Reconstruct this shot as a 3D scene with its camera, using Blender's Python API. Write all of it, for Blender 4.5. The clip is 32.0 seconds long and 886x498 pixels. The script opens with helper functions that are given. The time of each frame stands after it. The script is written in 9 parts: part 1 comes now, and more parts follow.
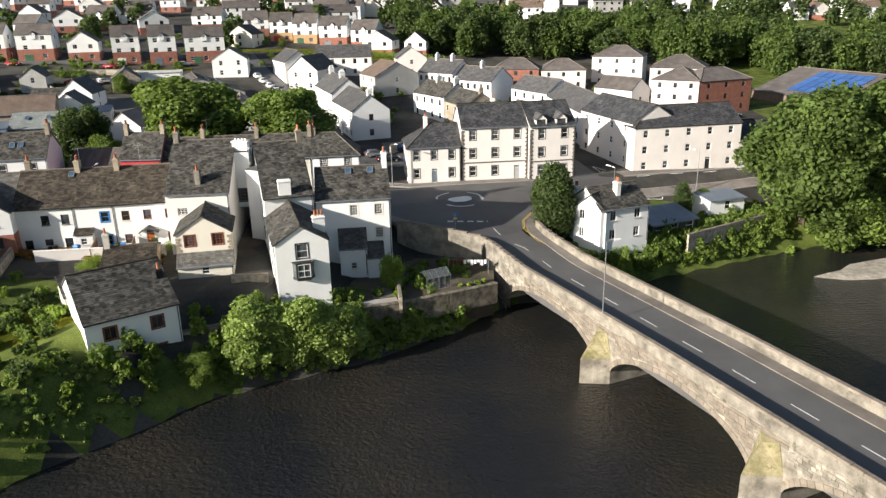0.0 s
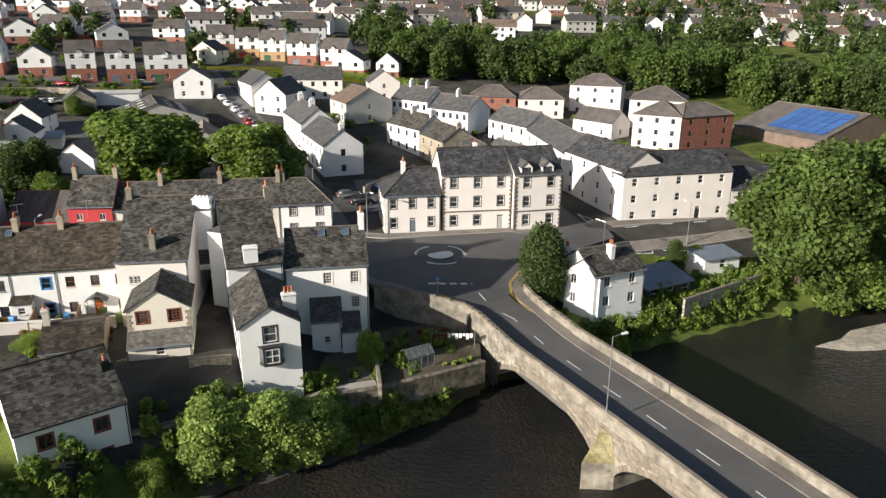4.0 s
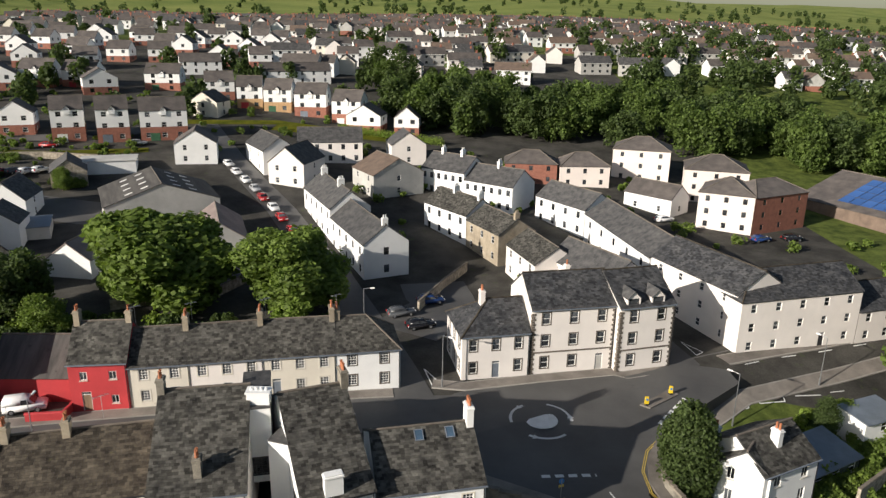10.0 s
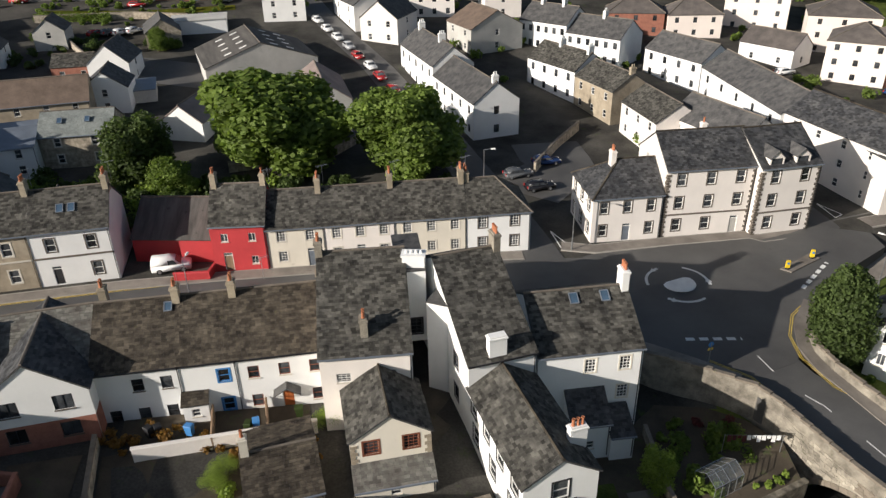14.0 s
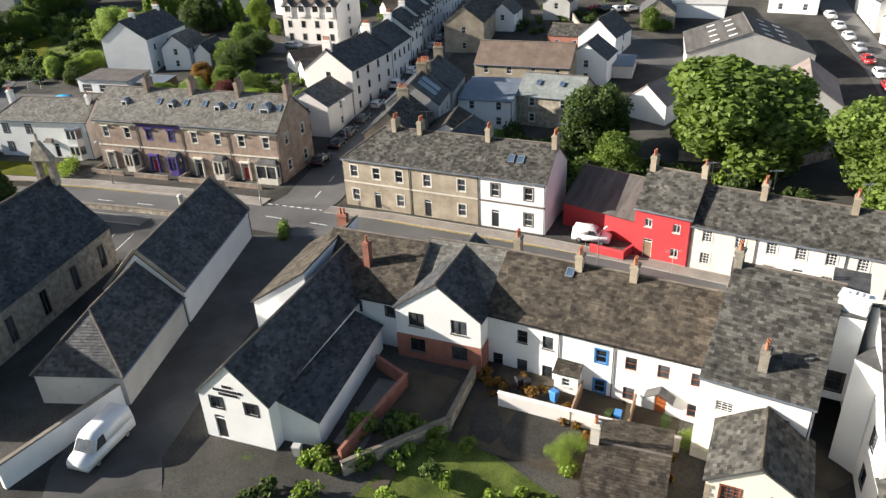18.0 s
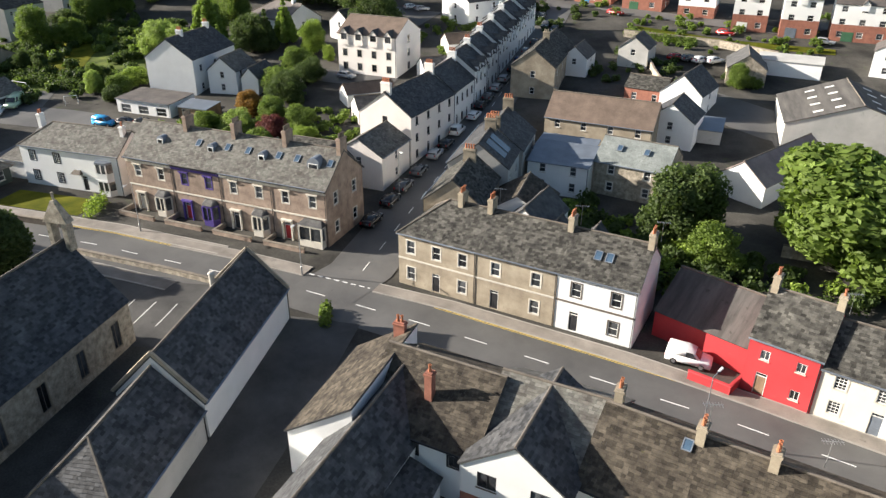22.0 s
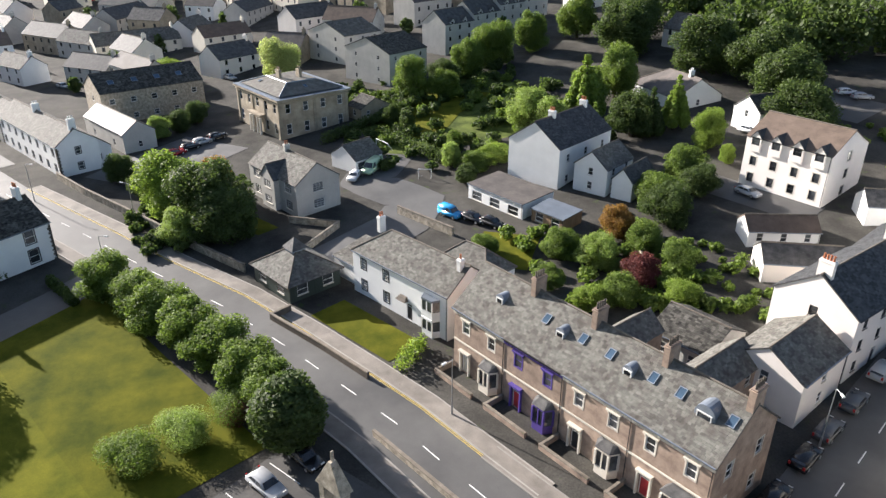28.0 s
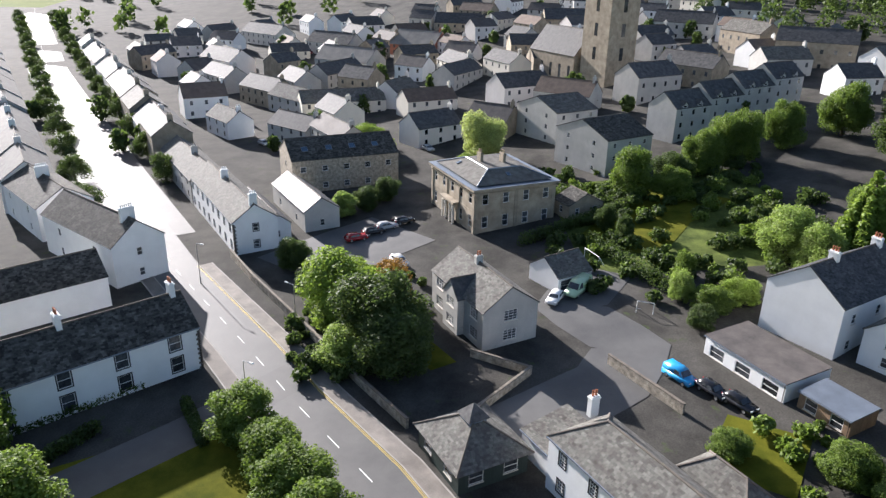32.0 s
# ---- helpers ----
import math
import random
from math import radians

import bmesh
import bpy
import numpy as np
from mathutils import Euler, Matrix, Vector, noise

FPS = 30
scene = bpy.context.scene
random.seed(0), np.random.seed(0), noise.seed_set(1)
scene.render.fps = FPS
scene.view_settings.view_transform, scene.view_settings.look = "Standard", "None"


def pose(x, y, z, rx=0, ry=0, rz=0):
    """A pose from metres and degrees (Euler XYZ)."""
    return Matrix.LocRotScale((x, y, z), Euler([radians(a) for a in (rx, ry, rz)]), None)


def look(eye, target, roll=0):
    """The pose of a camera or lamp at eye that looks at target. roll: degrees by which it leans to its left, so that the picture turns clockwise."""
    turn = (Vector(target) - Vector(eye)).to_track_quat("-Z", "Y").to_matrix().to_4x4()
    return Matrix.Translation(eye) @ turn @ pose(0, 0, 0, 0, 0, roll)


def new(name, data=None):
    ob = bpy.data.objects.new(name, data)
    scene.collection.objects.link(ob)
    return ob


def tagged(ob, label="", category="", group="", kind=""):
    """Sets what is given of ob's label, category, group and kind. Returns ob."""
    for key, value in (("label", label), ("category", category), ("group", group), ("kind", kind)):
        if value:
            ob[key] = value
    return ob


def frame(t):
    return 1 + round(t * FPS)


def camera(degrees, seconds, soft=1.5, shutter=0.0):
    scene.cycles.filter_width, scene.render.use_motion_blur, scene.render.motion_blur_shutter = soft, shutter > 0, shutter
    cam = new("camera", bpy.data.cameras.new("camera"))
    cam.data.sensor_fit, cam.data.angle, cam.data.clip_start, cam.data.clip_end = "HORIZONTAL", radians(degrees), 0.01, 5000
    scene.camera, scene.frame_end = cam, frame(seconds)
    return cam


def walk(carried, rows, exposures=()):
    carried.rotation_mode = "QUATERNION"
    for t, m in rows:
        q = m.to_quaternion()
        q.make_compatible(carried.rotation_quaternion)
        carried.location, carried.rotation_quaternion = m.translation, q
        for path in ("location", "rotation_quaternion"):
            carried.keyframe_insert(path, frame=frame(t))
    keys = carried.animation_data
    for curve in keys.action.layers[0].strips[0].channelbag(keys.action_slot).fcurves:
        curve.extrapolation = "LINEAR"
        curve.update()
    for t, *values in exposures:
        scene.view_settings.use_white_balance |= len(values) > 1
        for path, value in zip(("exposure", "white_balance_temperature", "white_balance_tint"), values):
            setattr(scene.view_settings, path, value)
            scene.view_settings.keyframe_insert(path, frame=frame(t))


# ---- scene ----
cam = camera(63.1, 32.0, soft=1.4)
PATH = [
    (0, (-4.595, 10.254, 28.226), (-4.727, 12.141, 27.577), -1.16),
    (0.5, (-4.427, 10.788, 29.649), (-4.539, 12.676, 29.001), -0.95),
    (1, (-4.518, 11.529, 31.228), (-4.607, 13.418, 30.576), -0.65),
    (1.5, (-4.596, 12.374, 32.135), (-4.666, 14.266, 31.490), -0.5),
    (2, (-5.206, 13.867, 32.375), (-5.242, 15.762, 31.735), -0.25),
    (2.5, (-5.528, 14.953, 32.641), (-5.546, 16.847, 31.999), 0.03),
    (4.5, (-8.236, 22.062, 33.225), (-8.293, 23.959, 32.594), 0.9),
    (5, (-9.372, 24.181, 33.606), (-9.493, 26.077, 32.98), 1.0),
    (5.5, (-10.356, 26.303, 34.076), (-10.503, 28.197, 33.452), 1.1),
    (6, (-11.436, 28.536, 34.43), (-11.574, 30.433, 33.81), 1.2),
    (6.5, (-12.668, 30.536, 34.524), (-12.783, 32.436, 33.908), 1.2),
    (7, (-14.098, 32.805, 34.859), (-14.192, 34.706, 34.247), 1.3),
    (7.5, (-15.211, 34.799, 35.15), (-15.288, 36.703, 34.544), 1.2),
    (8, (-16.44, 36.983, 35.827), (-16.498, 38.889, 35.222), 1.2),
    (8.5, (-17.737, 39.198, 37.231), (-17.775, 41.105, 36.629), 1.2),
    (9, (-19.146, 41.355, 39.155), (-19.161, 43.263, 38.556), 1.1),
    (9.5, (-20.479, 43.07, 40.94), (-20.472, 44.979, 40.344), 1.0),
    (10, (-21.999, 44.755, 42.25), (-21.97, 46.665, 41.658), 1.0),
    (10.5, (-23.42, 45.873, 42.712), (-23.367, 47.775, 42.097), 1.0),
    (11, (-25.073, 47.049, 42.919), (-24.992, 48.932, 42.252), 1.0),
    (11.5, (-26.478, 47.911, 42.869), (-26.376, 49.776, 42.153), 0.9),
    (12, (-28.005, 48.458, 43.1), (-27.887, 50.298, 42.324), 1.1),
    (12.5, (-29.255, 48.122, 43.095), (-29.165, 49.941, 42.268), 0.8),
    (13, (-30.032, 47.422, 42.762), (-30.001, 49.217, 41.881), -0.2),
    (13.5, (-30.07, 46.853, 42.424), (-30.102, 48.627, 41.501), -0.9),
    (14, (-30.062, 46.539, 41.614), (-30.201, 48.295, 40.667), -1.3),
    (14.5, (-29.703, 46.529, 40.666), (-30.144, 48.233, 39.716), -1.8),
    (15, (-29.076, 47.115, 39.643), (-29.867, 48.695, 38.705), -3.0),
    (15.5, (-28.921, 47.802, 39.205), (-29.893, 49.279, 38.271), -3.4),
    (17.5, (-29.054, 49.512, 39.407), (-30.225, 50.841, 38.478), -3.3),
    (18, (-29.358, 49.861, 39.664), (-30.555, 51.166, 38.734), -2.9),
    (18.5, (-30.014, 50.413, 39.87), (-31.228, 51.703, 38.942), -2.5),
    (19, (-31.074, 51.312, 40.04), (-32.303, 52.589, 39.113), -2.0),
    (19.5, (-32.566, 52.341, 40.312), (-33.805, 53.609, 39.387), -1.4),
    (20, (-34.271, 53.38, 40.619), (-35.516, 54.645, 39.697), -0.9),
    (20.5, (-36.279, 54.665, 41.051), (-37.531, 55.925, 40.131), -0.5),
    (21, (-38.32, 55.83, 41.507), (-39.577, 57.089, 40.592), -0.2),
    (21.5, (-40.688, 57.233, 41.854), (-41.95, 58.493, 40.947), 0.2),
    (22, (-42.983, 58.399, 42.4), (-44.245, 59.66, 41.496), 0.5),
    (22.5, (-45.582, 59.805, 43.074), (-46.847, 61.062, 42.17), 0.7),
    (23, (-48.119, 61.112, 43.57), (-49.397, 62.358, 42.668), 0.8),
    (23.5, (-50.883, 62.462, 44.032), (-52.184, 63.686, 43.132), 1.0),
    (24, (-53.549, 63.91, 44.877), (-54.914, 65.06, 43.974), 0.8),
    (24.5, (-56.502, 65.65, 46.197), (-57.992, 66.631, 45.293), 0.4),
    (25, (-59.125, 67.258, 46.968), (-60.7, 68.099, 46.066), 0.2),
    (25.5, (-61.834, 68.705, 47.455), (-63.45, 69.466, 46.556), 0.1),
    (27.5, (-73.455, 72.131, 48.706), (-75.124, 72.792, 47.824), 0.3),
    (28, (-76.606, 73.067, 49.012), (-78.324, 73.591, 48.132), 0.2),
    (28.5, (-80.113, 73.689, 49.174), (-81.874, 74.06, 48.3), 0.5),
    (29, (-83.533, 74.469, 49.386), (-85.316, 74.72, 48.515), 0.5),
    (29.5, (-87.172, 74.996, 49.676), (-88.964, 75.187, 48.808), 0.5),
    (30, (-90.733, 75.341, 49.577), (-92.532, 75.504, 48.717), 0.6),
    (30.5, (-94.677, 75.031, 49.621), (-96.48, 75.178, 48.768), 1.0),
    (31, (-98.053, 74.824, 49.609), (-99.863, 74.954, 48.768), 1.1),
    (31.5, (-101.577, 74.817, 49.889), (-103.405, 74.904, 49.082), 0.9),
    (32, (-104.888, 74.342, 50.021), (-106.738, 74.393, 49.262), 1.2),
]
walk(cam, [(t, look(eye, target, roll)) for t, eye, target, roll in PATH],
     [(0, 0.95, 6500, 10), (6, 0.6, 6550, 10), (9, 0.45, 6550, 10), (13, 0.28, 6500, 11), (15.5, 0.75, 6500, 10), (18, 1.32, 6500, 10), (23, 1.42, 6550, 10), (25, 1.55, 6500, 10), (28, 1.52, 6300, 13), (32, 1.44, 6000, 15)])

# ---- daylight: low sun in the west-south-west ----
SUN_AZ, SUN_EL = math.atan2(-0.57, -0.82), radians(20.5)
to_sun = Vector((math.cos(SUN_AZ) * math.cos(SUN_EL), math.sin(SUN_AZ) * math.cos(SUN_EL), math.sin(SUN_EL)))
world = bpy.data.worlds.new("sky")
scene.world = world
world.use_nodes = True
wn = world.node_tree.nodes
sky = wn.new("ShaderNodeTexSky")
sky.sky_type, sky.sun_disc = "NISHITA", False
sky.sun_elevation, sky.sun_rotation = SUN_EL, math.atan2(to_sun.x, to_sun.y)
sky.air_density, sky.dust_density = 1.0, 1.5
world.node_tree.links.new(sky.outputs[0], wn["Background"].inputs[0])
wn["Background"].inputs[1].default_value = 0.062
sun = new("sun", bpy.data.lights.new("sun", "SUN"))
sun.data.energy, sun.data.angle, sun.data.color = 5.0, radians(0.6), (1.0, 0.93, 0.84)
sun.matrix_world = look(to_sun * 300, (0, 0, 0))


# ---- materials ----
def mat(name, base, rough=0.8, var=0.25, size=0.6, bump=0.15, second=None, spots=None, metal=0.0, island=0.0, obj=0.12, stretch=(1, 1, 1), spec=0.35, fine=0.06, flecks=None):
    """A weathered surface: large stains, fine grain and relief, in world-size noise."""
    m = bpy.data.materials.new(name)
    m.use_nodes = True
    nt = m.node_tree
    n, l = nt.nodes, nt.links
    b = n["Principled BSDF"]
    b.inputs["Metallic"].default_value = metal
    b.inputs["Specular IOR Level"].default_value = spec
    tc = n.new("ShaderNodeTexCoord")
    mp = n.new("ShaderNodeMapping")
    mp.inputs["Scale"].default_value = stretch
    l.new(tc.outputs["Object"], mp.inputs[0])
    big = n.new("ShaderNodeTexNoise")
    big.inputs["Scale"].default_value, big.inputs["Detail"].default_value, big.inputs["Roughness"].default_value = 1 / (size * 3), 6, 0.62
    small = n.new("ShaderNodeTexNoise")
    small.inputs["Scale"].default_value, small.inputs["Detail"].default_value = 1 / fine, 4
    for t in (big, small):
        l.new(mp.outputs[0], t.inputs["Vector"])
    ramp = n.new("ShaderNodeValToRGB")
    c1 = [max(0, c * (1 - var)) for c in base]
    c2 = [min(1, c * (1 + var)) for c in (second or base)]
    ramp.color_ramp.elements[0].position, ramp.color_ramp.elements[1].position = 0.33, 0.68
    ramp.color_ramp.elements[0].color, ramp.color_ramp.elements[1].color = (*c1, 1), (*c2, 1)
    l.new(big.outputs[0], ramp.inputs[0])
    col = ramp.outputs[0]
    # fine grain
    hsv = n.new("ShaderNodeHueSaturation")
    mr = n.new("ShaderNodeMapRange")
    mr.inputs[1].default_value, mr.inputs[2].default_value = 0.3, 0.7
    mr.inputs[3].default_value, mr.inputs[4].default_value = 1 - var * 0.7, 1 + var * 0.7
    l.new(small.outputs[0], mr.inputs[0])
    val = mr.outputs[0]
    if island or obj:
        src = n.new("ShaderNodeNewGeometry").outputs["Random Per Island"] if island else n.new("ShaderNodeObjectInfo").outputs["Random"]
        m2 = n.new("ShaderNodeMapRange")
        k = island or obj
        m2.inputs[3].default_value, m2.inputs[4].default_value = 1 - k, 1 + k
        l.new(src, m2.inputs[0])
        mul = n.new("ShaderNodeMath")
        mul.operation = "MULTIPLY"
        l.new(val, mul.inputs[0])
        l.new(m2.outputs[0], mul.inputs[1])
        val = mul.outputs[0]
    l.new(val, hsv.inputs["Value"])
    l.new(col, hsv.inputs["Color"])
    col = hsv.outputs[0]
    for layer in [q for q in (spots, flecks) if q]:
        sc, sz, amount = layer
        sp = n.new("ShaderNodeTexNoise")
        sp.inputs["Scale"].default_value, sp.inputs["Detail"].default_value, sp.inputs["Roughness"].default_value = 1 / sz, 8, 0.7
        l.new(tc.outputs["Object"], sp.inputs["Vector"])
        r2 = n.new("ShaderNodeMapRange")
        r2.inputs[1].default_value, r2.inputs[2].default_value = 0.62 - amount, 0.74 - amount
        l.new(sp.outputs[0], r2.inputs[0])
        mx = n.new("ShaderNodeMix")
        mx.data_type = "RGBA"
        l.new(r2.outputs[0], mx.inputs["Factor"])
        l.new(col, mx.inputs["A"])
        mx.inputs["B"].default_value = (*sc, 1)
        col = mx.outputs["Result"]
    l.new(col, b.inputs["Base Color"])
    rr = n.new("ShaderNodeMapRange")
    rr.inputs[3].default_value, rr.inputs[4].default_value = max(0.03, rough - 0.12), min(1, rough + 0.1)
    l.new(big.outputs[0], rr.inputs[0])
    l.new(rr.outputs[0], b.inputs["Roughness"])
    if bump:
        bp = n.new("ShaderNodeBump")
        bp.inputs["Strength"].default_value, bp.inputs["Distance"].default_value = min(1, bump * 2), 0.02
        l.new(small.outputs[0], bp.inputs["Height"])
        l.new(bp.outputs[0], b.inputs["Normal"])
    return m


WHITE = mat("white_render", (0.8, 0.8, 0.78), 0.78, 0.05, 1.0, 0.12, spots=((0.5, 0.5, 0.45), 1.0, -0.03), flecks=((0.62, 0.6, 0.55), 0.3, -0.05), obj=0.04)
CREAM = mat("cream_render", (0.72, 0.67, 0.57), 0.8, 0.07, 1.5, 0.12, spots=((0.5, 0.46, 0.37), 1.6, 0.0), obj=0.05)
IVORY = mat("ivory_render", (0.78, 0.73, 0.68), 0.8, 0.06, 1.3, 0.1, spots=((0.55, 0.51, 0.43), 1.4, -0.03), flecks=((0.62, 0.57, 0.5), 0.35, -0.05), obj=0.05)
PINKW = mat("pale_pink_render", (0.76, 0.68, 0.62), 0.8, 0.06, 1.5, 0.1, obj=0.04)
GREYW = mat("grey_roughcast", (0.46, 0.45, 0.42), 0.9, 0.12, 1.2, 0.25, spots=((0.3, 0.3, 0.27), 1.3, 0.02), obj=0.08)
REDW = mat("red_paint", (0.46, 0.045, 0.05), 0.7, 0.14, 1.2, 0.1, spots=((0.4, 0.12, 0.1), 1.0, -0.02))
STONE = mat("sandstone", (0.29, 0.24, 0.175), 0.85, 0.18, 0.7, 0.3, second=(0.35, 0.3, 0.225), spots=((0.2, 0.17, 0.13), 1.1, 0.01))
BROWN = mat("brown_sandstone", (0.26, 0.19, 0.15), 0.88, 0.18, 0.4, 0.4, second=(0.34, 0.26, 0.2), spots=((0.17, 0.13, 0.105), 0.5, 0.0), flecks=((0.4, 0.33, 0.27), 0.25, -0.04))
RUBBLE = mat("rubble_stone", (0.3, 0.26, 0.2), 0.9, 0.35, 0.22, 0.6, second=(0.38, 0.33, 0.26), spots=((0.12, 0.12, 0.07), 0.8, 0.02))
BRIDGE_STONE = mat("bridge_stone", (0.18, 0.16, 0.13), 0.92, 0.3, 0.5, 0.5, second=(0.27, 0.245, 0.2), spots=((0.08, 0.08, 0.05), 1.2, 0.04), flecks=((0.36, 0.33, 0.28), 0.2, -0.03), island=0.3)
# mossy rubble; the wall's shade is painted in as a darker base colour
OLDWALL = mat("mossy_shaded_rubble", (0.1, 0.088, 0.066), 0.95, 0.4, 0.25, 0.7, second=(0.17, 0.15, 0.115), spots=((0.055, 0.065, 0.025), 0.6, 0.04), flecks=((0.035, 0.03, 0.025), 0.18, 0.0))
COPING = mat("coping_stone", (0.2, 0.17, 0.135), 0.92, 0.26, 0.4, 0.4, spots=((0.11, 0.115, 0.05), 0.7, 0.02), flecks=((0.33, 0.3, 0.25), 0.2, -0.03), obj=0.16)
BRICK = mat("red_brick", (0.31, 0.13, 0.09), 0.85, 0.2, 0.3, 0.3, obj=0.1)
DARKW = mat("dark_green_boards", (0.035, 0.05, 0.045), 0.5, 0.2, 0.5, 0.2, stretch=(6, 6, 0.3))
SLATE = mat("slate_roof", (0.06, 0.06, 0.063), 0.75, 0.3, 0.35, 0.4, second=(0.09, 0.088, 0.085), spots=((0.12, 0.12, 0.09), 0.35, 0.0), flecks=((0.04, 0.039, 0.038), 0.4, -0.03), spec=0.25)
SLATES = mat("split_slates", (0.052, 0.05, 0.046), 0.76, 0.25, 0.4, 0.5, second=(0.092, 0.088, 0.077), spots=((0.15, 0.16, 0.095), 0.16, -0.005), flecks=((0.03, 0.03, 0.026), 0.35, -0.015), island=0.55, spec=0.12)
MOSSY = mat("mossy_slates", (0.044, 0.036, 0.029), 0.82, 0.34, 0.4, 0.5, second=(0.078, 0.066, 0.05), spots=((0.12, 0.115, 0.045), 0.3, -0.01), flecks=((0.035, 0.03, 0.024), 0.45, -0.03), island=0.45, spec=0.2)
WARM = mat("warm_stone_slates", (0.12, 0.108, 0.096), 0.82, 0.15, 0.4, 0.4, second=(0.165, 0.163, 0.144), spots=((0.27, 0.26, 0.23), 0.16, -0.05), flecks=((0.08, 0.072, 0.062), 0.4, -0.03), island=0.3, spec=0.2)
DARKSL = mat("dark_slates", (0.045, 0.047, 0.052), 0.62, 0.28, 0.5, 0.3, second=(0.07, 0.07, 0.07), spots=((0.15, 0.15, 0.13), 0.2, -0.03), flecks=((0.03, 0.03, 0.032), 0.5, -0.03), island=0.5, spec=0.3)
PALESL = mat("pale_green_slates", (0.2, 0.22, 0.21), 0.7, 0.12, 0.6, 0.3, second=(0.25, 0.27, 0.255), spots=((0.14, 0.15, 0.14), 0.5, -0.02), island=0.12, spec=0.25)
TILE = mat("concrete_roof_tiles", (0.09, 0.08, 0.075), 0.8, 0.2, 0.8, 0.4, second=(0.115, 0.1, 0.09), obj=0.2)
TILEBR = mat("brown_roof_tiles", (0.15, 0.11, 0.085), 0.85, 0.22, 0.6, 0.5, spots=((0.09, 0.07, 0.05), 0.7, 0.03), obj=0.15)
RIDGE = mat("ridge_tiles", (0.14, 0.12, 0.1), 0.85, 0.25, 0.3, 0.3, spots=((0.2, 0.2, 0.1), 0.4, 0.02))
DARKCORR = mat("dark_corrugated_sheet", (0.07, 0.066, 0.062), 0.85, 0.2, 1.2, 0.2, second=(0.1, 0.094, 0.086), spots=((0.05, 0.047, 0.044), 0.8, 0.02), stretch=(4, 0.4, 1), spec=0.2)
PINKCORR = mat("pinkish_sheet_roof", (0.24, 0.19, 0.175), 0.88, 0.14, 1.2, 0.2, second=(0.28, 0.23, 0.21), spots=((0.13, 0.11, 0.1), 1.0, 0.0), spec=0.15)
BUFFBRICK = mat("buff_brick", (0.42, 0.27, 0.14), 0.85, 0.18, 0.3, 0.3, obj=0.1)
CORRUG = mat("corrugated_sheet", (0.2, 0.185, 0.165), 0.75, 0.2, 1.6, 0.2, second=(0.24, 0.22, 0.19), spots=((0.1, 0.09, 0.08), 1.2, 0.02))
GLASS = mat("window_glass", (0.03, 0.034, 0.04), 0.07, 0.4, 0.7, 0, second=(0.07, 0.075, 0.08), obj=0.7, spec=0.7)
SKYGLASS = mat("skylight_glass", (0.06, 0.1, 0.15), 0.05, 0.2, 1.0, 0, spec=0.8)
FRAMEW = mat("white_frame_paint", (0.74, 0.73, 0.7), 0.5, 0.06, 0.5, 0.05)
FRAMED = mat("dark_frame_paint", (0.035, 0.035, 0.038), 0.5, 0.15, 0.5, 0.05)
FRAMEB = mat("blue_frame_paint", (0.06, 0.22, 0.5), 0.5, 0.1, 0.5, 0.05)
FRAMEBR = mat("brown_frame_paint", (0.2, 0.07, 0.04), 0.5, 0.12, 0.5, 0.05)
PURPLE = mat("purple_paint", (0.09, 0.06, 0.26), 0.55, 0.12, 0.5, 0.05)
STUCCO = mat("pale_stone_trim", (0.6, 0.56, 0.48), 0.8, 0.1, 0.6, 0.1)
DARKSTONE = mat("dark_quoin_stone", (0.13, 0.11, 0.09), 0.85, 0.2, 0.4, 0.2)
POT = mat("terracotta_pot", (0.42, 0.16, 0.08), 0.8, 0.2, 0.3, 0.2)
BUFFPOT = mat("buff_pot", (0.45, 0.36, 0.24), 0.8, 0.2, 0.3, 0.2)
ORANGE = mat("orange_door_paint", (0.45, 0.13, 0.04), 0.5, 0.1, 0.4, 0.05)
LEAD = mat("lead_sheet", (0.2, 0.23, 0.27), 0.45, 0.15, 0.6, 0.1, metal=0.3)
ASPHALT = mat("asphalt", (0.08, 0.078, 0.076), 0.66, 0.16, 3.0, 0.2, second=(0.105, 0.102, 0.097), spots=((0.05, 0.05, 0.05), 2.0, -0.02), flecks=((0.1, 0.098, 0.094), 0.7, -0.05), fine=0.04, spec=0.4)
OLDASPH = mat("worn_dark_asphalt", (0.058, 0.056, 0.053), 0.75, 0.25, 2.0, 0.25, second=(0.08, 0.077, 0.072), spots=((0.035, 0.035, 0.033), 1.6, 0.0), flecks=((0.09, 0.087, 0.08), 0.6, -0.05), spec=0.3)
PAVE = mat("pavement_flags", (0.17, 0.15, 0.13), 0.85, 0.18, 1.2, 0.2, second=(0.22, 0.197, 0.17), spots=((0.12, 0.11, 0.095), 1.5, 0.0), flecks=((0.08, 0.09, 0.05), 0.5, -0.05))
# brown stone paving with the shade of the alley put into its colour
SHADEPAVE = mat("shaded_paving", (0.055, 0.047, 0.037), 0.8, 0.25, 0.8, 0.4, second=(0.085, 0.072, 0.055), spots=((0.045, 0.05, 0.025), 1.0, 0.02))
KERB = mat("kerb_stone", (0.3, 0.28, 0.25), 0.85, 0.15, 0.8, 0.2)
PAINT = mat("road_paint_white", (0.72, 0.72, 0.69), 0.7, 0.08, 0.3, 0.1, spots=((0.3, 0.3, 0.3), 0.25, -0.06))
YELLOW = mat("road_paint_yellow", (0.62, 0.45, 0.1), 0.7, 0.1, 0.3, 0.1, spots=((0.2, 0.17, 0.1), 0.3, -0.03))
SIGNYEL = mat("yellow_plastic", (0.75, 0.52, 0.03), 0.45, 0.08, 0.4, 0.03)
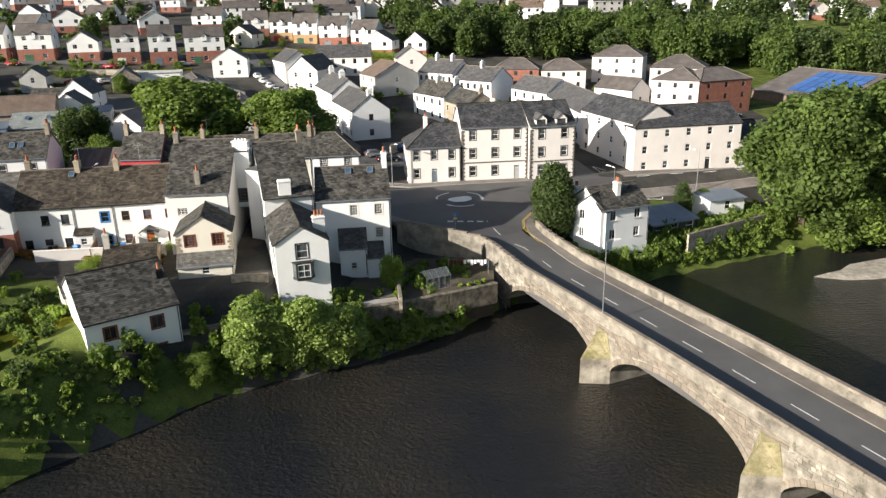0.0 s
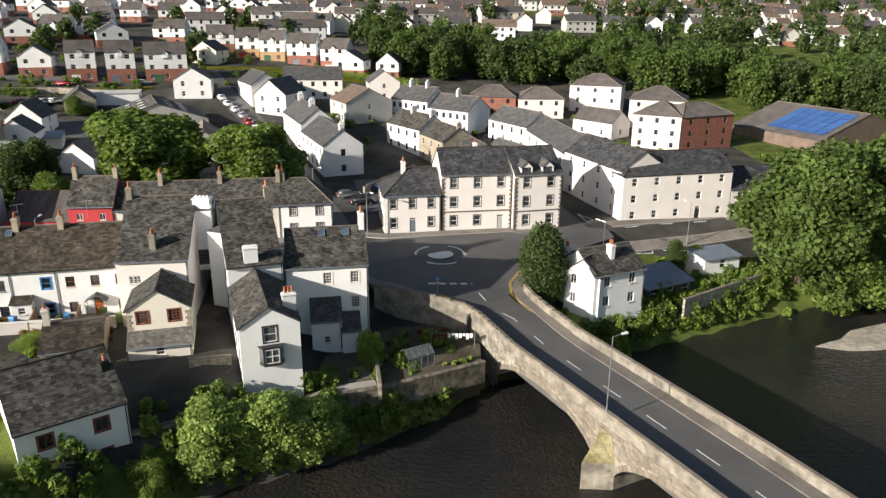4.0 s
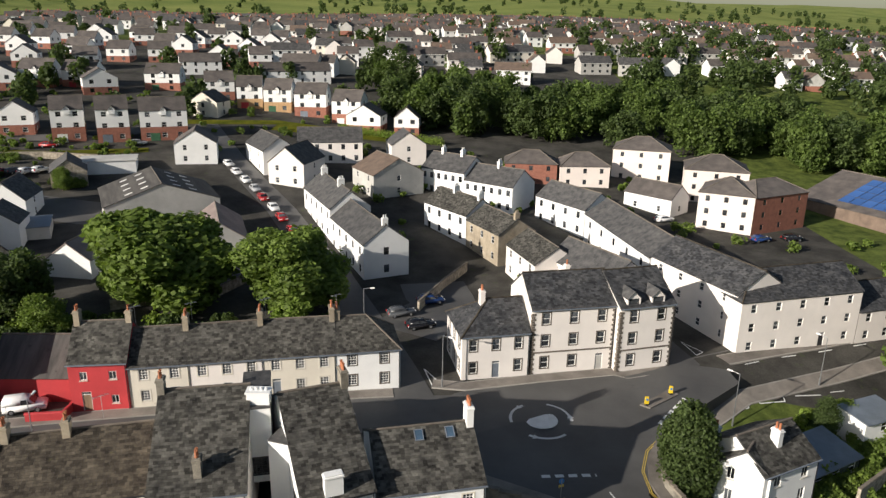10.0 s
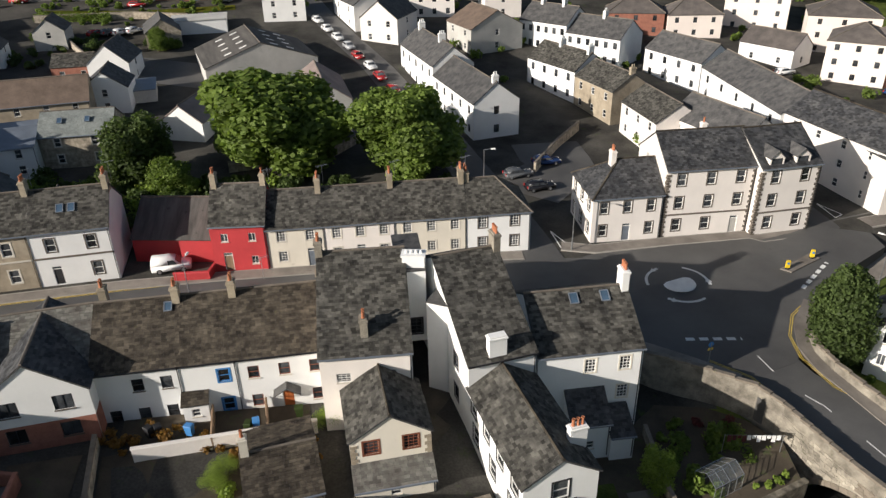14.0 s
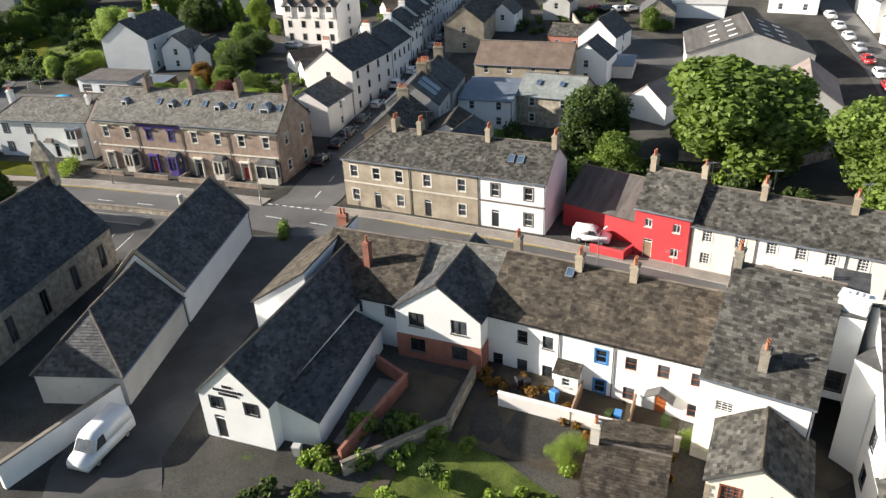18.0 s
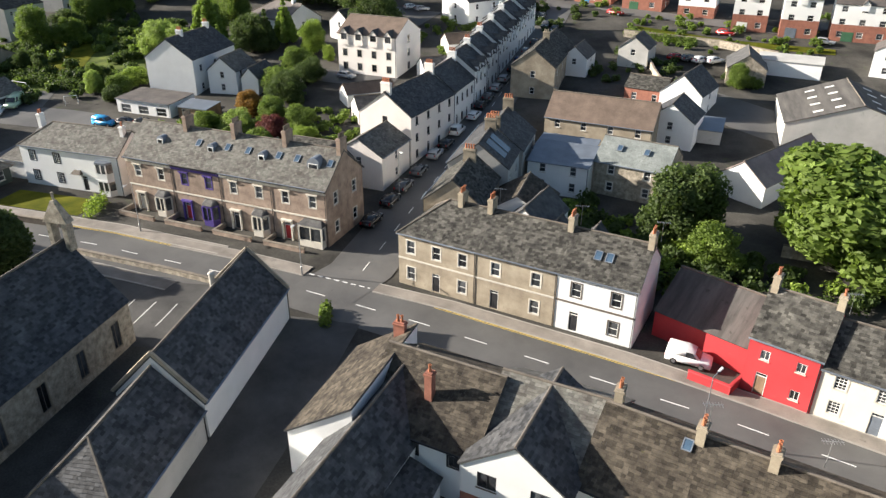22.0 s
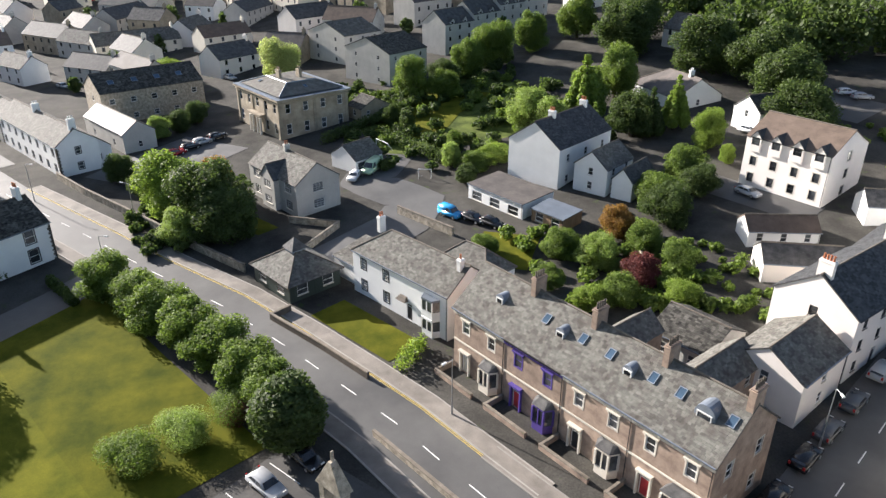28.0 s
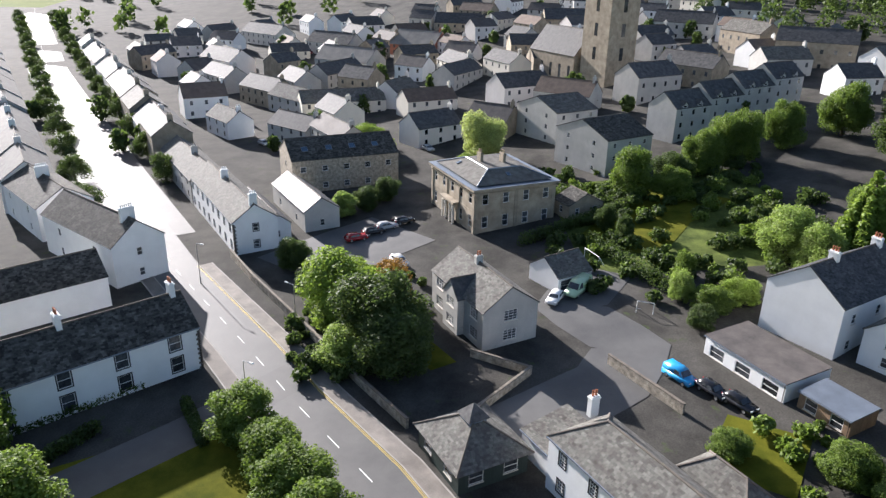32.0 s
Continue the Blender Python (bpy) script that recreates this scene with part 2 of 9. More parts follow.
METAL = mat("galvanised_steel", (0.45, 0.46, 0.47), 0.4, 0.1, 0.5, 0.05, metal=0.8)
BLACK = mat("black_iron", (0.02, 0.02, 0.022), 0.45, 0.2, 0.4, 0.1)
WOOD = mat("weathered_timber", (0.24, 0.16, 0.1), 0.8, 0.25, 0.3, 0.3, stretch=(1, 1, 0.15))
BARK = mat("bark", (0.09, 0.07, 0.05), 0.95, 0.3, 0.2, 0.8, stretch=(1, 1, 0.25))
SOIL = mat("garden_soil", (0.075, 0.06, 0.042), 0.95, 0.3, 0.8, 0.5, spots=((0.07, 0.09, 0.03), 1.2, 0.05))
LAWN = mat("mown_lawn", (0.062, 0.08, 0.007), 0.95, 0.22, 1.6, 0.5, second=(0.115, 0.112, 0.012), spots=((0.13, 0.105, 0.02), 2.5, -0.02), fine=0.09, spec=0.05)


def leafy(name, base, second, obj=0.25):
    m = mat(name, base, 0.65, 0.3, 0.9, 0, second=second, island=0.35, spec=0.25)
    b = m.node_tree.nodes["Principled BSDF"]
    b.inputs["Subsurface Weight"].default_value = 0.0
    tr = m.node_tree.nodes.new("ShaderNodeBsdfTranslucent")
    tr.inputs[0].default_value = (second[0] * 1.6, second[1] * 1.7, second[2] * 1.2, 1)
    mx = m.node_tree.nodes.new("ShaderNodeMixShader")
    mx.inputs[0].default_value = 0.36
    out = m.node_tree.nodes["Material Output"]
    m.node_tree.links.new(b.outputs[0], mx.inputs[1])
    m.node_tree.links.new(tr.outputs[0], mx.inputs[2])
    m.node_tree.links.new(mx.outputs[0], out.inputs[0])
    return m


LEAF = leafy("leaves_mid_green", (0.085, 0.13, 0.026), (0.14, 0.195, 0.04))
LEAFW = leafy("leaves_woodland_green", (0.06, 0.094, 0.022), (0.1, 0.145, 0.034))
LEAFD = leafy("leaves_dark_green", (0.042, 0.066, 0.02), (0.072, 0.104, 0.03))
LEAFL = leafy("leaves_light_green", (0.14, 0.2, 0.034), (0.2, 0.27, 0.05))
LEAFY = leafy("leaves_pale_yellow", (0.26, 0.3, 0.1), (0.36, 0.4, 0.16))
LEAFG = leafy("leaves_willow_grey", (0.16, 0.21, 0.06), (0.23, 0.3, 0.08))
PURPLEFL = leafy("purple_blossom", (0.16, 0.08, 0.4), (0.22, 0.12, 0.5))
LEAFR = leafy("leaves_copper", (0.09, 0.025, 0.03), (0.13, 0.04, 0.04))
LEAFO = leafy("leaves_russet", (0.16, 0.09, 0.025), (0.22, 0.12, 0.03))


def water_material():
    m = bpy.data.materials.new("river_water")
    m.use_nodes = True
    n, l = m.node_tree.nodes, m.node_tree.links
    b = n["Principled BSDF"]
    b.inputs["Roughness"].default_value = 0.06
    b.inputs["IOR"].default_value = 1.33
    tc = n.new("ShaderNodeTexCoord")
    ns = n.new("ShaderNodeTexNoise")
    ns.inputs["Scale"].default_value, ns.inputs["Detail"].default_value = 2.6, 9
    ns2 = n.new("ShaderNodeTexNoise")
    ns2.inputs["Scale"].default_value, ns2.inputs["Detail"].default_value = 0.09, 5
    for x in (ns, ns2):
        l.new(tc.outputs["Object"], x.inputs["Vector"])
    bp = n.new("ShaderNodeBump")
    bp.inputs["Strength"].default_value, bp.inputs["Distance"].default_value = 1.0, 0.3
    l.new(ns.outputs[0], bp.inputs["Height"])
    l.new(bp.outputs[0], b.inputs["Normal"])
    r = n.new("ShaderNodeValToRGB")
    r.color_ramp.elements[0].position, r.color_ramp.elements[1].position = 0.38, 0.66
    r.color_ramp.elements[0].color, r.color_ramp.elements[1].color = (0.012, 0.013, 0.014, 1), (0.026, 0.023, 0.018, 1)
    l.new(ns2.outputs[0], r.inputs[0])
    l.new(r.outputs[0], b.inputs["Base Color"])
    return m


WATER = water_material()


def ground_material():
    """Grass, earth and far fields, mixed by broad noise."""
    m = mat("ground_cover", (0.045, 0.043, 0.038), 0.92, 0.3, 2.5, 0.5, second=(0.07, 0.066, 0.058), spots=((0.06, 0.085, 0.025), 3.0, 0.02), flecks=((0.045, 0.042, 0.036), 1.2, 0.0), obj=0, fine=0.2, spec=0.12)
    return m


GROUND = ground_material()
GRASS = mat("rough_grass", (0.06, 0.088, 0.02), 0.95, 0.35, 1.2, 0.6, second=(0.105, 0.13, 0.03), spots=((0.075, 0.065, 0.035), 1.6, 0.0), flecks=((0.03, 0.05, 0.012), 0.5, 0.0), obj=0, fine=0.15, spec=0.1)
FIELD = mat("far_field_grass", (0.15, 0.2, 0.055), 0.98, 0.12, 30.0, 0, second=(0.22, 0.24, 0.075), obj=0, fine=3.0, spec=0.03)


# ---- mesh helpers ----
def box(bm, x0, x1, y0, y1, z0, z1):
    v = [bm.verts.new(p) for p in ((x0, y0, z0), (x1, y0, z0), (x1, y1, z0), (x0, y1, z0), (x0, y0, z1), (x1, y0, z1), (x1, y1, z1), (x0, y1, z1))]
    for f in ((3, 2, 1, 0), (4, 5, 6, 7), (0, 1, 5, 4), (1, 2, 6, 5), (2, 3, 7, 6), (3, 0, 4, 7)):
        bm.faces.new([v[i] for i in f])


def prism(bm, base, top):
    """A closed solid between two rings of points of equal count."""
    a, b = [bm.verts.new(p) for p in base], [bm.verts.new(p) for p in top]
    bm.faces.new(list(reversed(a)))
    bm.faces.new(b)
    for i in range(len(a)):
        j = (i + 1) % len(a)
        bm.faces.new((a[i], a[j], b[j], b[i]))


def ring(r, z, n=10, cx=0, cy=0):
    return [(cx + r * math.cos(2 * math.pi * i / n), cy + r * math.sin(2 * math.pi * i / n), z) for i in range(n)]


def tube(bm, rs, n=10, cx=0, cy=0):
    """A turned shape: list of (radius, z)."""
    rings = [[bm.verts.new(p) for p in ring(r, z, n, cx, cy)] for r, z in rs]
    for a, b in zip(rings, rings[1:]):
        for i in range(n):
            j = (i + 1) % n
            bm.faces.new((a[i], a[j], b[j], b[i]))
    bm.faces.new(list(reversed(rings[0])))
    bm.faces.new(rings[-1])


def beam(bm, a, b, r, n=6, r2=None):
    a, b = Vector(a), Vector(b)
    d = (b - a).normalized()
    u = d.orthogonal().normalized()
    w = d.cross(u)
    r2 = r if r2 is None else r2
    A = [bm.verts.new(a + r * (math.cos(6.2832 * i / n) * u + math.sin(6.2832 * i / n) * w)) for i in range(n)]
    B = [bm.verts.new(b + r2 * (math.cos(6.2832 * i / n) * u + math.sin(6.2832 * i / n) * w)) for i in range(n)]
    for i in range(n):
        j = (i + 1) % n
        bm.faces.new((A[i], A[j], B[j], B[i]))
    bm.faces.new(list(reversed(A)))
    bm.faces.new(B)


def mesh_of(bm, material, smooth=False, name="m"):
    bmesh.ops.recalc_face_normals(bm, faces=bm.faces) if len(bm.faces) < 4000 else None
    me = bpy.data.meshes.new(name)
    bm.to_mesh(me)
    bm.free()
    me.materials.append(material)
    if smooth:
        me.polygons.foreach_set("use_smooth", [True] * len(me.polygons))
    return me


def put(name, me, parent=None, m=None, label=""):
    ob = new(name, me)
    if parent is not None:
        ob.parent = parent
    if m is not None:
        ob.matrix_basis = m
    if label:
        ob["label"] = label
    return ob


def part(name, bm, material, parent=None, label="", m=None, smooth=False):
    return put(name, mesh_of(bm, material, smooth, name), parent, m, label)


def thing(name, m, label, category, group="", kind=""):
    ob = new(name)
    ob.empty_display_size = 0.5
    ob.matrix_basis = m
    return tagged(ob, label, category, group, kind)


# ---- the lie of the land ----
BANK = [(-400, -330), (-145, -40), (-72, 25), (-44, 58), (-33, 71.8), (-18, 79.9), (-8.6, 87.3), (-3.8, 94.7), (18.3, 105.5), (41.5, 118), (85, 136), (165, 180), (400, 310)]
WATER_Z = -8.7


def bank_distance(x, y):
    best, side = 1e9, 1
    for (ax, ay), (bx, by) in zip(BANK, BANK[1:]):
        dx, dy = bx - ax, by - ay
        t = max(0, min(1, ((x - ax) * dx + (y - ay) * dy) / (dx * dx + dy * dy)))
        d = math.hypot(ax + t * dx - x, ay + t * dy - y)
        if d < best:
            best, side = d, 1 if dx * (y - ay) - dy * (x - ax) > 0 else -1
    return side * best


def soft(v, w=14):
    return w * math.log1p(math.exp(v / w)) if v < 500 else v


def ramp01(v):
    v = min(1.0, max(0.0, v))
    return v * v * (3 - 2 * v)


def blend(v, a, b, lo, hi):
    t = min(1.0, max(0.0, (v - a) / (b - a)))
    return lo + (hi - lo) * t


def ground(x, y):
    """Height of the land: a hill to the north, low gardens beside the river, the river bed."""
    d = y - 185 - 0.42 * x
    z = 0.115 * soft(d) - 0.065 * soft(d - 240) + 0.06 * soft(-440 - x, 30)
    s = bank_distance(x, y)
    if s > 0:
        if s > 70:
            return z
        west = (WATER_Z - 0.2) * (1 - ramp01(s / 26))
        low = blend(x, -32, -22, -1.2, -4.0)
        east = low * (1 - ramp01((s - 12) / blend(x, -40, -20, 32, 13))) + (WATER_Z - 0.2 - low) * (1 - min(1.0, s / blend(x, -8, 6, 7.5, 3.6)) ** 0.62)
        east -= 0.45 * blend(x, -32, -20, 0, 1) * (1 - ramp01((s - 25) / 20))
        return z + blend(x, -60, -46, west, east)
    if s > -62:
        return z + WATER_Z - 0.2 - min(1.5, -s * 0.2)
    u = min(1, (-s - 62) / 10)
    return z + (WATER_Z - 1.7) * (1 - u)


# ---- kinds of things ----
CACHE = {}
HOUSES = []


def lattice(bm, us, vs, w, h, y0, y1):
    """One connected lattice of upright bars us and level bars vs, between y0 and y1."""
    xs, zs = sorted({0, w, *[q for u in us for q in u]}), sorted({0, h, *[q for v in vs for q in v]})
    full = {(i, j) for i in range(len(xs) - 1) for j in range(len(zs) - 1)
            if any(a <= (xs[i] + xs[i + 1]) / 2 <= b for a, b in us) or any(a <= (zs[j] + zs[j + 1]) / 2 <= b for a, b in vs)}
    memo = {}

    def V(i, j, y):
        if (i, j, y) not in memo:
            memo[(i, j, y)] = bm.verts.new((xs[i], y, zs[j]))
        return memo[(i, j, y)]

    for i, j in full:
        bm.faces.new((V(i, j, y0), V(i + 1, j, y0), V(i + 1, j + 1, y0), V(i, j + 1, y0)))
        bm.faces.new((V(i, j + 1, y1), V(i + 1, j + 1, y1), V(i + 1, j, y1), V(i, j, y1)))
        for di, dj, p, q in ((-1, 0, (i, j), (i, j + 1)), (1, 0, (i + 1, j), (i + 1, j + 1)), (0, -1, (i, j), (i + 1, j)), (0, 1, (i, j + 1), (i + 1, j + 1))):
            if (i + di, j + dj) not in full:
                bm.faces.new((V(*p, y0), V(*q, y0), V(*q, y1), V(*p, y1)))


def window_single(w, h, frame_mat):
    """Frame and pane in one mesh, for houses far off."""
    key = ("win1", round(w, 2), round(h, 2), frame_mat.name)
    if key not in CACHE:
        bm, t = bmesh.new(), 0.08
        lattice(bm, [(0, t), (w - t, w)], [(0, t), (h - t, h), (h * 0.5 - 0.03, h * 0.5 + 0.03)], w, h, 0.05, 0.12)
        bmesh.ops.recalc_face_normals(bm, faces=bm.faces)
        f = bm.faces.new([bm.verts.new(p) for p in ((0.02, 0.1, 0.02), (w - 0.02, 0.1, 0.02), (w - 0.02, 0.1, h - 0.02), (0.02, 0.1, h - 0.02))])
        f.material_index = 1
        me = bpy.data.meshes.new("window")
        bm.to_mesh(me)
        bm.free()
        me.materials.append(frame_mat)
        me.materials.append(GLASS)
        CACHE[key] = me
    return CACHE[key]


def window_parts(w, h, frame_mat, style):
    """Frame, pane and sill meshes for one size of window, shared by all alike."""
    key = ("win", round(w, 2), round(h, 2), frame_mat.name, style)
    if key in CACHE:
        return CACHE[key]
    bm, t = bmesh.new(), 0.075
    us, vs = [(0, t), (w - t, w)], [(0, t), (h - t, h)]
    if style in ("sash", "grid"):
        vs.append((h * 0.5 - 0.03, h * 0.5 + 0.03))
    if style in ("grid", "case", "pair"):
        us += [(w * k - 0.025, w * k + 0.025) for k in ([0.5] if style != "grid" else [0.33, 0.67])]
    if style == "grid":
        vs += [(h * k - 0.02, h * k + 0.02) for k in (0.25, 0.75)]
    lattice(bm, us, vs, w, h, 0.05, 0.12)
    frame_me = mesh_of(bm, frame_mat, name="window")
    bm = bmesh.new()
    box(bm, t, w - t, 0.09, 0.1, t, h - t)
    pane_me = mesh_of(bm, GLASS, name="pane")
    bm = bmesh.new()
    box(bm, -0.06, w + 0.06, -0.09, 0.05, -0.09, -0.005)
    sill_me = mesh_of(bm, STUCCO if frame_mat is not FRAMED else DARKSTONE, name="sill")
    CACHE[key] = (frame_me, pane_me, sill_me)
    return CACHE[key]


def surround_mesh(w, h, m, t=0.14):
    key = ("sur", round(w, 2), round(h, 2), m.name, t)
    if key not in CACHE:
        bm = bmesh.new()
        lattice(bm, [(0, t), (w + t, w + 2 * t)], [(0, t), (h + t, h + 2 * t)], w + 2 * t, h + 2 * t, -0.025, 0.03)
        bmesh.ops.translate(bm, verts=bm.verts, vec=(-t, 0, -t))
        CACHE[key] = mesh_of(bm, m, name="surround")
    return CACHE[key]


def door_mesh(w, h, m):
    key = ("door", w, h, m.name)
    if key not in CACHE:
        bm = bmesh.new()
        box(bm, 0.06, w - 0.06, 0.09, 0.13, 0, h - 0.35)
        for z0, z1 in ((0.15, 0.8), (0.95, h - 0.5)):
            for x0, x1 in ((0.16, w / 2 - 0.05), (w / 2 + 0.05, w - 0.16)):
                box(bm, x0, x1, 0.075, 0.09, z0, z1)
        a = mesh_of(bm, m, name="door")
        bm = bmesh.new()
        for q in ((0, 0.06, 0, h), (w - 0.06, w, 0, h), (0.06, w - 0.06, h - 0.06, h), (0.06, w - 0.06, h - 0.37, h - 0.31)):
            box(bm, q[0], q[1], 0.03, 0.13, q[2], q[3])
        b = mesh_of(bm, FRAMEW, name="door_frame")
        bm = bmesh.new()
        box(bm, 0.06, w - 0.06, 0.1, 0.11, h - 0.31, h - 0.06)
        CACHE[key] = (a, b, mesh_of(bm, GLASS, name="fanlight"))
    return CACHE[key]


def wall_side(bm, M, W, H, openings, gable=0.0, z0=0.0):
    """One wall face with its openings cut through, and the reveals behind them."""
    us = sorted({0.0, W, *[o[0] for o in openings], *[o[0] + o[2] for o in openings]})
    vs = sorted({z0, H, *[o[1] for o in openings], *[o[1] + o[3] for o in openings]})
    P = lambda u, v, y=0.0: bm.verts.new(M @ Vector((u, y, v)))
    for a, b in zip(us, us[1:]):
        for c, d in zip(vs, vs[1:]):
            mu, mv = (a + b) / 2, (c + d) / 2
            if any(o[0] < mu < o[0] + o[2] and o[1] < mv < o[1] + o[3] for o in openings):
                continue
            bm.faces.new((P(a, c), P(b, c), P(b, d), P(a, d)))
    for u, v, w, h in openings:
        for q in (((u, v), (u + w, v)), ((u + w, v), (u + w, v + h)), ((u + w, v + h), (u, v + h)), ((u, v + h), (u, v))):
            bm.faces.new((P(*q[0]), P(*q[1]), P(*q[1], 0.16), P(*q[0], 0.16)))
    if gable:
        bm.faces.new((P(0, H), P(W, H), P(W / 2, H + gable)))


def slab(bm, poly, t=0.14):
    poly = [Vector(p) for p in poly]
    n = (poly[1] - poly[0]).cross(poly[-1] - poly[0]).normalized()
    if n.z < 0:
        n = -n
    prism(bm, [p - n * t for p in poly], poly)


def slates_on(poly, material, sw=0.42, sh=0.27, seed=1):
    """Overlapping slates, course by course, over a roof slope whose first edge is the eaves."""
    poly = [Vector(p) for p in poly]
    o = poly[0]
    e = (poly[1] - o).normalized()
    n = e.cross(poly[-1] - o).normalized()
    if n.z < 0:
        n = -n
    s = n.cross(e)
    if s.z < 0:
        s = -s
    q = [((p - o).dot(e), (p - o).dot(s)) for p in poly]
    top = max(v for _, v in q)
    rnd = random.Random(seed)
    verts, faces = [], []
    row, v = 0, 0.0
    while v < top - 0.05:
        vm = min(v + sh * 0.5, top - 0.01)
        xs = []
        for (a, b), (c, d) in zip(q, q[1:] + q[:1]):
            if (b - vm) * (d - vm) < 0:
                xs.append(a + (c - a) * (vm - b) / (d - b))
        if len(xs) >= 2:
            u, end = min(xs), max(xs)
            first = True
            while u < end - 0.04:
                w = sw * rnd.uniform(0.75, 1.25) * (0.5 if first and row % 2 else 1)
                first = False
                u1 = min(u + w, end)
                lo, hi = 0.03 + rnd.uniform(0, 0.022), 0.008
                j = rnd.uniform(-0.025, 0.02)
                v0, v1 = max(0, v + j), min(v + sh * 1.05, top)
                g = 0.008
                p = [o + e * (u + g) + s * v0 + n * lo, o + e * (u1 - g) + s * v0 + n * (lo + rnd.uniform(-0.006, 0.006)),
                     o + e * (u1 - g) + s * v1 + n * hi, o + e * (u + g) + s * v1 + n * hi,
                     o + e * (u + g) + s * v0 + n * 0.0, o + e * (u1 - g) + s * v0 + n * 0.0]
                k = len(verts)
                verts += p
                faces += [(k, k + 1, k + 2, k + 3), (k + 4, k + 5, k + 1, k)]
                u = u1
        v += sh
        row += 1
    me = bpy.data.meshes.new("slates")
    me.from_pydata(verts, [], faces)
    me.materials.append(material)
    return me


def chimney_part(parent, x, y, z0, z1, material, pots=2, along=True, potm=None, w=None, d=0.62):
    joined, pots = pots < 0, abs(pots)
    w = w or 0.35 + 0.33 * pots
    bm = bmesh.new()
    a, b = (w / 2, d / 2) if along else (d / 2, w / 2)
    box(bm, -a, a, -b, b, z0, z1 - 0.28)
    box(bm, -a - 0.07, a + 0.07, -b - 0.07, b + 0.07, z1 - 0.28, z1 - 0.14)
    box(bm, -a + 0.02, a - 0.02, -b + 0.02, b - 0.02, z1 - 0.14, z1)
    if joined:
        for k in range(pots):
            off = (k - (pots - 1) / 2) * (w - 0.25) / max(1, pots)
            tube(bm, [(0.12, z1 - 0.05), (0.11, z1 + 0.5)], 6, off if along else 0, 0 if along else off)
    ch = part("chimney", bm, material, parent, m=pose(x, y, 0))
    if joined:
        return ch
    if ("pot", (potm or POT).name) not in CACHE:
        bm = bmesh.new()
        tube(bm, [(0.13, -0.02), (0.15, 0.1), (0.12, 0.16), (0.11, 0.5), (0.14, 0.54), (0.14, 0.62), (0.09, 0.62), (0.09, 0.5)], 8)
        CACHE[("pot", (potm or POT).name)] = mesh_of(bm, potm or POT, name="chimney_pot")
    for k in range(pots):
        off = (k - (pots - 1) / 2) * (w - 0.25) / max(1, pots - 0.0)
        put("chimney_pot", CACHE[("pot", (potm or POT).name)], ch, pose(off if along else 0, 0 if along else off, z1))
    return ch


def place(p0, p1, z=None):
    d = Vector((p1[0] - p0[0], p1[1] - p0[1]))
    if z is None:
        z = min(ground((p0[0] + p1[0]) / 2, (p0[1] + p1[1]) / 2), ground(*p0), ground(*p1))
    return pose(p0[0], p0[1], z, 0, 0, math.degrees(math.atan2(d.y, d.x))), d.length


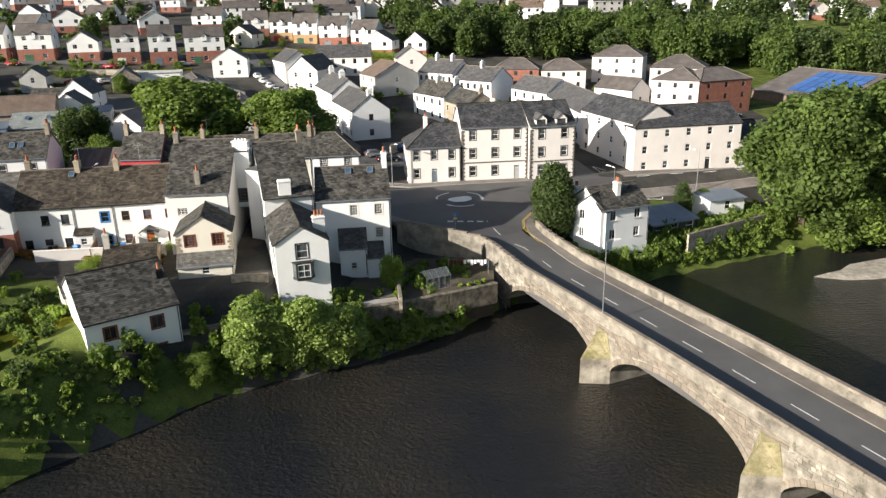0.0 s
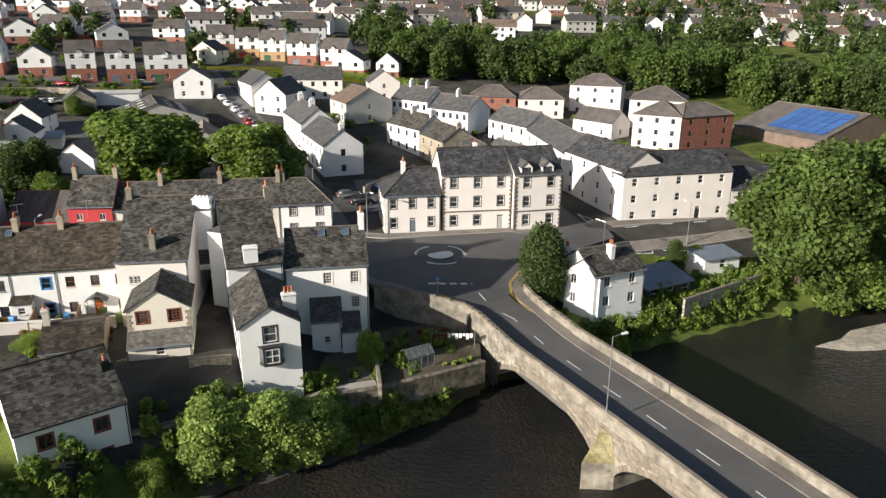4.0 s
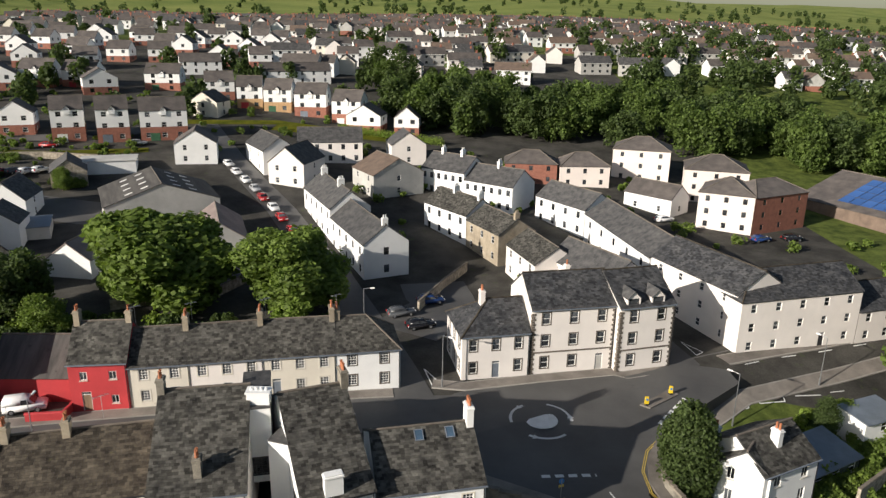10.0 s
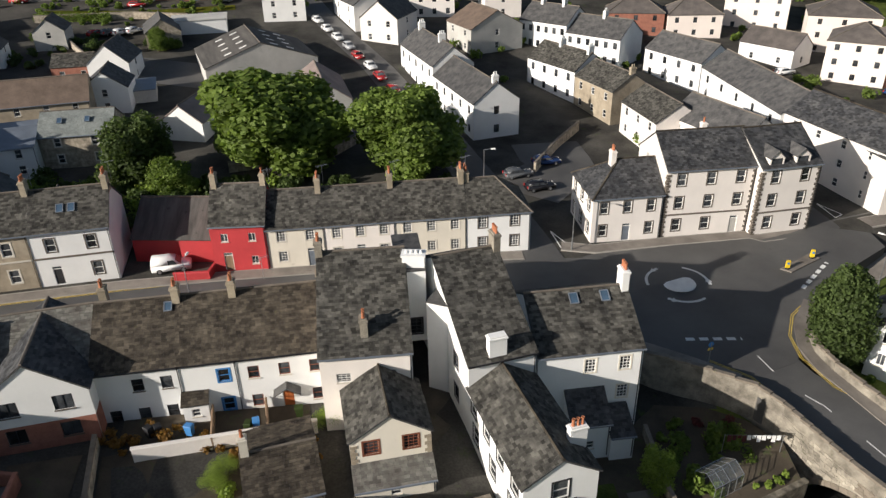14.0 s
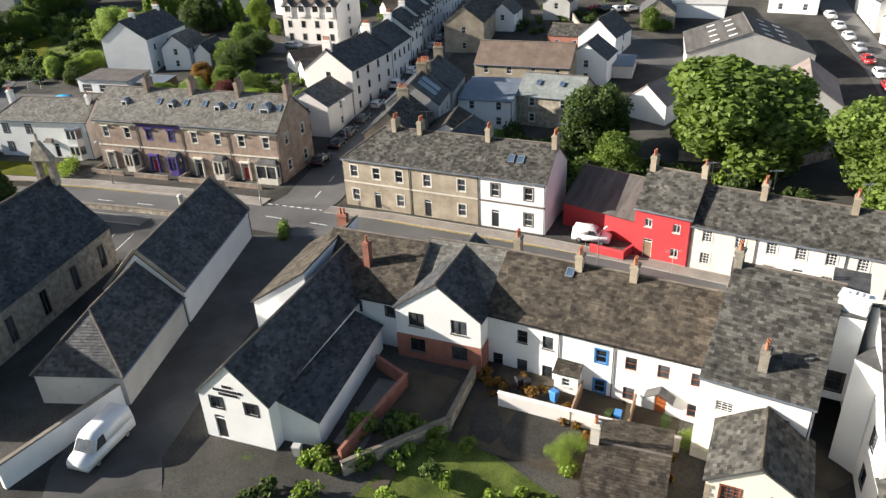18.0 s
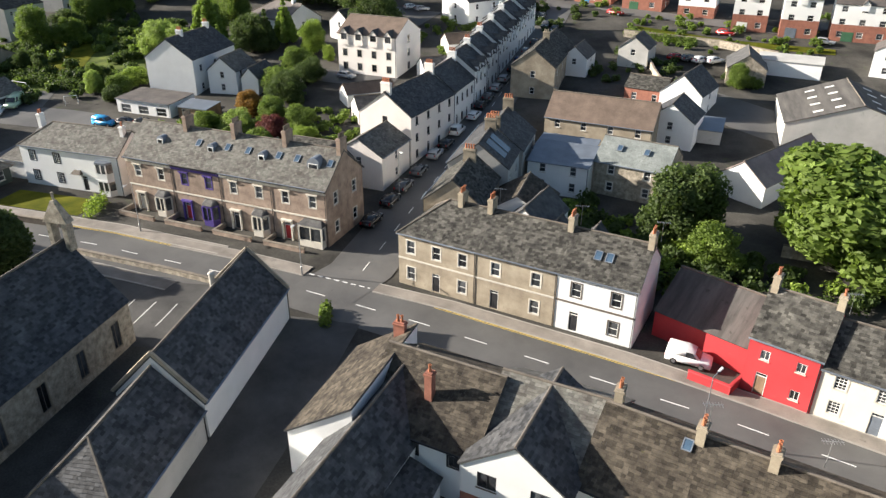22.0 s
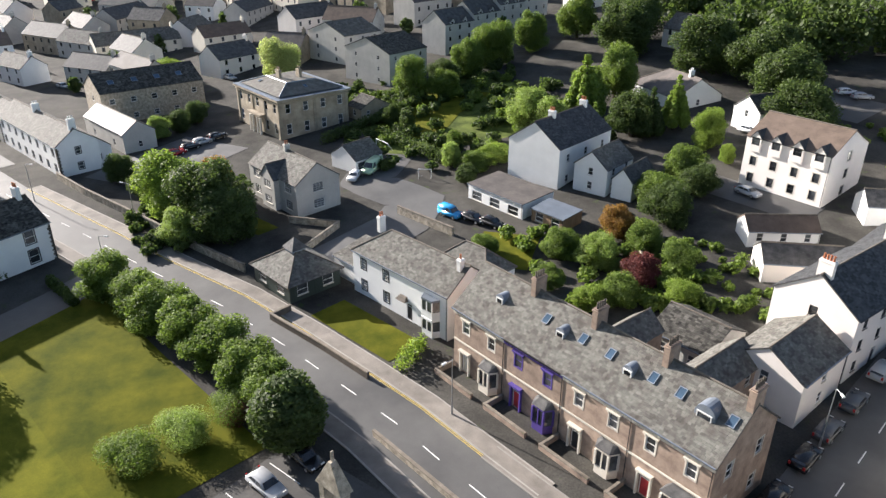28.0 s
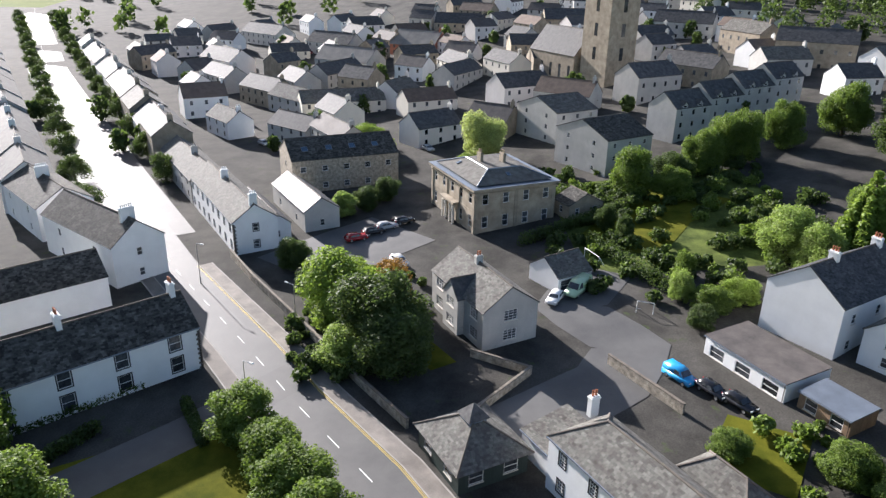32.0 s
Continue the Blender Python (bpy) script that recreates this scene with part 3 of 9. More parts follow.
def roof_polys(kind, L, D, eave, ridge, ov=0.22, hip=0.5):
    """The slopes of a roof: polygons whose first edge lies along the eaves."""
    if kind == "gable" or kind.startswith("hip"):
        k = (ridge - eave) / (D / 2)
        ze, xl, xr = eave - k * ov, -ov * 0.5, L + ov * 0.5
        hl = hr = None
        if kind in ("hip", "hipl"):
            xl, hl = -ov, D / 2
        if kind in ("hip", "hipr"):
            xr, hr = L + ov, D / 2
        if hl and hr and hl + hr > L - 0.05:
            hl = hr = L / 2 - 0.02
        rl, rr = (hl if hl else xl), (L - hr if hr else xr)
        out = [[(xl, -ov, ze), (xr, -ov, ze), (rr, D / 2, ridge), (rl, D / 2, ridge)],
               [(xr, D + ov, ze), (xl, D + ov, ze), (rl, D / 2, ridge), (rr, D / 2, ridge)]]
        if hl:
            out.append([(xl, D + ov, ze), (xl, -ov, ze), (rl, D / 2, ridge)])
        if hr:
            out.append([(xr, -ov, ze), (xr, D + ov, ze), (rr, D / 2, ridge)])
        lines = [((rl, D / 2, ridge), (rr, D / 2, ridge))]
        if hl:
            lines += [((xl, -ov, ze), (rl, D / 2, ridge)), ((xl, D + ov, ze), (rl, D / 2, ridge))]
        if hr:
            lines += [((xr, -ov, ze), (rr, D / 2, ridge)), ((xr, D + ov, ze), (rr, D / 2, ridge))]
        return out, lines
    if kind == "front":
        k = (ridge - eave) / (L / 2)
        ze, y0, y1 = eave - k * ov, -ov * 0.6, D + ov * 0.5
        return [[(-ov, y1, ze), (-ov, y0, ze), (L / 2, y0, ridge), (L / 2, y1, ridge)],
                [(L + ov, y0, ze), (L + ov, y1, ze), (L / 2, y1, ridge), (L / 2, y0, ridge)]], [((L / 2, y0, ridge), (L / 2, y1, ridge))]
    if kind == "fronthip":
        k = (ridge - eave) / (L / 2)
        ze, y0, y1 = eave - k * ov, -ov, D + ov * 0.5
        r0 = L / 2
        return [[(-ov, y1, ze), (-ov, y0, ze), (L / 2, r0, ridge), (L / 2, y1, ridge)],
                [(L + ov, y0, ze), (L + ov, y1, ze), (L / 2, y1, ridge), (L / 2, r0, ridge)],
                [(-ov, y0, ze), (L + ov, y0, ze), (L / 2, r0, ridge)]], [((L / 2, r0, ridge), (L / 2, y1, ridge)), ((-ov, y0, ze), (L / 2, r0, ridge)), ((L + ov, y0, ze), (L / 2, r0, ridge))]
    if kind == "lean":
        k = (ridge - eave) / D
        return [[(-ov * 0.5, -ov, eave - k * ov), (L + ov * 0.5, -ov, eave - k * ov), (L + ov * 0.5, D, ridge), (-ov * 0.5, D, ridge)]], []
    return [[(-ov, -ov, eave), (L + ov, -ov, eave), (L + ov, D + ov, eave + 0.02), (-ov, D + ov, eave + 0.02)]], []


def spread(n, L, w, shift=0.0):
    return [L * (i + 0.5) / n - w / 2 + shift for i in range(n)]


def house(p0, p1, depth, eave, ridge, label, roof="gable", wall=WHITE, roofm=SLATE, name="house", category="house", z=None, rows=2, cols=2, back=None,
          left=1, right=1, w=0.95, h=1.35, frame=FRAMEW, style="sash", sur=None, doors=(), doorm=FRAMED, chim=(), chm=None, slates=None, base=None, basem=None,
          group="", string=None, gutters=True, quoins=None, pots=2, potm=None, sill0=0.9, skip=(), ov=0.22, hole=1.5, ridgem=None, lod=None, thing_kind=""):
    """A house: walls with real openings, slopes, chimneys, windows and doors. Local x runs along the front, y to the back."""
    M, L = place(p0, p1, z)
    T = thing(name, M, label, category, group, thing_kind)
    HOUSES.append((M @ Vector((L / 2, depth / 2, 0))).xy)
    D, st = depth, (eave - 0.0) / rows
    mid = M @ Vector((L / 2, depth / 2, 0))
    far = 0 if lod is None else lod
    if lod is None:
        gap = min((Vector(q) - mid.xy).length for q in ((0, 40), (-20, 60), (-45, 72), (-75, 82), (-115, 90)))
        far = 0 if gap < 92 else (1 if gap < 165 else 2)
    kindg = "gable" if roof in ("gable", "hipl", "hipr") else roof
    sides = {"front": (pose(0, 0, 0), L), "right": (pose(L, 0, 0, 0, 0, 90), D), "back": (pose(L, D, 0, 0, 0, 180), L), "left": (pose(0, D, 0, 0, 0, -90), D)}
    counts = {"front": cols, "right": right, "back": cols if back is None else back, "left": left}
    bm = bmesh.new()
    made = []
    lower = bmesh.new() if base else None
    for key, (S, W) in sides.items():
        ops, wins = [], []
        n = counts[key]
        if isinstance(n, int):
            n = [n] * rows
        for r in range(rows):
            if not n[r]:
                continue
            hh = min(h, st - 0.75)
            ww = w
            for i, u in enumerate(spread(n[r], W, ww)):
                if u < 0.25 or u + ww > W - 0.25 or (key, r, i) in skip:
                    continue
                if key == "front" and r == 0 and i in doors:
                    ops.append((u, 0.12, 1.0, 2.3))
                    wins.append(("door", u, 0.12, 1.0, 2.3))
                else:
                    v = st * r + min(sill0, st - hh - 0.3)
                    ops.append((u, v, ww, hh))
                    wins.append(("window", u, v, ww, hh))
        gb = 0.0
        if (kindg == "gable" and key in ("left", "right") and not (roof == "hipl" and key == "left") and not (roof == "hipr" and key == "right")):
            gb = ridge - eave
        if roof in ("front",) and key in ("front", "back"):
            gb = ridge - eave
        if roof == "fronthip" and key == "back":
            gb = ridge - eave
        H = eave
        if roof == "lean" and key == "back":
            H = ridge
        wall_side(bm, S, W, H - 0.02, ops, gb, z0=-hole)
        if roof == "lean" and key in ("left", "right"):
            a = [(0, 0, eave - 0.02), (0, D, eave - 0.02), (0, D, ridge - 0.02)] if key == "left" else [(L, 0, eave - 0.02), (L, D, eave - 0.02), (L, D, ridge - 0.02)]
            bm.faces.new([bm.verts.new(p) for p in a])
        made += [(S, x) for x in wins]
    walls = part("wall", bm, wall, T)
    rest = []
    for S, (kind, u, v, ww, hh) in made:
        if kind == "door" and far < 2:
            a, b, c = door_mesh(1.0, 2.3, doorm)
            fr = put("door_frame", b, T, S @ pose(u, 0, v))
            put("door", a, fr)
            put("fanlight", c, fr)
        elif far == 2:
            rest.append((S @ pose(u, 0, v), ww, hh))
        elif far == 1:
            fr = put("window", window_single(ww, hh, frame), T, S @ pose(u, 0, v))
            if sur is FRAMED:
                put("surround", surround_mesh(ww, hh, sur), fr)
        else:
            f, p, s = window_parts(ww, hh, frame, style)
            fr = put("window", f, T, S @ pose(u, 0, v))
            put("pane", p, fr)
            if sur is None:
                put("sill", s, fr)
            else:
                put("surround", surround_mesh(ww, hh, sur), fr)
    if rest:
        bm = bmesh.new()
        for m, ww, hh in rest:
            i0 = len(bm.verts)
            v4 = [bm.verts.new(m @ Vector(p)) for p in ((0, 0.06, 0), (ww, 0.06, 0), (ww, 0.06, hh), (0, 0.06, hh))]
            bm.faces.new(v4)
        part("glazing", bm, GLASS, T)["kind"] = "stuff"
    if base:
        bm = bmesh.new()
        for key, (S, W) in sides.items():
            ops = [x[1:] for S2, x in made if S2 is S and x[2] + 0.01 < base]
            ops = [(u, v, ww, min(hh, base - v - 0.02)) for u, v, ww, hh in ops]
            wall_side(bm, S @ pose(0, -0.03, 0), W, base, ops, 0, z0=-hole)
        part("plinth_wall", bm, basem, T)
    # roof
    polys, lines = roof_polys(roof, L, D, eave, ridge, ov)
    rb = bmesh.new()
    for q in polys:
        slab(rb, q)
    rf = part("roof", rb, roofm if roofm not in (SLATES, MOSSY, WARM, DARKSL, PALESL) else SLATE, T)
    if roofm in (SLATES, MOSSY, WARM, DARKSL, PALESL) or slates:
        for i, q in enumerate(polys):
            ob = put("slate_covering", slates_on(q, slates or roofm, seed=len(bpy.data.objects) + i), rf)
            ob["kind"] = "stuff"
    if lines:
        bm = bmesh.new()
        for a, b in lines:
            beam(bm, Vector(a) + Vector((0, 0, 0.03)), Vector(b) + Vector((0, 0, 0.03)), 0.12, 6)
        part("ridge_tiles", bm, ridgem or RIDGE, rf)
    if gutters and far == 0 and roof in ("gable", "hip", "hipl", "hipr", "lean"):
        bm = bmesh.new()
        box(bm, -0.1, L + 0.1, -ov - 0.12, -ov + 0.0, eave - 0.2, eave - 0.08)
        g = part("gutter", bm, BLACK if frame is not FRAMEW else LEAD, T)
        bm = bmesh.new()
        beam(bm, (L - 0.15, -0.07, 0), (L - 0.15, -0.07, eave - 0.15), 0.045)
        part("downpipe", bm, BLACK, T)
    if string:
        bm = bmesh.new()
        for zz in string[1:]:
            box(bm, 0, L, -0.06, 0.0, zz - 0.1, zz + 0.1)
        part("string_course", bm, string[0], T)
    if quoins:
        if ("quoin", quoins.name) not in CACHE:
            for nm, e, y1 in (("a", 0.5, 0.32), ("b", 0.32, 0.5)):
                for sd in (0, 1):
                    bm = bmesh.new()
                    box(bm, -0.04 if sd == 0 else -e, e if sd == 0 else 0.04, -0.04, y1, 0, 0.3)
                    CACHE[("quoin", quoins.name, nm, sd)] = mesh_of(bm, quoins, name="quoin")
            CACHE[("quoin", quoins.name)] = True
        for sd, x in ((0, 0), (1, L)):
            for k in range(int((eave - 0.35) / 0.34)):
                put("quoin", CACHE[("quoin", quoins.name, "ab"[k % 2], sd)], T, pose(x, 0, 0.34 * k))
    for c in chim:
        fx, fy = c[0], c[1]
        n = c[2] if len(c) > 2 else pots
        up = c[3] if len(c) > 3 else 1.3
        x, y = fx * L, fy * D
        if roof == "front":
            zz = ridge - abs(x - L / 2) / (L / 2) * (ridge - eave)
        elif roof == "flat":
            zz = eave
        elif roof == "lean":
            zz = eave + fy * (ridge - eave)
        else:
            zz = ridge - abs(y - D / 2) / (D / 2) * (ridge - eave)
        chimney_part(T, x, y, zz - 0.9, zz + up, chm or wall, n if far == 0 else -n, along=len(c) <= 4 and roof == "front", potm=potm)
    T["eave"] = eave
    return T


def skylight(parent, x, y, z, slope, turn=0, w=0.8, h=1.1):
    """A roof window lying in the slope; slope in degrees, turned about the upright."""
    bm = bmesh.new()
    for a in ((-w / 2, -w / 2 + 0.08, -h / 2, h / 2), (w / 2 - 0.08, w / 2, -h / 2, h / 2), (-w / 2, w / 2, -h / 2, -h / 2 + 0.08), (-w / 2, w / 2, h / 2 - 0.08, h / 2)):
        box(bm, a[0], a[1], a[2], a[3], 0, 0.1)
    f = part("roof_window", bm, LEAD, parent, m=pose(x, y, z, 0, 0, turn) @ pose(0, 0, 0.03, slope, 0, 0))
    bm = bmesh.new()
    box(bm, -w / 2 + 0.08, w / 2 - 0.08, -h / 2 + 0.08, h / 2 - 0.08, 0.02, 0.07)
    part("pane", bm, SKYGLASS, f)


def dormer(parent, x, y, z, w=1.2, h=1.3, d=2.2, wall=WHITE, roofm=SLATE, peak=0.7, frame=FRAMEW):
    """A gabled dormer whose window faces -y, sitting on the slope at (x, y, z)."""
    bm = bmesh.new()
    wall_side(bm, pose(-w / 2, 0, 0), w, h, [(0.2, 0.2, w - 0.4, h - 0.3)], peak, z0=-0.9)
    for s in (-w / 2, w / 2):
        bm.faces.new([bm.verts.new(p) for p in ((s, 0, -0.9), (s, d, -0.9), (s, d, h), (s, 0, h))])
    dm = part("dormer", bm, wall, parent, m=pose(x, y, z))
    f, p, s = window_parts(w - 0.4, h - 0.3, frame, "sash")
    fr = put("dormer_window", f, dm, pose(-w / 2 + 0.2, 0, 0.2))
    bm = bmesh.new()
    slab(bm, [(-w / 2 - 0.12, d, h - 0.1), (-w / 2 - 0.12, -0.15, h - 0.1), (0, -0.15, h + peak), (0, d, h + peak)], 0.08)
    slab(bm, [(w / 2 + 0.12, -0.15, h - 0.1), (w / 2 + 0.12, d, h - 0.1), (0, d, h + peak), (0, -0.15, h + peak)], 0.08)
    part("dormer_roof", bm, roofm, dm)
    bm = bmesh.new()
    box(bm, -w / 2 + 0.27, w / 2 - 0.27, 0.09, 0.1, 0.27, h - 0.18)
    part("dormer_pane", bm, GLASS, dm)


# ---- trees ----
def leaf_cloud(lobes, count, size, seed, squash=1.0, droop=0.0):
    """Many small leaf sprays on the shells of several lobes: a crown with gaps and an uneven outline."""
    rnd = np.random.RandomState(seed)
    lob = np.array(lobes, float)
    vol = lob[:, 3] ** 2
    which = rnd.choice(len(lob), count, p=vol / vol.sum())
    d = rnd.normal(size=(count, 3))
    d /= np.linalg.norm(d, axis=1)[:, None]
    rad = lob[which, 3] * (0.4 + 0.78 * rnd.rand(count) ** 0.7)
    # clumps: pull sprays towards a few random tufts on each lobe
    tuft = rnd.normal(size=(len(lob), 14, 3))
    tuft /= np.linalg.norm(tuft, axis=2)[:, :, None]
    pick = tuft[which, rnd.randint(0, 14, count)]
    mixw = (rnd.rand(count) < 0.6)[:, None]
    d = np.where(mixw, pick + 0.42 * rnd.normal(size=(count, 3)), d)
    d /= np.linalg.norm(d, axis=1)[:, None]
    c = lob[which, :3] + d * rad[:, None] * np.array([1, 1, squash])
    c[:, 2] -= droop * np.abs(rnd.normal(size=count))
    a = rnd.normal(size=(count, 3)) + d * 0.3
    a = np.cross(a, d + 0.5 * rnd.normal(size=(count, 3)))
    a /= np.linalg.norm(a, axis=1)[:, None]
    b = np.cross(a, d + 0.7 * rnd.normal(size=(count, 3)))
    b /= np.linalg.norm(b, axis=1)[:, None]
    s = (size * (0.55 + 0.9 * rnd.rand(count)))[:, None]
    a, b = a * s, b * s * 0.75
    verts = np.empty((count, 4, 3))
    verts[:, 0], verts[:, 1], verts[:, 2], verts[:, 3] = c - a, c - b * 0.9, c + a, c + b
    return verts.reshape(-1, 3)


def quads_mesh(name, verts, material):
    n = len(verts) // 4
    me = bpy.data.meshes.new(name)
    me.vertices.add(len(verts))
    me.vertices.foreach_set("co", np.asarray(verts, np.float32).ravel())
    me.loops.add(n * 4)
    me.loops.foreach_set("vertex_index", np.arange(n * 4, dtype=np.int32))
    me.polygons.add(n)
    me.polygons.foreach_set("loop_start", np.arange(0, n * 4, 4, dtype=np.int32))
    me.polygons.foreach_set("loop_total", np.full(n, 4, np.int32))
    me.update(calc_edges=True)
    me.materials.append(material)
    return me


def lobes_for(kind, seed):
    r = random.Random(seed)
    if kind == "round":
        out = [(0, 0, 0.62, 0.27), (0, 0, 0.36, 0.26)]
        for i in range(30):
            a, z = r.uniform(0, 6.28), 0.16 + 0.74 * (i + 0.5) / 30
            q = 0.3 * math.sqrt(max(0.08, 1 - ((z - 0.46) / 0.46) ** 2))
            out.append((q * math.cos(a) * r.uniform(0.75, 1.12), q * math.sin(a) * r.uniform(0.75, 1.12), z, r.uniform(0.07, 0.17)))
        return out
    if kind == "column":
        return [(r.uniform(-0.03, 0.03), r.uniform(-0.03, 0.03), 0.1 + 0.085 * i, 0.19 * math.sin(math.pi * min(0.98, (i + 1.6) / 12.2)) + 0.03) for i in range(10)]
    if kind == "cone":
        out = []
        for i in range(8):
            z = 0.18 + 0.1 * i
            q = 0.25 * (1 - z) + 0.01
            for k in range(6):
                a = 6.28 * k / 6 + i
                out.append((q * math.cos(a), q * math.sin(a), z, 0.1 * (1.1 - z)))
        return out + [(0, 0, 0.96, 0.04)]
    if kind == "bush":
        return [(r.uniform(-0.35, 0.35), r.uniform(-0.35, 0.35), r.uniform(0.25, 0.6), r.uniform(0.22, 0.36)) for _ in range(7)]
    return [(0, 0, 0.6, 0.3)]


def tree_meshes(kind, material, count, size, variant):
    key = ("tree", kind, material.name, count, size, variant)
    if key not in CACHE:
        H = 10.0
        lb = [(a * H, b * H, c * H, d * H) for a, b, c, d in lobes_for(kind, variant)]
        crown = quads_mesh("crown", leaf_cloud(lb, count, size, variant, droop=0.25 if kind == "round" else 0.1), material)
        bm = bmesh.new()
        if kind == "bush":
            for i in range(5):
                beam(bm, (0, 0, -0.3), (lb[i][0] * 0.8, lb[i][1] * 0.8, lb[i][2]), 0.25, 5, 0.06)
        else:
            beam(bm, (0, 0, -0.6), (0.08, 0.05, H * 0.3), 0.34, 8, 0.26)
            beam(bm, (0.08, 0.05, H * 0.29), (0, 0, H * (0.9 if kind != "round" else 0.66)), 0.26, 8, 0.07)
            if kind == "round":
                for x, y, z, q in lb[1:9]:
                    beam(bm, (0.05, 0.03, H * 0.3 + 0.12 * (z - 4)), (x, y, z), 0.15, 6, 0.04)
        CACHE[key] = (mesh_of(bm, BARK, name="trunk"), crown)
    return CACHE[key]


def tree(x, y, height, label, kind="round", material=None, count=3200, size=0.34, variant=1, wide=1.0, name="tree", category="tree", group="", z=None, turn=None):
    material = material or LEAF
    count, size = int(count * 3.4), size * 0.54
    a, b = tree_meshes(kind, material, count, size, variant)
    zz = ground(x, y) if z is None else z
    rz = turn if turn is not None else (x * 37 + y * 17) % 360
    T = thing(name, pose(x, y, zz, 0, 0, rz), label, category, group)
    s = height / 10.0
    T.scale = (s * wide, s * wide, s)
    put("trunk" if kind != "bush" else "stems", a, T)
    put("crown" if kind != "bush" else "foliage", b, T)
    return T


# ---- vehicles ----
def car_meshes(kind, paint):
    key = ("car", kind, paint.name)
    if key in CACHE:
        return CACHE[key]
    van = kind != "car"
    if kind == "car":
        L, W, Ht = 4.3, 1.76, 1.48
        low = [(-2.15, 0.3), (2.15, 0.3), (2.15, 0.72), (1.9, 0.84), (0.95, 0.95), (-1.75, 0.98), (-2.1, 0.92)]
        top = [(0.95, 0.95), (0.3, 1.42), (-1.1, 1.48), (-1.55, 1.36), (-1.95, 0.97)]
    elif kind == "small_van":
        L, W, Ht = 4.4, 1.8, 1.82
        low = [(-2.2, 0.32), (2.2, 0.32), (2.18, 0.8), (1.9, 0.96), (1.15, 1.06), (-2.2, 1.06)]
        top = [(1.15, 1.06), (0.5, 1.68), (-0.2, 1.8), (-2.1, 1.82), (-2.2, 1.06)]
    else:
        L, W, Ht = 5.6, 2.0, 2.45
        low = [(-2.8, 0.35), (2.8, 0.35), (2.78, 0.85), (2.55, 1.12), (1.85, 1.3), (-2.8, 1.3)]
        top = [(1.85, 1.3), (1.15, 2.2), (0.7, 2.42), (-2.7, 2.45), (-2.8, 1.3)]
    bm = bmesh.new()
    prism(bm, [(x, -W / 2, z) for x, z in low], [(x, W / 2, z) for x, z in low])
    inset = 0.1 if van else 0.16
    n = len(top)
    zb = top[0][1]
    yy = lambda z: W / 2 - inset * max(0, (z - zb)) / (Ht - zb)
    prism(bm, [(x, -yy(z), z) for x, z in top], [(x, yy(z), z) for x, z in top])
    bmesh.ops.bevel(bm, geom=bm.edges[:], offset=0.05, segments=2, affect="EDGES", clamp_overlap=True)
    body = mesh_of(bm, paint, True, "body")
    bm = bmesh.new()
    (x0, z0), (x1, z1) = top[0], top[1]
    P = lambda x, y, z: bm.verts.new((x, y, z))
    k = 0.06
    bm.faces.new((P(x0 - 0.06 + k, -yy(z0) + 0.12, z0 + 0.06), P(x0 - 0.06 + k, yy(z0) - 0.12, z0 + 0.06), P(x1 + 0.05 + k, yy(z1) - 0.12, z1 - 0.04), P(x1 + 0.05 + k, -yy(z1) + 0.12, z1 - 0.04)))
    screen = mesh_of(bm, GLASS, name="windscreen")
    bm = bmesh.new()
    for s in (-1, 1):
        zt = min(z1, Ht - 0.1) - 0.02
        spans = [(x0 - 0.35, x1 - 0.1, 0.1), (0.0, -0.95, -1.0)] if kind == "car" else [(x0 - 0.3, x1 - 0.05, x1 - 0.75)]
        if kind == "car":
            q = [(0.68, zb + 0.06), (0.18, zt), (-0.35, zt), (-0.35, zb + 0.06)]
            q2 = [(-0.45, zb + 0.06), (-0.45, zt), (-1.1, zt), (-1.55, zb + 0.12)]
            sets = [q, q2]
        else:
            sets = [[(x0 - 0.3, zb + 0.06), (x1 - 0.12, zt), (x1 - 0.75, zt), (x1 - 0.75, zb + 0.06)]]
        for q in sets:
            vs = [bm.verts.new((x, s * (yy(z) + 0.012), z)) for x, z in q]
            bm.faces.new(vs)
    sidew = mesh_of(bm, GLASS, name="side_windows")
    bm = bmesh.new()
    (xa, za), (xb, zb2) = top[-2], top[-1]
    bm.faces.new([bm.verts.new(p) for p in ((xb - 0.02, -yy(zb2) + 0.2, zb2 + 0.08), (xb - 0.02, yy(zb2) - 0.2, zb2 + 0.08), (xa - 0.03, yy(za) - 0.2, za - 0.1), (xa - 0.03, -yy(za) + 0.2, za - 0.1))])
    rear = mesh_of(bm, GLASS, name="rear_window")
    bm = bmesh.new()
    R = 0.32 if not van else 0.34
    prism(bm, [(R * math.cos(i * 0.5236), -0.1, R * math.sin(i * 0.5236)) for i in range(12)], [(R * math.cos(i * 0.5236), 0.1, R * math.sin(i * 0.5236)) for i in range(12)])
    tyre = mesh_of(bm, BLACK, name="tyre")
    bm = bmesh.new()
    prism(bm, [(0.2 * math.cos(i * 0.5236), -0.12, 0.2 * math.sin(i * 0.5236)) for i in range(12)], [(0.2 * math.cos(i * 0.5236), 0.12, 0.2 * math.sin(i * 0.5236)) for i in range(12)])
    rim = mesh_of(bm, METAL, name="rim")
    bm = bmesh.new()
    box(bm, -0.06, 0.04, -0.2, 0.2, -0.09, 0.09)
    lamp = mesh_of(bm, FRAMEW, name="headlight")
    bm = bmesh.new()
    box(bm, -0.04, 0.06, -0.1, 0.1, -0.16, 0.16)
    tail = mesh_of(bm, TAIL, name="tail_light")
    CACHE[key] = (body, screen, sidew, rear, tyre, rim, lamp, tail, L, W)
    return CACHE[key]


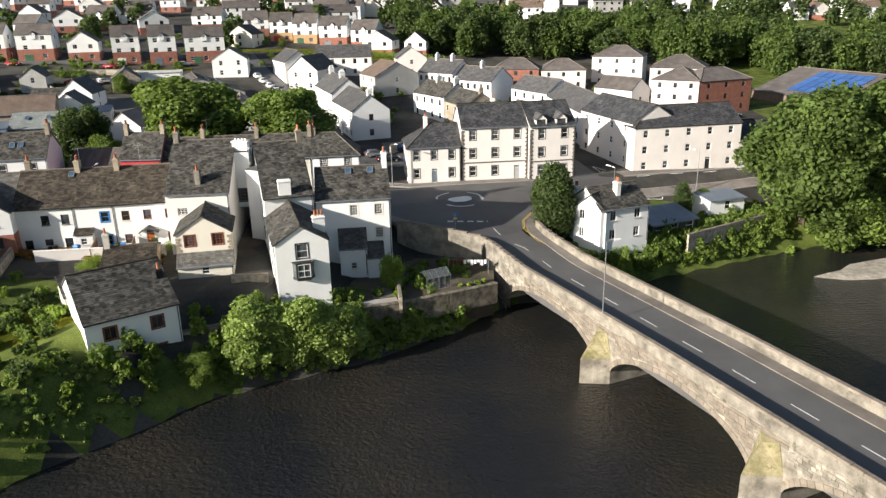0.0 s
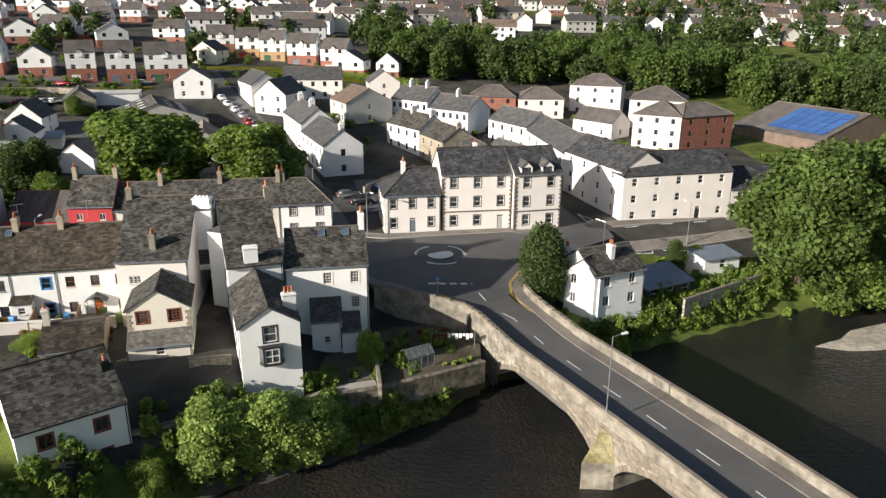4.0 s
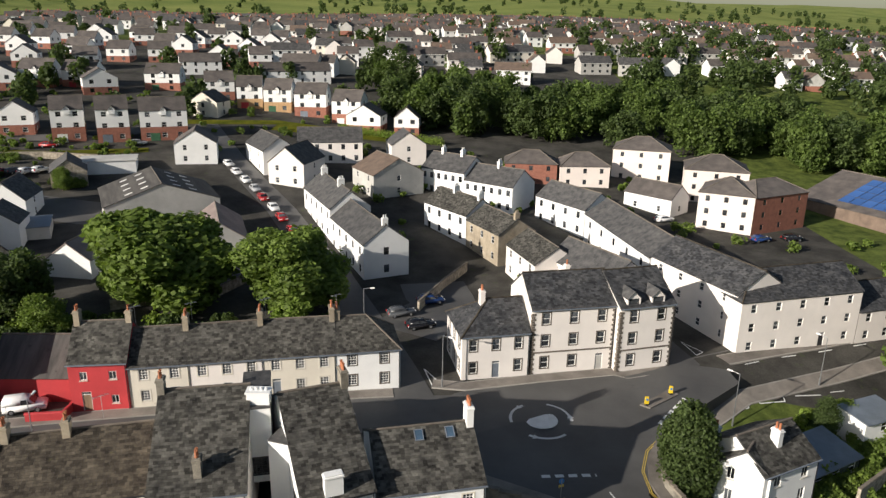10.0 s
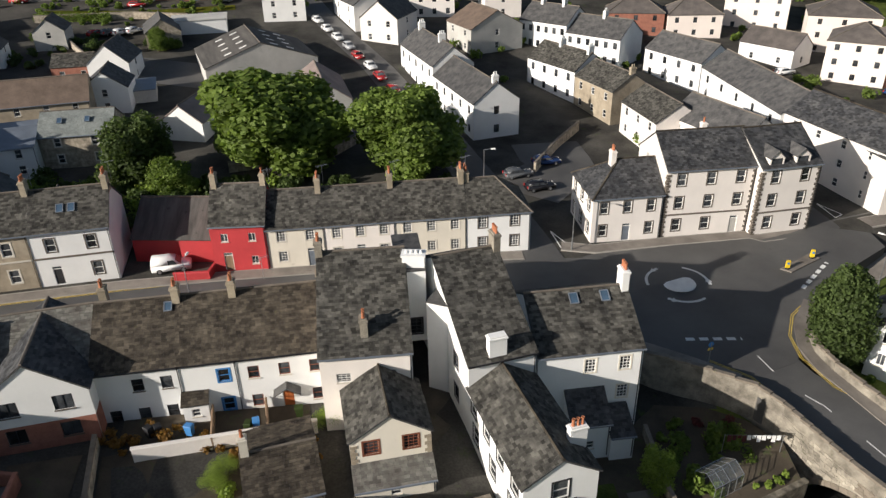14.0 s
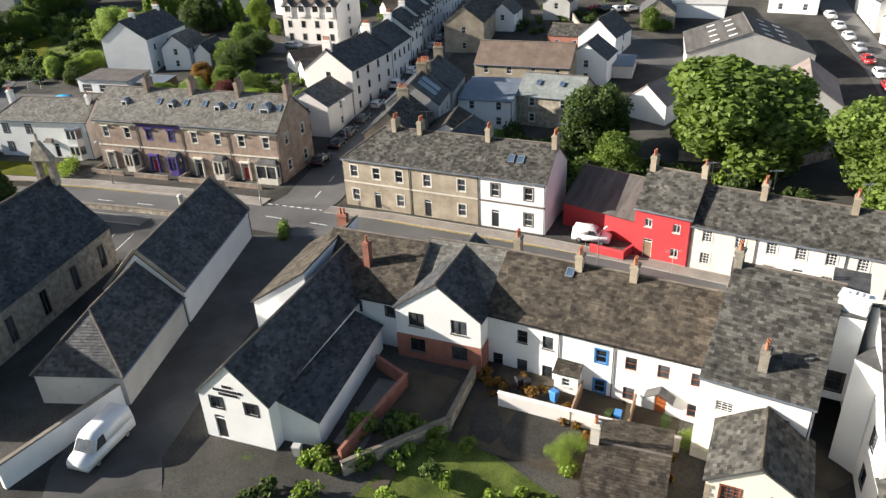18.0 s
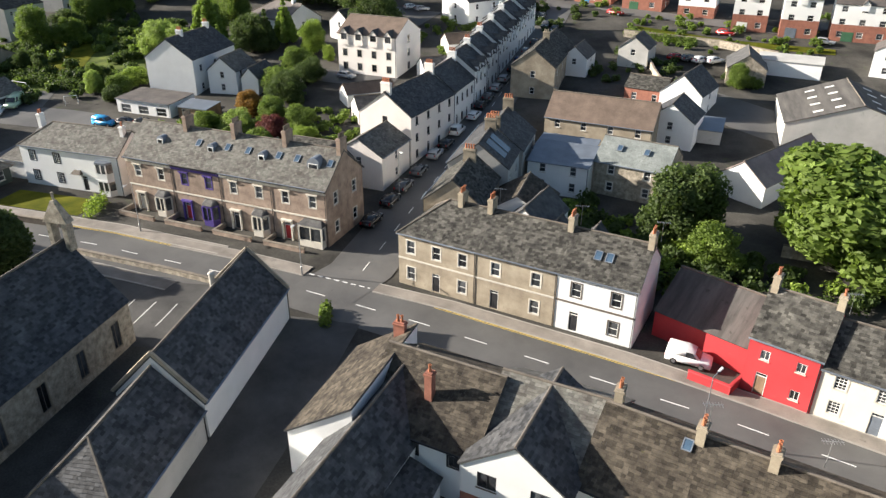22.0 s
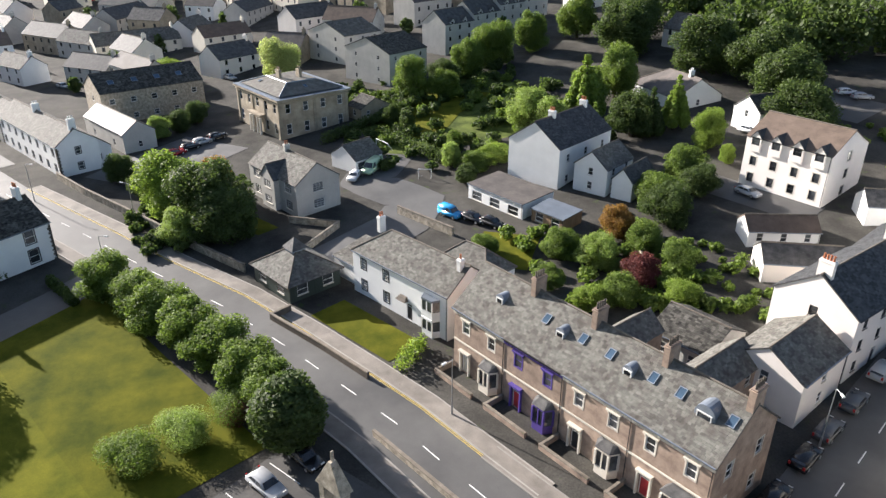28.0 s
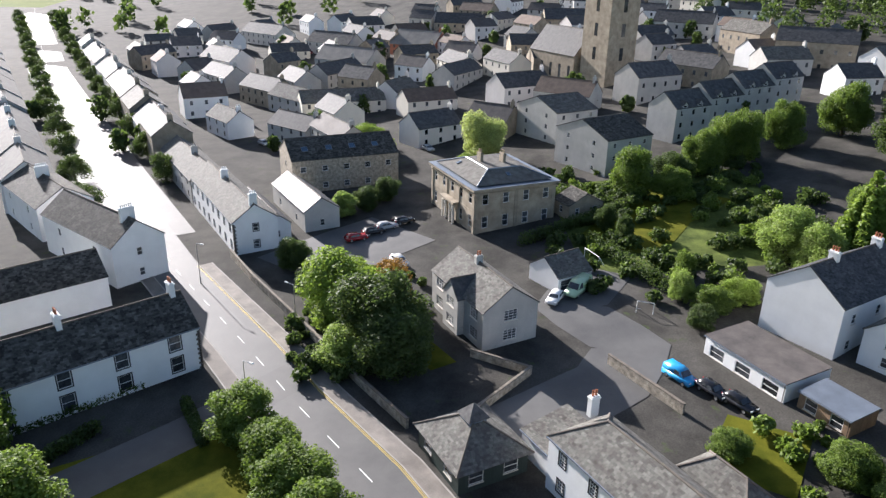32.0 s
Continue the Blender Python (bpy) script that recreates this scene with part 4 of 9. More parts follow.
TAIL = mat("tail_lamp_red", (0.4, 0.02, 0.02), 0.3, 0.1, 0.3, 0)
PAINTS = {}


def vehicle(x, y, heading, colour, label, kind="car", group="parked vehicles", z=None):
    """heading: degrees, the way its front points."""
    if colour not in PAINTS:
        PAINTS[colour] = mat("car_paint_" + str(len(PAINTS)), colour, 0.25, 0.05, 0.5, 0, spec=0.6, obj=0)
    body, screen, sidew, rear, tyre, rim, lamp, tail, L, W = car_meshes(kind, PAINTS[colour])
    T = thing("car" if kind == "car" else "van", pose(x, y, (ground(x, y) + 0.07) if z is None else z, 0, 0, heading), label, "car" if kind == "car" else "van", group)
    b = put("body", body, T)
    put("windscreen", screen, b)
    put("side_windows", sidew, b)
    put("rear_window", rear, b)
    for s in (-1, 1):
        for fx in (0.3, -0.3):
            w = put("wheel", tyre, T, pose(fx * L, s * (W / 2 - 0.1), 0.33))
            put("rim", rim, w)
        put("headlight", lamp, b, pose(L / 2 - 0.06, s * (W / 2 - 0.32), 0.72))
        put("tail_light", tail, b, pose(-L / 2 + 0.01, s * (W / 2 - 0.2), 0.85))
    return T


def street_lamp(x, y, turn, height=8.0, z=None):
    T = thing("street_lamp", pose(x, y, ground(x, y) if z is None else z, 0, 0, turn), "tall grey steel street lamp with a single lantern", "street lamp", "street lamps")
    bm = bmesh.new()
    tube(bm, [(0.11, -0.1), (0.11, 1.2), (0.065, 1.25), (0.045, height)], 8)
    part("column", bm, METAL, T)
    bm = bmesh.new()
    beam(bm, (0, 0, height - 0.05), (1.1, 0, height + 0.12), 0.035)
    part("arm", bm, METAL, T)
    bm = bmesh.new()
    prism(bm, [(0.9, -0.09, height + 0.02), (1.55, -0.14, height + 0.06), (1.55, 0.14, height + 0.06), (0.9, 0.09, height + 0.02)],
          [(0.9, -0.07, height + 0.16), (1.5, -0.1, height + 0.2), (1.5, 0.1, height + 0.2), (0.9, 0.07, height + 0.16)])
    part("lantern", bm, FRAMEW, T, "pale grey lantern")
    return T


def strip(name, pts, width, material, zoff, kind="structure", label="", thick=0.0, step=3.0, shift=0.0, zf=None):
    """A band that follows the land along a line; thick: a raised band with upright sides."""
    pts = [Vector((*p, 0)) for p in pts]
    path = []
    for a, b in zip(pts, pts[1:]):
        n = max(1, int((b - a).length / step))
        path += [a + (b - a) * i / n for i in range(n)]
    path.append(pts[-1])
    verts, faces = [], []
    zf = zf or ground
    for i, p in enumerate(path):
        d = (path[min(i + 1, len(path) - 1)] - path[max(i - 1, 0)]).normalized()
        nrm = Vector((d.y, -d.x, 0))
        a, b = p + nrm * (shift - width / 2), p + nrm * (shift + width / 2)
        for q, low in ((a, True), (a, False), (b, False), (b, True)):
            verts.append((q.x, q.y, zf(q.x, q.y) + (zoff if not low else zoff - thick)))
    for i in range(len(path) - 1):
        k = 4 * i
        rng = (0, 1, 2) if thick else (1,)
        for j in rng:
            faces.append((k + j, k + j + 1, k + j + 5, k + j + 4))
    me = bpy.data.meshes.new(name)
    me.from_pydata(verts, [], faces)
    me.materials.append(material)
    bm = bmesh.new()
    bm.from_mesh(me)
    bmesh.ops.recalc_face_normals(bm, faces=bm.faces)
    if len(bm.faces) and sum(f.normal.z for f in bm.faces) < 0:
        bmesh.ops.reverse_faces(bm, faces=bm.faces)
    bm.to_mesh(me)
    bm.free()
    ob = new(name, me)
    return tagged(ob, label, "", "", kind)


def garden_wall(pts, height, material, label, thick=0.35, name="garden_wall", coping=None, z=None):
    T = None
    for k, (a, b) in enumerate(zip(pts, pts[1:])):
        M, L = place(a, b, z)
        zb = min(ground(*a), ground(*b)) if z is None else z
        za, zc = (ground(*a) - zb, ground(*b) - zb) if z is None else (0, 0)
        if T is None:
            T = thing(name, M, label, "wall")
            base = M
        m = base.inverted() @ M
        bm = bmesh.new()
        prism(bm, [(-thick / 2, -thick / 2, -1), (L + thick / 2, -thick / 2, -1), (L + thick / 2, thick / 2, -1), (-thick / 2, thick / 2, -1)],
              [(-thick / 2, -thick / 2, za + height), (L + thick / 2, -thick / 2, zc + height), (L + thick / 2, thick / 2, zc + height), (-thick / 2, thick / 2, za + height)])
        part("wall_run", bm, material, T, m=m @ pose(0, 0, -0.006 * (k % 2)))
        bm = bmesh.new()
        t2 = thick / 2 + 0.05
        prism(bm, [(-t2, -t2, za + height), (L + t2, -t2, zc + height), (L + t2, t2, zc + height), (-t2, t2, za + height)],
              [(-t2, -t2 + 0.06, za + height + 0.12), (L + t2, -t2 + 0.06, zc + height + 0.12), (L + t2, t2 - 0.06, zc + height + 0.12), (-t2, t2 - 0.06, za + height + 0.12)])
        part("coping", bm, coping or COPING, T, m=m @ pose(0, 0, -0.006 * (k % 2)))
    return T


# ---- the ground: one sheet to the horizon ----
def axis(lo, hi, near_lo, near_hi, fine):
    out = [lo]
    v = lo
    while v < hi:
        d = near_lo - v if v < near_lo else (v - near_hi if v > near_hi else 0)
        v += fine + max(0, d) * 0.16 if v >= near_lo else max(fine, (near_lo - v) * 0.16)
        out.append(min(v, hi))
    return out


def build_ground():
    xs, ys = axis(-3500, 3500, -215, 60, 2.6), axis(-3000, 4200, 0, 235, 2.6)
    verts, faces = [], []
    for y in ys:
        for x in xs:
            z = ground(x, y)
            r = math.hypot(x + 60, y - 90)
            if r > 260:
                z += (noise.noise((x * 0.004, y * 0.004, 0)) * 9 + noise.noise((x * 0.0013, y * 0.0013, 3)) * 30) * min(1, (r - 260) / 900) * (1 if y > 60 or r > 900 else 0.2)
            verts.append((x, y, z))
    nx = len(xs)
    mats = []
    for j in range(len(ys) - 1):
        for i in range(nx - 1):
            faces.append((j * nx + i, j * nx + i + 1, (j + 1) * nx + i + 1, (j + 1) * nx + i))
            cx, cy = xs[i], ys[j]
            s = bank_distance(cx, cy)
            green = (0 < s < 9 and not (-41 < cx < -27 and s > 2.5)) or s < -60 or (-62 < cx < -46 and cy < 82) or (-258 < cx < -214 and 100 < cy < 140) or (cx > 8 and cy < 126) or (cx > 60 and cy > 150) or cy > 420
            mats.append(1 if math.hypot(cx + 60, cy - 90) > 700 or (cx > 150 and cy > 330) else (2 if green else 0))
    me = bpy.data.meshes.new("ground")
    me.from_pydata(verts, [], faces)
    me.materials.append(GROUND)
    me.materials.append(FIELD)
    me.materials.append(GRASS)
    me.polygons.foreach_set("material_index", mats)
    me.polygons.foreach_set("use_smooth", [True] * len(faces))
    tagged(new("ground", me), "grassy earth rising gently from the river to low hills", "", "", "structure")


build_ground()

bm = bmesh.new()
RIVER = ((-420, -420), (420, 200), (520, 380), (400, 330), (60, 140), (-20, 100), (-200, -70), (-480, -330))
prism(bm, [(x, y, WATER_Z - 0.2) for x, y in RIVER], [(x, y, WATER_Z) for x, y in RIVER])
tagged(part("river", bm, WATER), "dark shallow river with small ripples", "", "", "structure")

# ---- bridge ----
BP, BD, BN = Vector((-3.5, 96.2, 0)), Vector((0.47, -0.8827, 0)), Vector((0.8827, 0.47, 0))
BW = 9.3
PIERS = ((20.2, 23.2), (41.0, 44.2))


def deck(s):
    return float(np.interp(s, (-22, 6, 31, 66), (-0.35, -2.9, -2.7, -3.1)))


def bp(s, o, z):
    return BP + BD * s + BN * o + Vector((0, 0, z))


ARCHES = [(2.0, 20.2), (23.2, 41.0), (44.2, 60.5)]


def soffit(s):
    for a, b in ARCHES:
        if a < s < b:
            u = (s - (a + b) / 2) / ((b - a) / 2)
            return -8.0 + 3.9 * math.sqrt(max(0, 1 - u * u * 0.97))
    return -10.5


bridge = thing("bridge", Matrix.Identity(4), "old sandstone road bridge with wide segmental arches over the river", "bridge")


def bridge_body():
    ss = sorted({round(x, 3) for x in [i * 0.75 for i in range(-6, 100)] + [q for a in ARCHES for q in (a[0] + 0.001, a[1] - 0.001, a[0], a[1])] + [a[0] + (a[1] - a[0]) * (1 - math.cos(k * math.pi / 12)) / 2 for a in ARCHES for k in range(13)]})
    for o, nm in ((0.0, "spandrel_wall"), (BW, "spandrel_wall")):
        verts, faces = [], []
        for s in ss:
            verts += [bp(s, o, soffit(s)), bp(s, o, deck(s) + 0.05), bp(s, o + (0.5 if o == 0 else -0.5), deck(s) + 0.05), bp(s, o + (0.5 if o == 0 else -0.5), soffit(s))]
        for i in range(len(ss) - 1):
            for j in range(3):
                faces.append((4 * i + j, 4 * i + j + 1, 4 * i + j + 5, 4 * i + j + 4))
        me = bpy.data.meshes.new(nm)
        me.from_pydata(verts, [], faces)
        me.materials.append(BRIDGE_STONE)
        put(nm, me, bridge)
    for a, b in ARCHES:
        verts, faces = [], []
        n = 24
        for k in range(n + 1):
            s = a + 0.002 + (b - a - 0.004) * (1 - math.cos(k * math.pi / n)) / 2
            verts += [bp(s, 0.02, soffit(s)), bp(s, BW - 0.02, soffit(s))]
        for k in range(n):
            faces.append((2 * k, 2 * k + 1, 2 * k + 3, 2 * k + 2))
        me = bpy.data.meshes.new("arch_vault")
        me.from_pydata(verts, [], faces)
        me.materials.append(BRIDGE_STONE)
        put("arch_vault", me, bridge)
    for a, b in PIERS:
        bm = bmesh.new()
        m = (a + b) / 2
        base = [bp(a, 0, -10.5), bp(m, -2.6, -10.5), bp(b, 0, -10.5), bp(b, BW, -10.5), bp(m, BW + 2.6, -10.5), bp(a, BW, -10.5)]
        top = [p + Vector((0, 0, 4.6)) for p in base]
        prism(bm, base, top)
        part("pier", bm, BRIDGE_STONE, bridge)
        for sgn, o in ((-1, 0.0), (1, BW)):
            bm = bmesh.new()
            A, B, C = bp(a, o, -5.9), bp(m, o + sgn * 2.6, -5.9), bp(b, o, -5.9)
            t1, t2 = bp(a + 0.7, o + sgn * 0.1, -3.3), bp(b - 0.7, o + sgn * 0.1, -3.3)
            v = [bm.verts.new(p) for p in (A, B, C, t1, t2, bp(m, o + sgn * 0.9, -3.5))]
            for f in ((0, 1, 5), (0, 5, 3), (1, 2, 5), (2, 4, 5), (3, 5, 4)):
                bm.faces.new([v[i] for i in f])
            part("cutwater_cap", bm, MOSS, bridge, "mossy weathered cap")


MOSS = mat("mossy_stone", (0.2, 0.18, 0.07), 0.95, 0.35, 0.5, 0.5, second=(0.3, 0.26, 0.16), spots=((0.13, 0.14, 0.04), 0.5, 0.08))
bridge_body()


def parapets():
    # parapet walls follow the deck and curve away at the town end
    left = [bp(s, 0.25, 0) for s in range(68, -3, -2)] + [Vector((-5.8, 100.2, 0)), Vector((-9.5, 102.0, 0)), Vector((-13.2, 103.3, 0)), Vector((-17.4, 104.6, 0))]
    right = [bp(s, BW - 0.25, 0) for s in range(68, 1, -2)] + [Vector((4.0, 101.2, 0)), Vector((2.6, 104.0, 0)), Vector((1.8, 106.6, 0)), Vector((2.0, 108.6, 0))]
    zed = lambda p: deck((p - BP).dot(BD))
    for line in (left, right):
        for a, b in zip(line, line[1:]):
            d = (b - a).normalized()
            n = Vector((d.y, -d.x, 0)) * 0.22
            z0, z1 = zed(a), zed(b)
            foot = 4.2 if (a - BP).dot(BD) < 1 else 0.5
            bm = bmesh.new()
            prism(bm, [(*(a - n).xy, z0 - foot), (*(b - n).xy, z1 - foot), (*(b + n).xy, z1 - foot), (*(a + n).xy, z0 - foot)], [(*(a - n).xy, z0 + 1.0), (*(b - n).xy, z1 + 1.0), (*(b + n).xy, z1 + 1.0), (*(a + n).xy, z0 + 1.0)])
            part("parapet", bm, BRIDGE_STONE, bridge)
            for k in range(2):
                p, q = a + (b - a) * (k / 2 + 0.006), a + (b - a) * ((k + 1) / 2 - 0.006)
                zz = 1.0 + z0 + (z1 - z0) * k / 2
                m = n * 1.25
                bm = bmesh.new()
                prism(bm, [(*(p - m).xy, zz), (*(q - m).xy, zz), (*(q + m).xy, zz), (*(p + m).xy, zz)], [(*(p - m * 0.8).xy, zz + 0.2), (*(q - m * 0.8).xy, zz + 0.2), (*(q + m * 0.8).xy, zz + 0.2), (*(p + m * 0.8).xy, zz + 0.2)])
                part("coping_stone", bm, COPING, bridge)
    for a, b in ARCHES:
        n = 30
        for k in range(n):
            t0, t1 = math.pi * (k + 0.03) / n, math.pi * (k + 0.97) / n
            s0, s1 = a + (b - a) * (1 - math.cos(t0)) / 2, a + (b - a) * (1 - math.cos(t1)) / 2
            sm = (a + b) / 2
            g = lambda s, r: (s + (s - sm) / ((b - a) / 2) * r * 0.6, soffit(min(max(s, a + 0.01), b - 0.01)) + r)
            bm = bmesh.new()
            q = [g(s0, 0.0), g(s1, 0.0), g(s1, 0.5), g(s0, 0.5)]
            prism(bm, [bp(s, -0.05, z) for s, z in q], [bp(s, 0.2, z) for s, z in q])
            part("voussoir", bm, COPING, bridge)


parapets()


# ---- roads and pavements ----
def deckz(x, y):
    return deck((Vector((x, y, 0)) - BP).dot(BD))


def along(s0, s1, o, n=24):
    return [tuple(bp(s0 + (s1 - s0) * i / n, o, 0).xy) for i in range(n + 1)]


MAIN = [(-1000, -375), (-560, -160), (-420, -86), (-340, -40), (-262, 5.5), (-230, 24.4), (-215.8, 33), (-191, 50.4), (-177.7, 59.2), (-164, 69.2), (-152, 76.2), (-141.5, 81.9), (-134.5, 85.6), (-127, 88.8), (-119.3, 92.2), (-105.4, 98.4), (-91.4, 103.1), (-84.4, 105.1), (-71.6, 108.8), (-60, 112), (-45, 115.2), (-30, 117.5), (-20, 118.5), (-9.5, 119.2), (2, 123.5), (14, 129.8), (26, 135), (42, 141), (70, 150), (130, 168)]
strip("road", MAIN[:6], 15.0, ASPHALT, 0.045, label="wide asphalt high street")
strip("road", MAIN, 7.8, ASPHALT, 0.05, label="dark asphalt main road")
strip("road", along(70, -1, 4.3) + [(-2.6, 101.5), (-4.6, 106), (-6.6, 110), (-8.6, 114), (-9.5, 119)], 7.3, ASPHALT, 0.056, label="asphalt road over the bridge", zf=deckz, thick=2.6)
bm = bmesh.new()
JUNCTION = ((-23, 112), (-17.2, 106.6), (-8.8, 103.2), (-5, 102.5), (-0.5, 105), (1.8, 110.4), (5.3, 115.8), (10.0, 121.0), (17.4, 127.2), (17, 130.4), (9, 132), (-8, 127.3), (-19, 124.5), (-25, 122.5))
bm.faces.new([bm.verts.new((x, y, 0)) for x, y in JUNCTION])
bmesh.ops.bisect_plane(bm, geom=bm.verts[:] + bm.edges[:] + bm.faces[:], plane_co=BP - BD * 22, plane_no=BD)
bmesh.ops.recalc_face_normals(bm, faces=bm.faces[:])
low = bmesh.ops.extrude_face_region(bm, geom=bm.faces[:])["geom"]
low = {v for v in low if isinstance(v, bmesh.types.BMVert)}
for v in bm.verts:
    v.co.z = deckz(v.co.x, v.co.y) + (-2.2 if v in low else 0.068)
tagged(part("road_junction", bm, ASPHALT), "asphalt mini roundabout junction", "", "", "structure")
LANE_E = [(-24.5, 121), (-27.4, 130), (-33, 146), (-38.8, 162), (-54.4, 195), (-72, 226), (-90, 262)]
strip("lane", LANE_E, 6.2, ASPHALT, 0.07, label="narrow asphalt street climbing from the junction")
LANE_W = [(-103.4, 99), (-104.8, 106), (-112, 119), (-120.9, 136), (-129.2, 153), (-138.5, 171), (-152.5, 199), (-170, 232), (-186, 258)]
strip("lane", LANE_W, 8.4, ASPHALT, 0.07, label="long straight asphalt street of terraces")
strip("lane", [(11.5, 129), (8.5, 142), (5, 153), (-2, 170)], 6.0, ASPHALT, 0.066, label="asphalt side street")
strip("lane", [(-99, 96), (-91, 84), (-84, 72), (-78, 63), (-70, 58), (-60, 66)], 8.5, OLDASPH, 0.066, label="asphalt yard lane beside the white wall")
# estate roads and yards
strip("lane", [(-100, 262), (-110, 240), (-150, 232), (-200, 236), (-260, 250)], 6.0, ASPHALT, 0.12, label="asphalt estate road")
strip("yard", [(-172, 84), (-182, 98), (-190, 103), (-202, 96), (-214, 104)], 10.0, ASPHALT, 0.06, label="asphalt drive and parking yard")
strip("yard", [(-216, 52), (-228, 62), (-236, 70)], 18.0, ASPHALT, 0.06, label="asphalt car park before the stone villa")
strip("yard", [(-131, 70), (-120, 78), (-108, 88)], 13.0, OLDASPH, 0.058, label="asphalt church car park")
strip("yard", [(-152, 28), (-172, 48), (-186, 60)], 6.0, ASPHALT, 0.06, label="asphalt forecourt of the inn")
strip("yard", [(-55, 161), (-70, 172), (-84, 186), (-110, 190)], 12.0, ASPHALT, 0.06, label="asphalt works yard")
strip("yard", [(-26, 140), (-20, 150), (-22, 160)], 11.0, ASPHALT, 0.06, label="asphalt car park between terraces")


def pave(pts, width=2.0, z=0.13, shift=0.0):
    strip("pavement", pts, width, PAVE, z, label="worn grey pavement", thick=0.4, shift=shift)
    off = shift - width / 2 - 0.09
    strip("kerb", pts, 0.18, KERB, z + 0.012, label="stone kerb", thick=0.4, shift=off)
    strip("kerb", pts, 0.18, KERB, z + 0.012, label="stone kerb", thick=0.4, shift=shift + width / 2 + 0.09)


def offset(pts, o):
    out = []
    v = [Vector(p) for p in pts]
    for i, p in enumerate(v):
        d = (v[min(i + 1, len(v) - 1)] - v[max(i - 1, 0)]).normalized()
        out.append(tuple(p + Vector((d.y, -d.x)) * o))
    return out


pave(offset(MAIN[6:15], -4.9), 2.0)
pave([(-127.5, 93.4), (-119.6, 97.0), (-109.0, 101.2)], 2.0)
pave([(-100.2, 104.6), (-91.4, 108.0), (-72, 113.6), (-60, 116.2), (-45, 119.0), (-32, 121.6), (-26.5, 122.4)], 1.7)
pave(offset(MAIN[6:15], 4.9), 1.9)
pave([(-21.8, 125), (-17.8, 124.6), (-8.5, 127), (1.6, 129.2), (3, 128.3), (9, 130.2)], 1.7)
pave([(17.5, 133.2), (30, 138.3), (44, 143.8), (60, 149)], 2.2)
pave([(6.0, 115.5), (10.5, 120.5), (18, 126.5), (30, 132), (44, 138.2)], 1.8)
strip("pavement", along(66, 2, BW - 1.25, 30) + [(3.0, 101.4), (1.5, 104.2), (0.9, 107.2), (1.7, 110.8), (4.2, 115.0)], 1.4, PAVE, 0.16, label="narrow footway along the bridge", thick=0.3, zf=deckz)
strip("pavement", [(-6.8, 101.9), (-11, 104.0), (-17, 106.6), (-22, 109.9), (-30, 112)], 1.6, PAVE, 0.14, label="footway round the junction", thick=0.5, zf=deckz)


def dashes(pts, width, length, gap, material=None, zf=None, name="road_marking", z=0.075):
    """Broken centre line laid as separate painted bars of one marking."""
    v = [Vector((*p, 0)) for p in pts]
    d = 0.0
    out = bmesh.new()
    zf = zf or ground
    for a, b in zip(v, v[1:]):
        L = (b - a).length
        u = (b - a).normalized()
        n = Vector((u.y, -u.x, 0)) * width / 2
        pos = -d
        while pos < L:
            s, e = max(0, pos), min(L, pos + length)
            if e > s + 0.05:
                p, q = a + u * s, a + u * e
                out.faces.new([out.verts.new((w.x, w.y, zf(w.x, w.y) + z)) for w in (p - n, q - n, q + n, p + n)])
            pos += length + gap
        d = (L - (pos - (length + gap)))
    ob = part(name, out, material or PAINT)
    return tagged(ob, "white painted road markings" if material is None else "yellow painted road lines", "", "", "structure")


dashes(MAIN[:22], 0.13, 2.6, 4.2)
dashes(MAIN[25:], 0.13, 2.6, 4.2)
dashes(along(68, -1, 4.3) + [(-2.6, 101.5), (-4.2, 105.5)], 0.13, 2.6, 3.6, zf=deckz, z=0.08)
for o in (-3.65, -3.45):
    dashes([tuple(p) for p in offset(MAIN[6:15], o)], 0.08, 50, 0.01, YELLOW)
    dashes([tuple(p) for p in offset(MAIN[16:20], o)], 0.08, 50, 0.01, YELLOW)
dashes(offset(LANE_W[1:7], 0.3), 0.12, 2.2, 3.5, z=0.1)
dashes([(-108.4, 101.0), (-100.6, 104.0)], 0.2, 0.7, 0.45, z=0.085)
dashes([(-10.7, 107.4), (-5.0, 108.0)], 0.45, 0.9, 0.5, z=0.085, zf=deckz)
dashes([(-21.6, 120.6), (-22.6, 115.4)], 0.4, 0.8, 0.5, z=0.085, zf=deckz)
dashes([(4.2, 117.4), (8.9, 123.0)], 0.45, 0.9, 0.5, z=0.085, zf=deckz)
bm = bmesh.new()
RZ = deckz(-9.4, 117.2)
tube(bm, [(1.9, RZ + 0.02), (1.85, RZ + 0.1), (1.3, RZ + 0.13)], 28, -9.4, 117.2)
tagged(part("roundabout_disc", bm, PAINT), "white painted dome of the mini roundabout", "", "", "structure")
for k in range(3):
    bm = bmesh.new()
    for i in range(9):
        a0, a1 = radians(120 * k + 8 * i), radians(120 * k + 8 * i + 8)
        w = 0.16 if i > 1 else 0.42 - 0.2 * (1 - i)
        bm.faces.new([bm.verts.new((-9.4 + r * math.cos(a), 117.2 + r * math.sin(a), deckz(-9.4 + r * math.cos(a), 117.2 + r * math.sin(a)) + 0.085)) for r, a in ((3.5 - w, a0), (3.5 + w, a0), (3.5 + 0.16, a1), (3.5 - 0.16, a1))])
    tagged(part("roundabout_arrow", bm, PAINT), "white curved arrow painted on the asphalt", "", "", "structure")

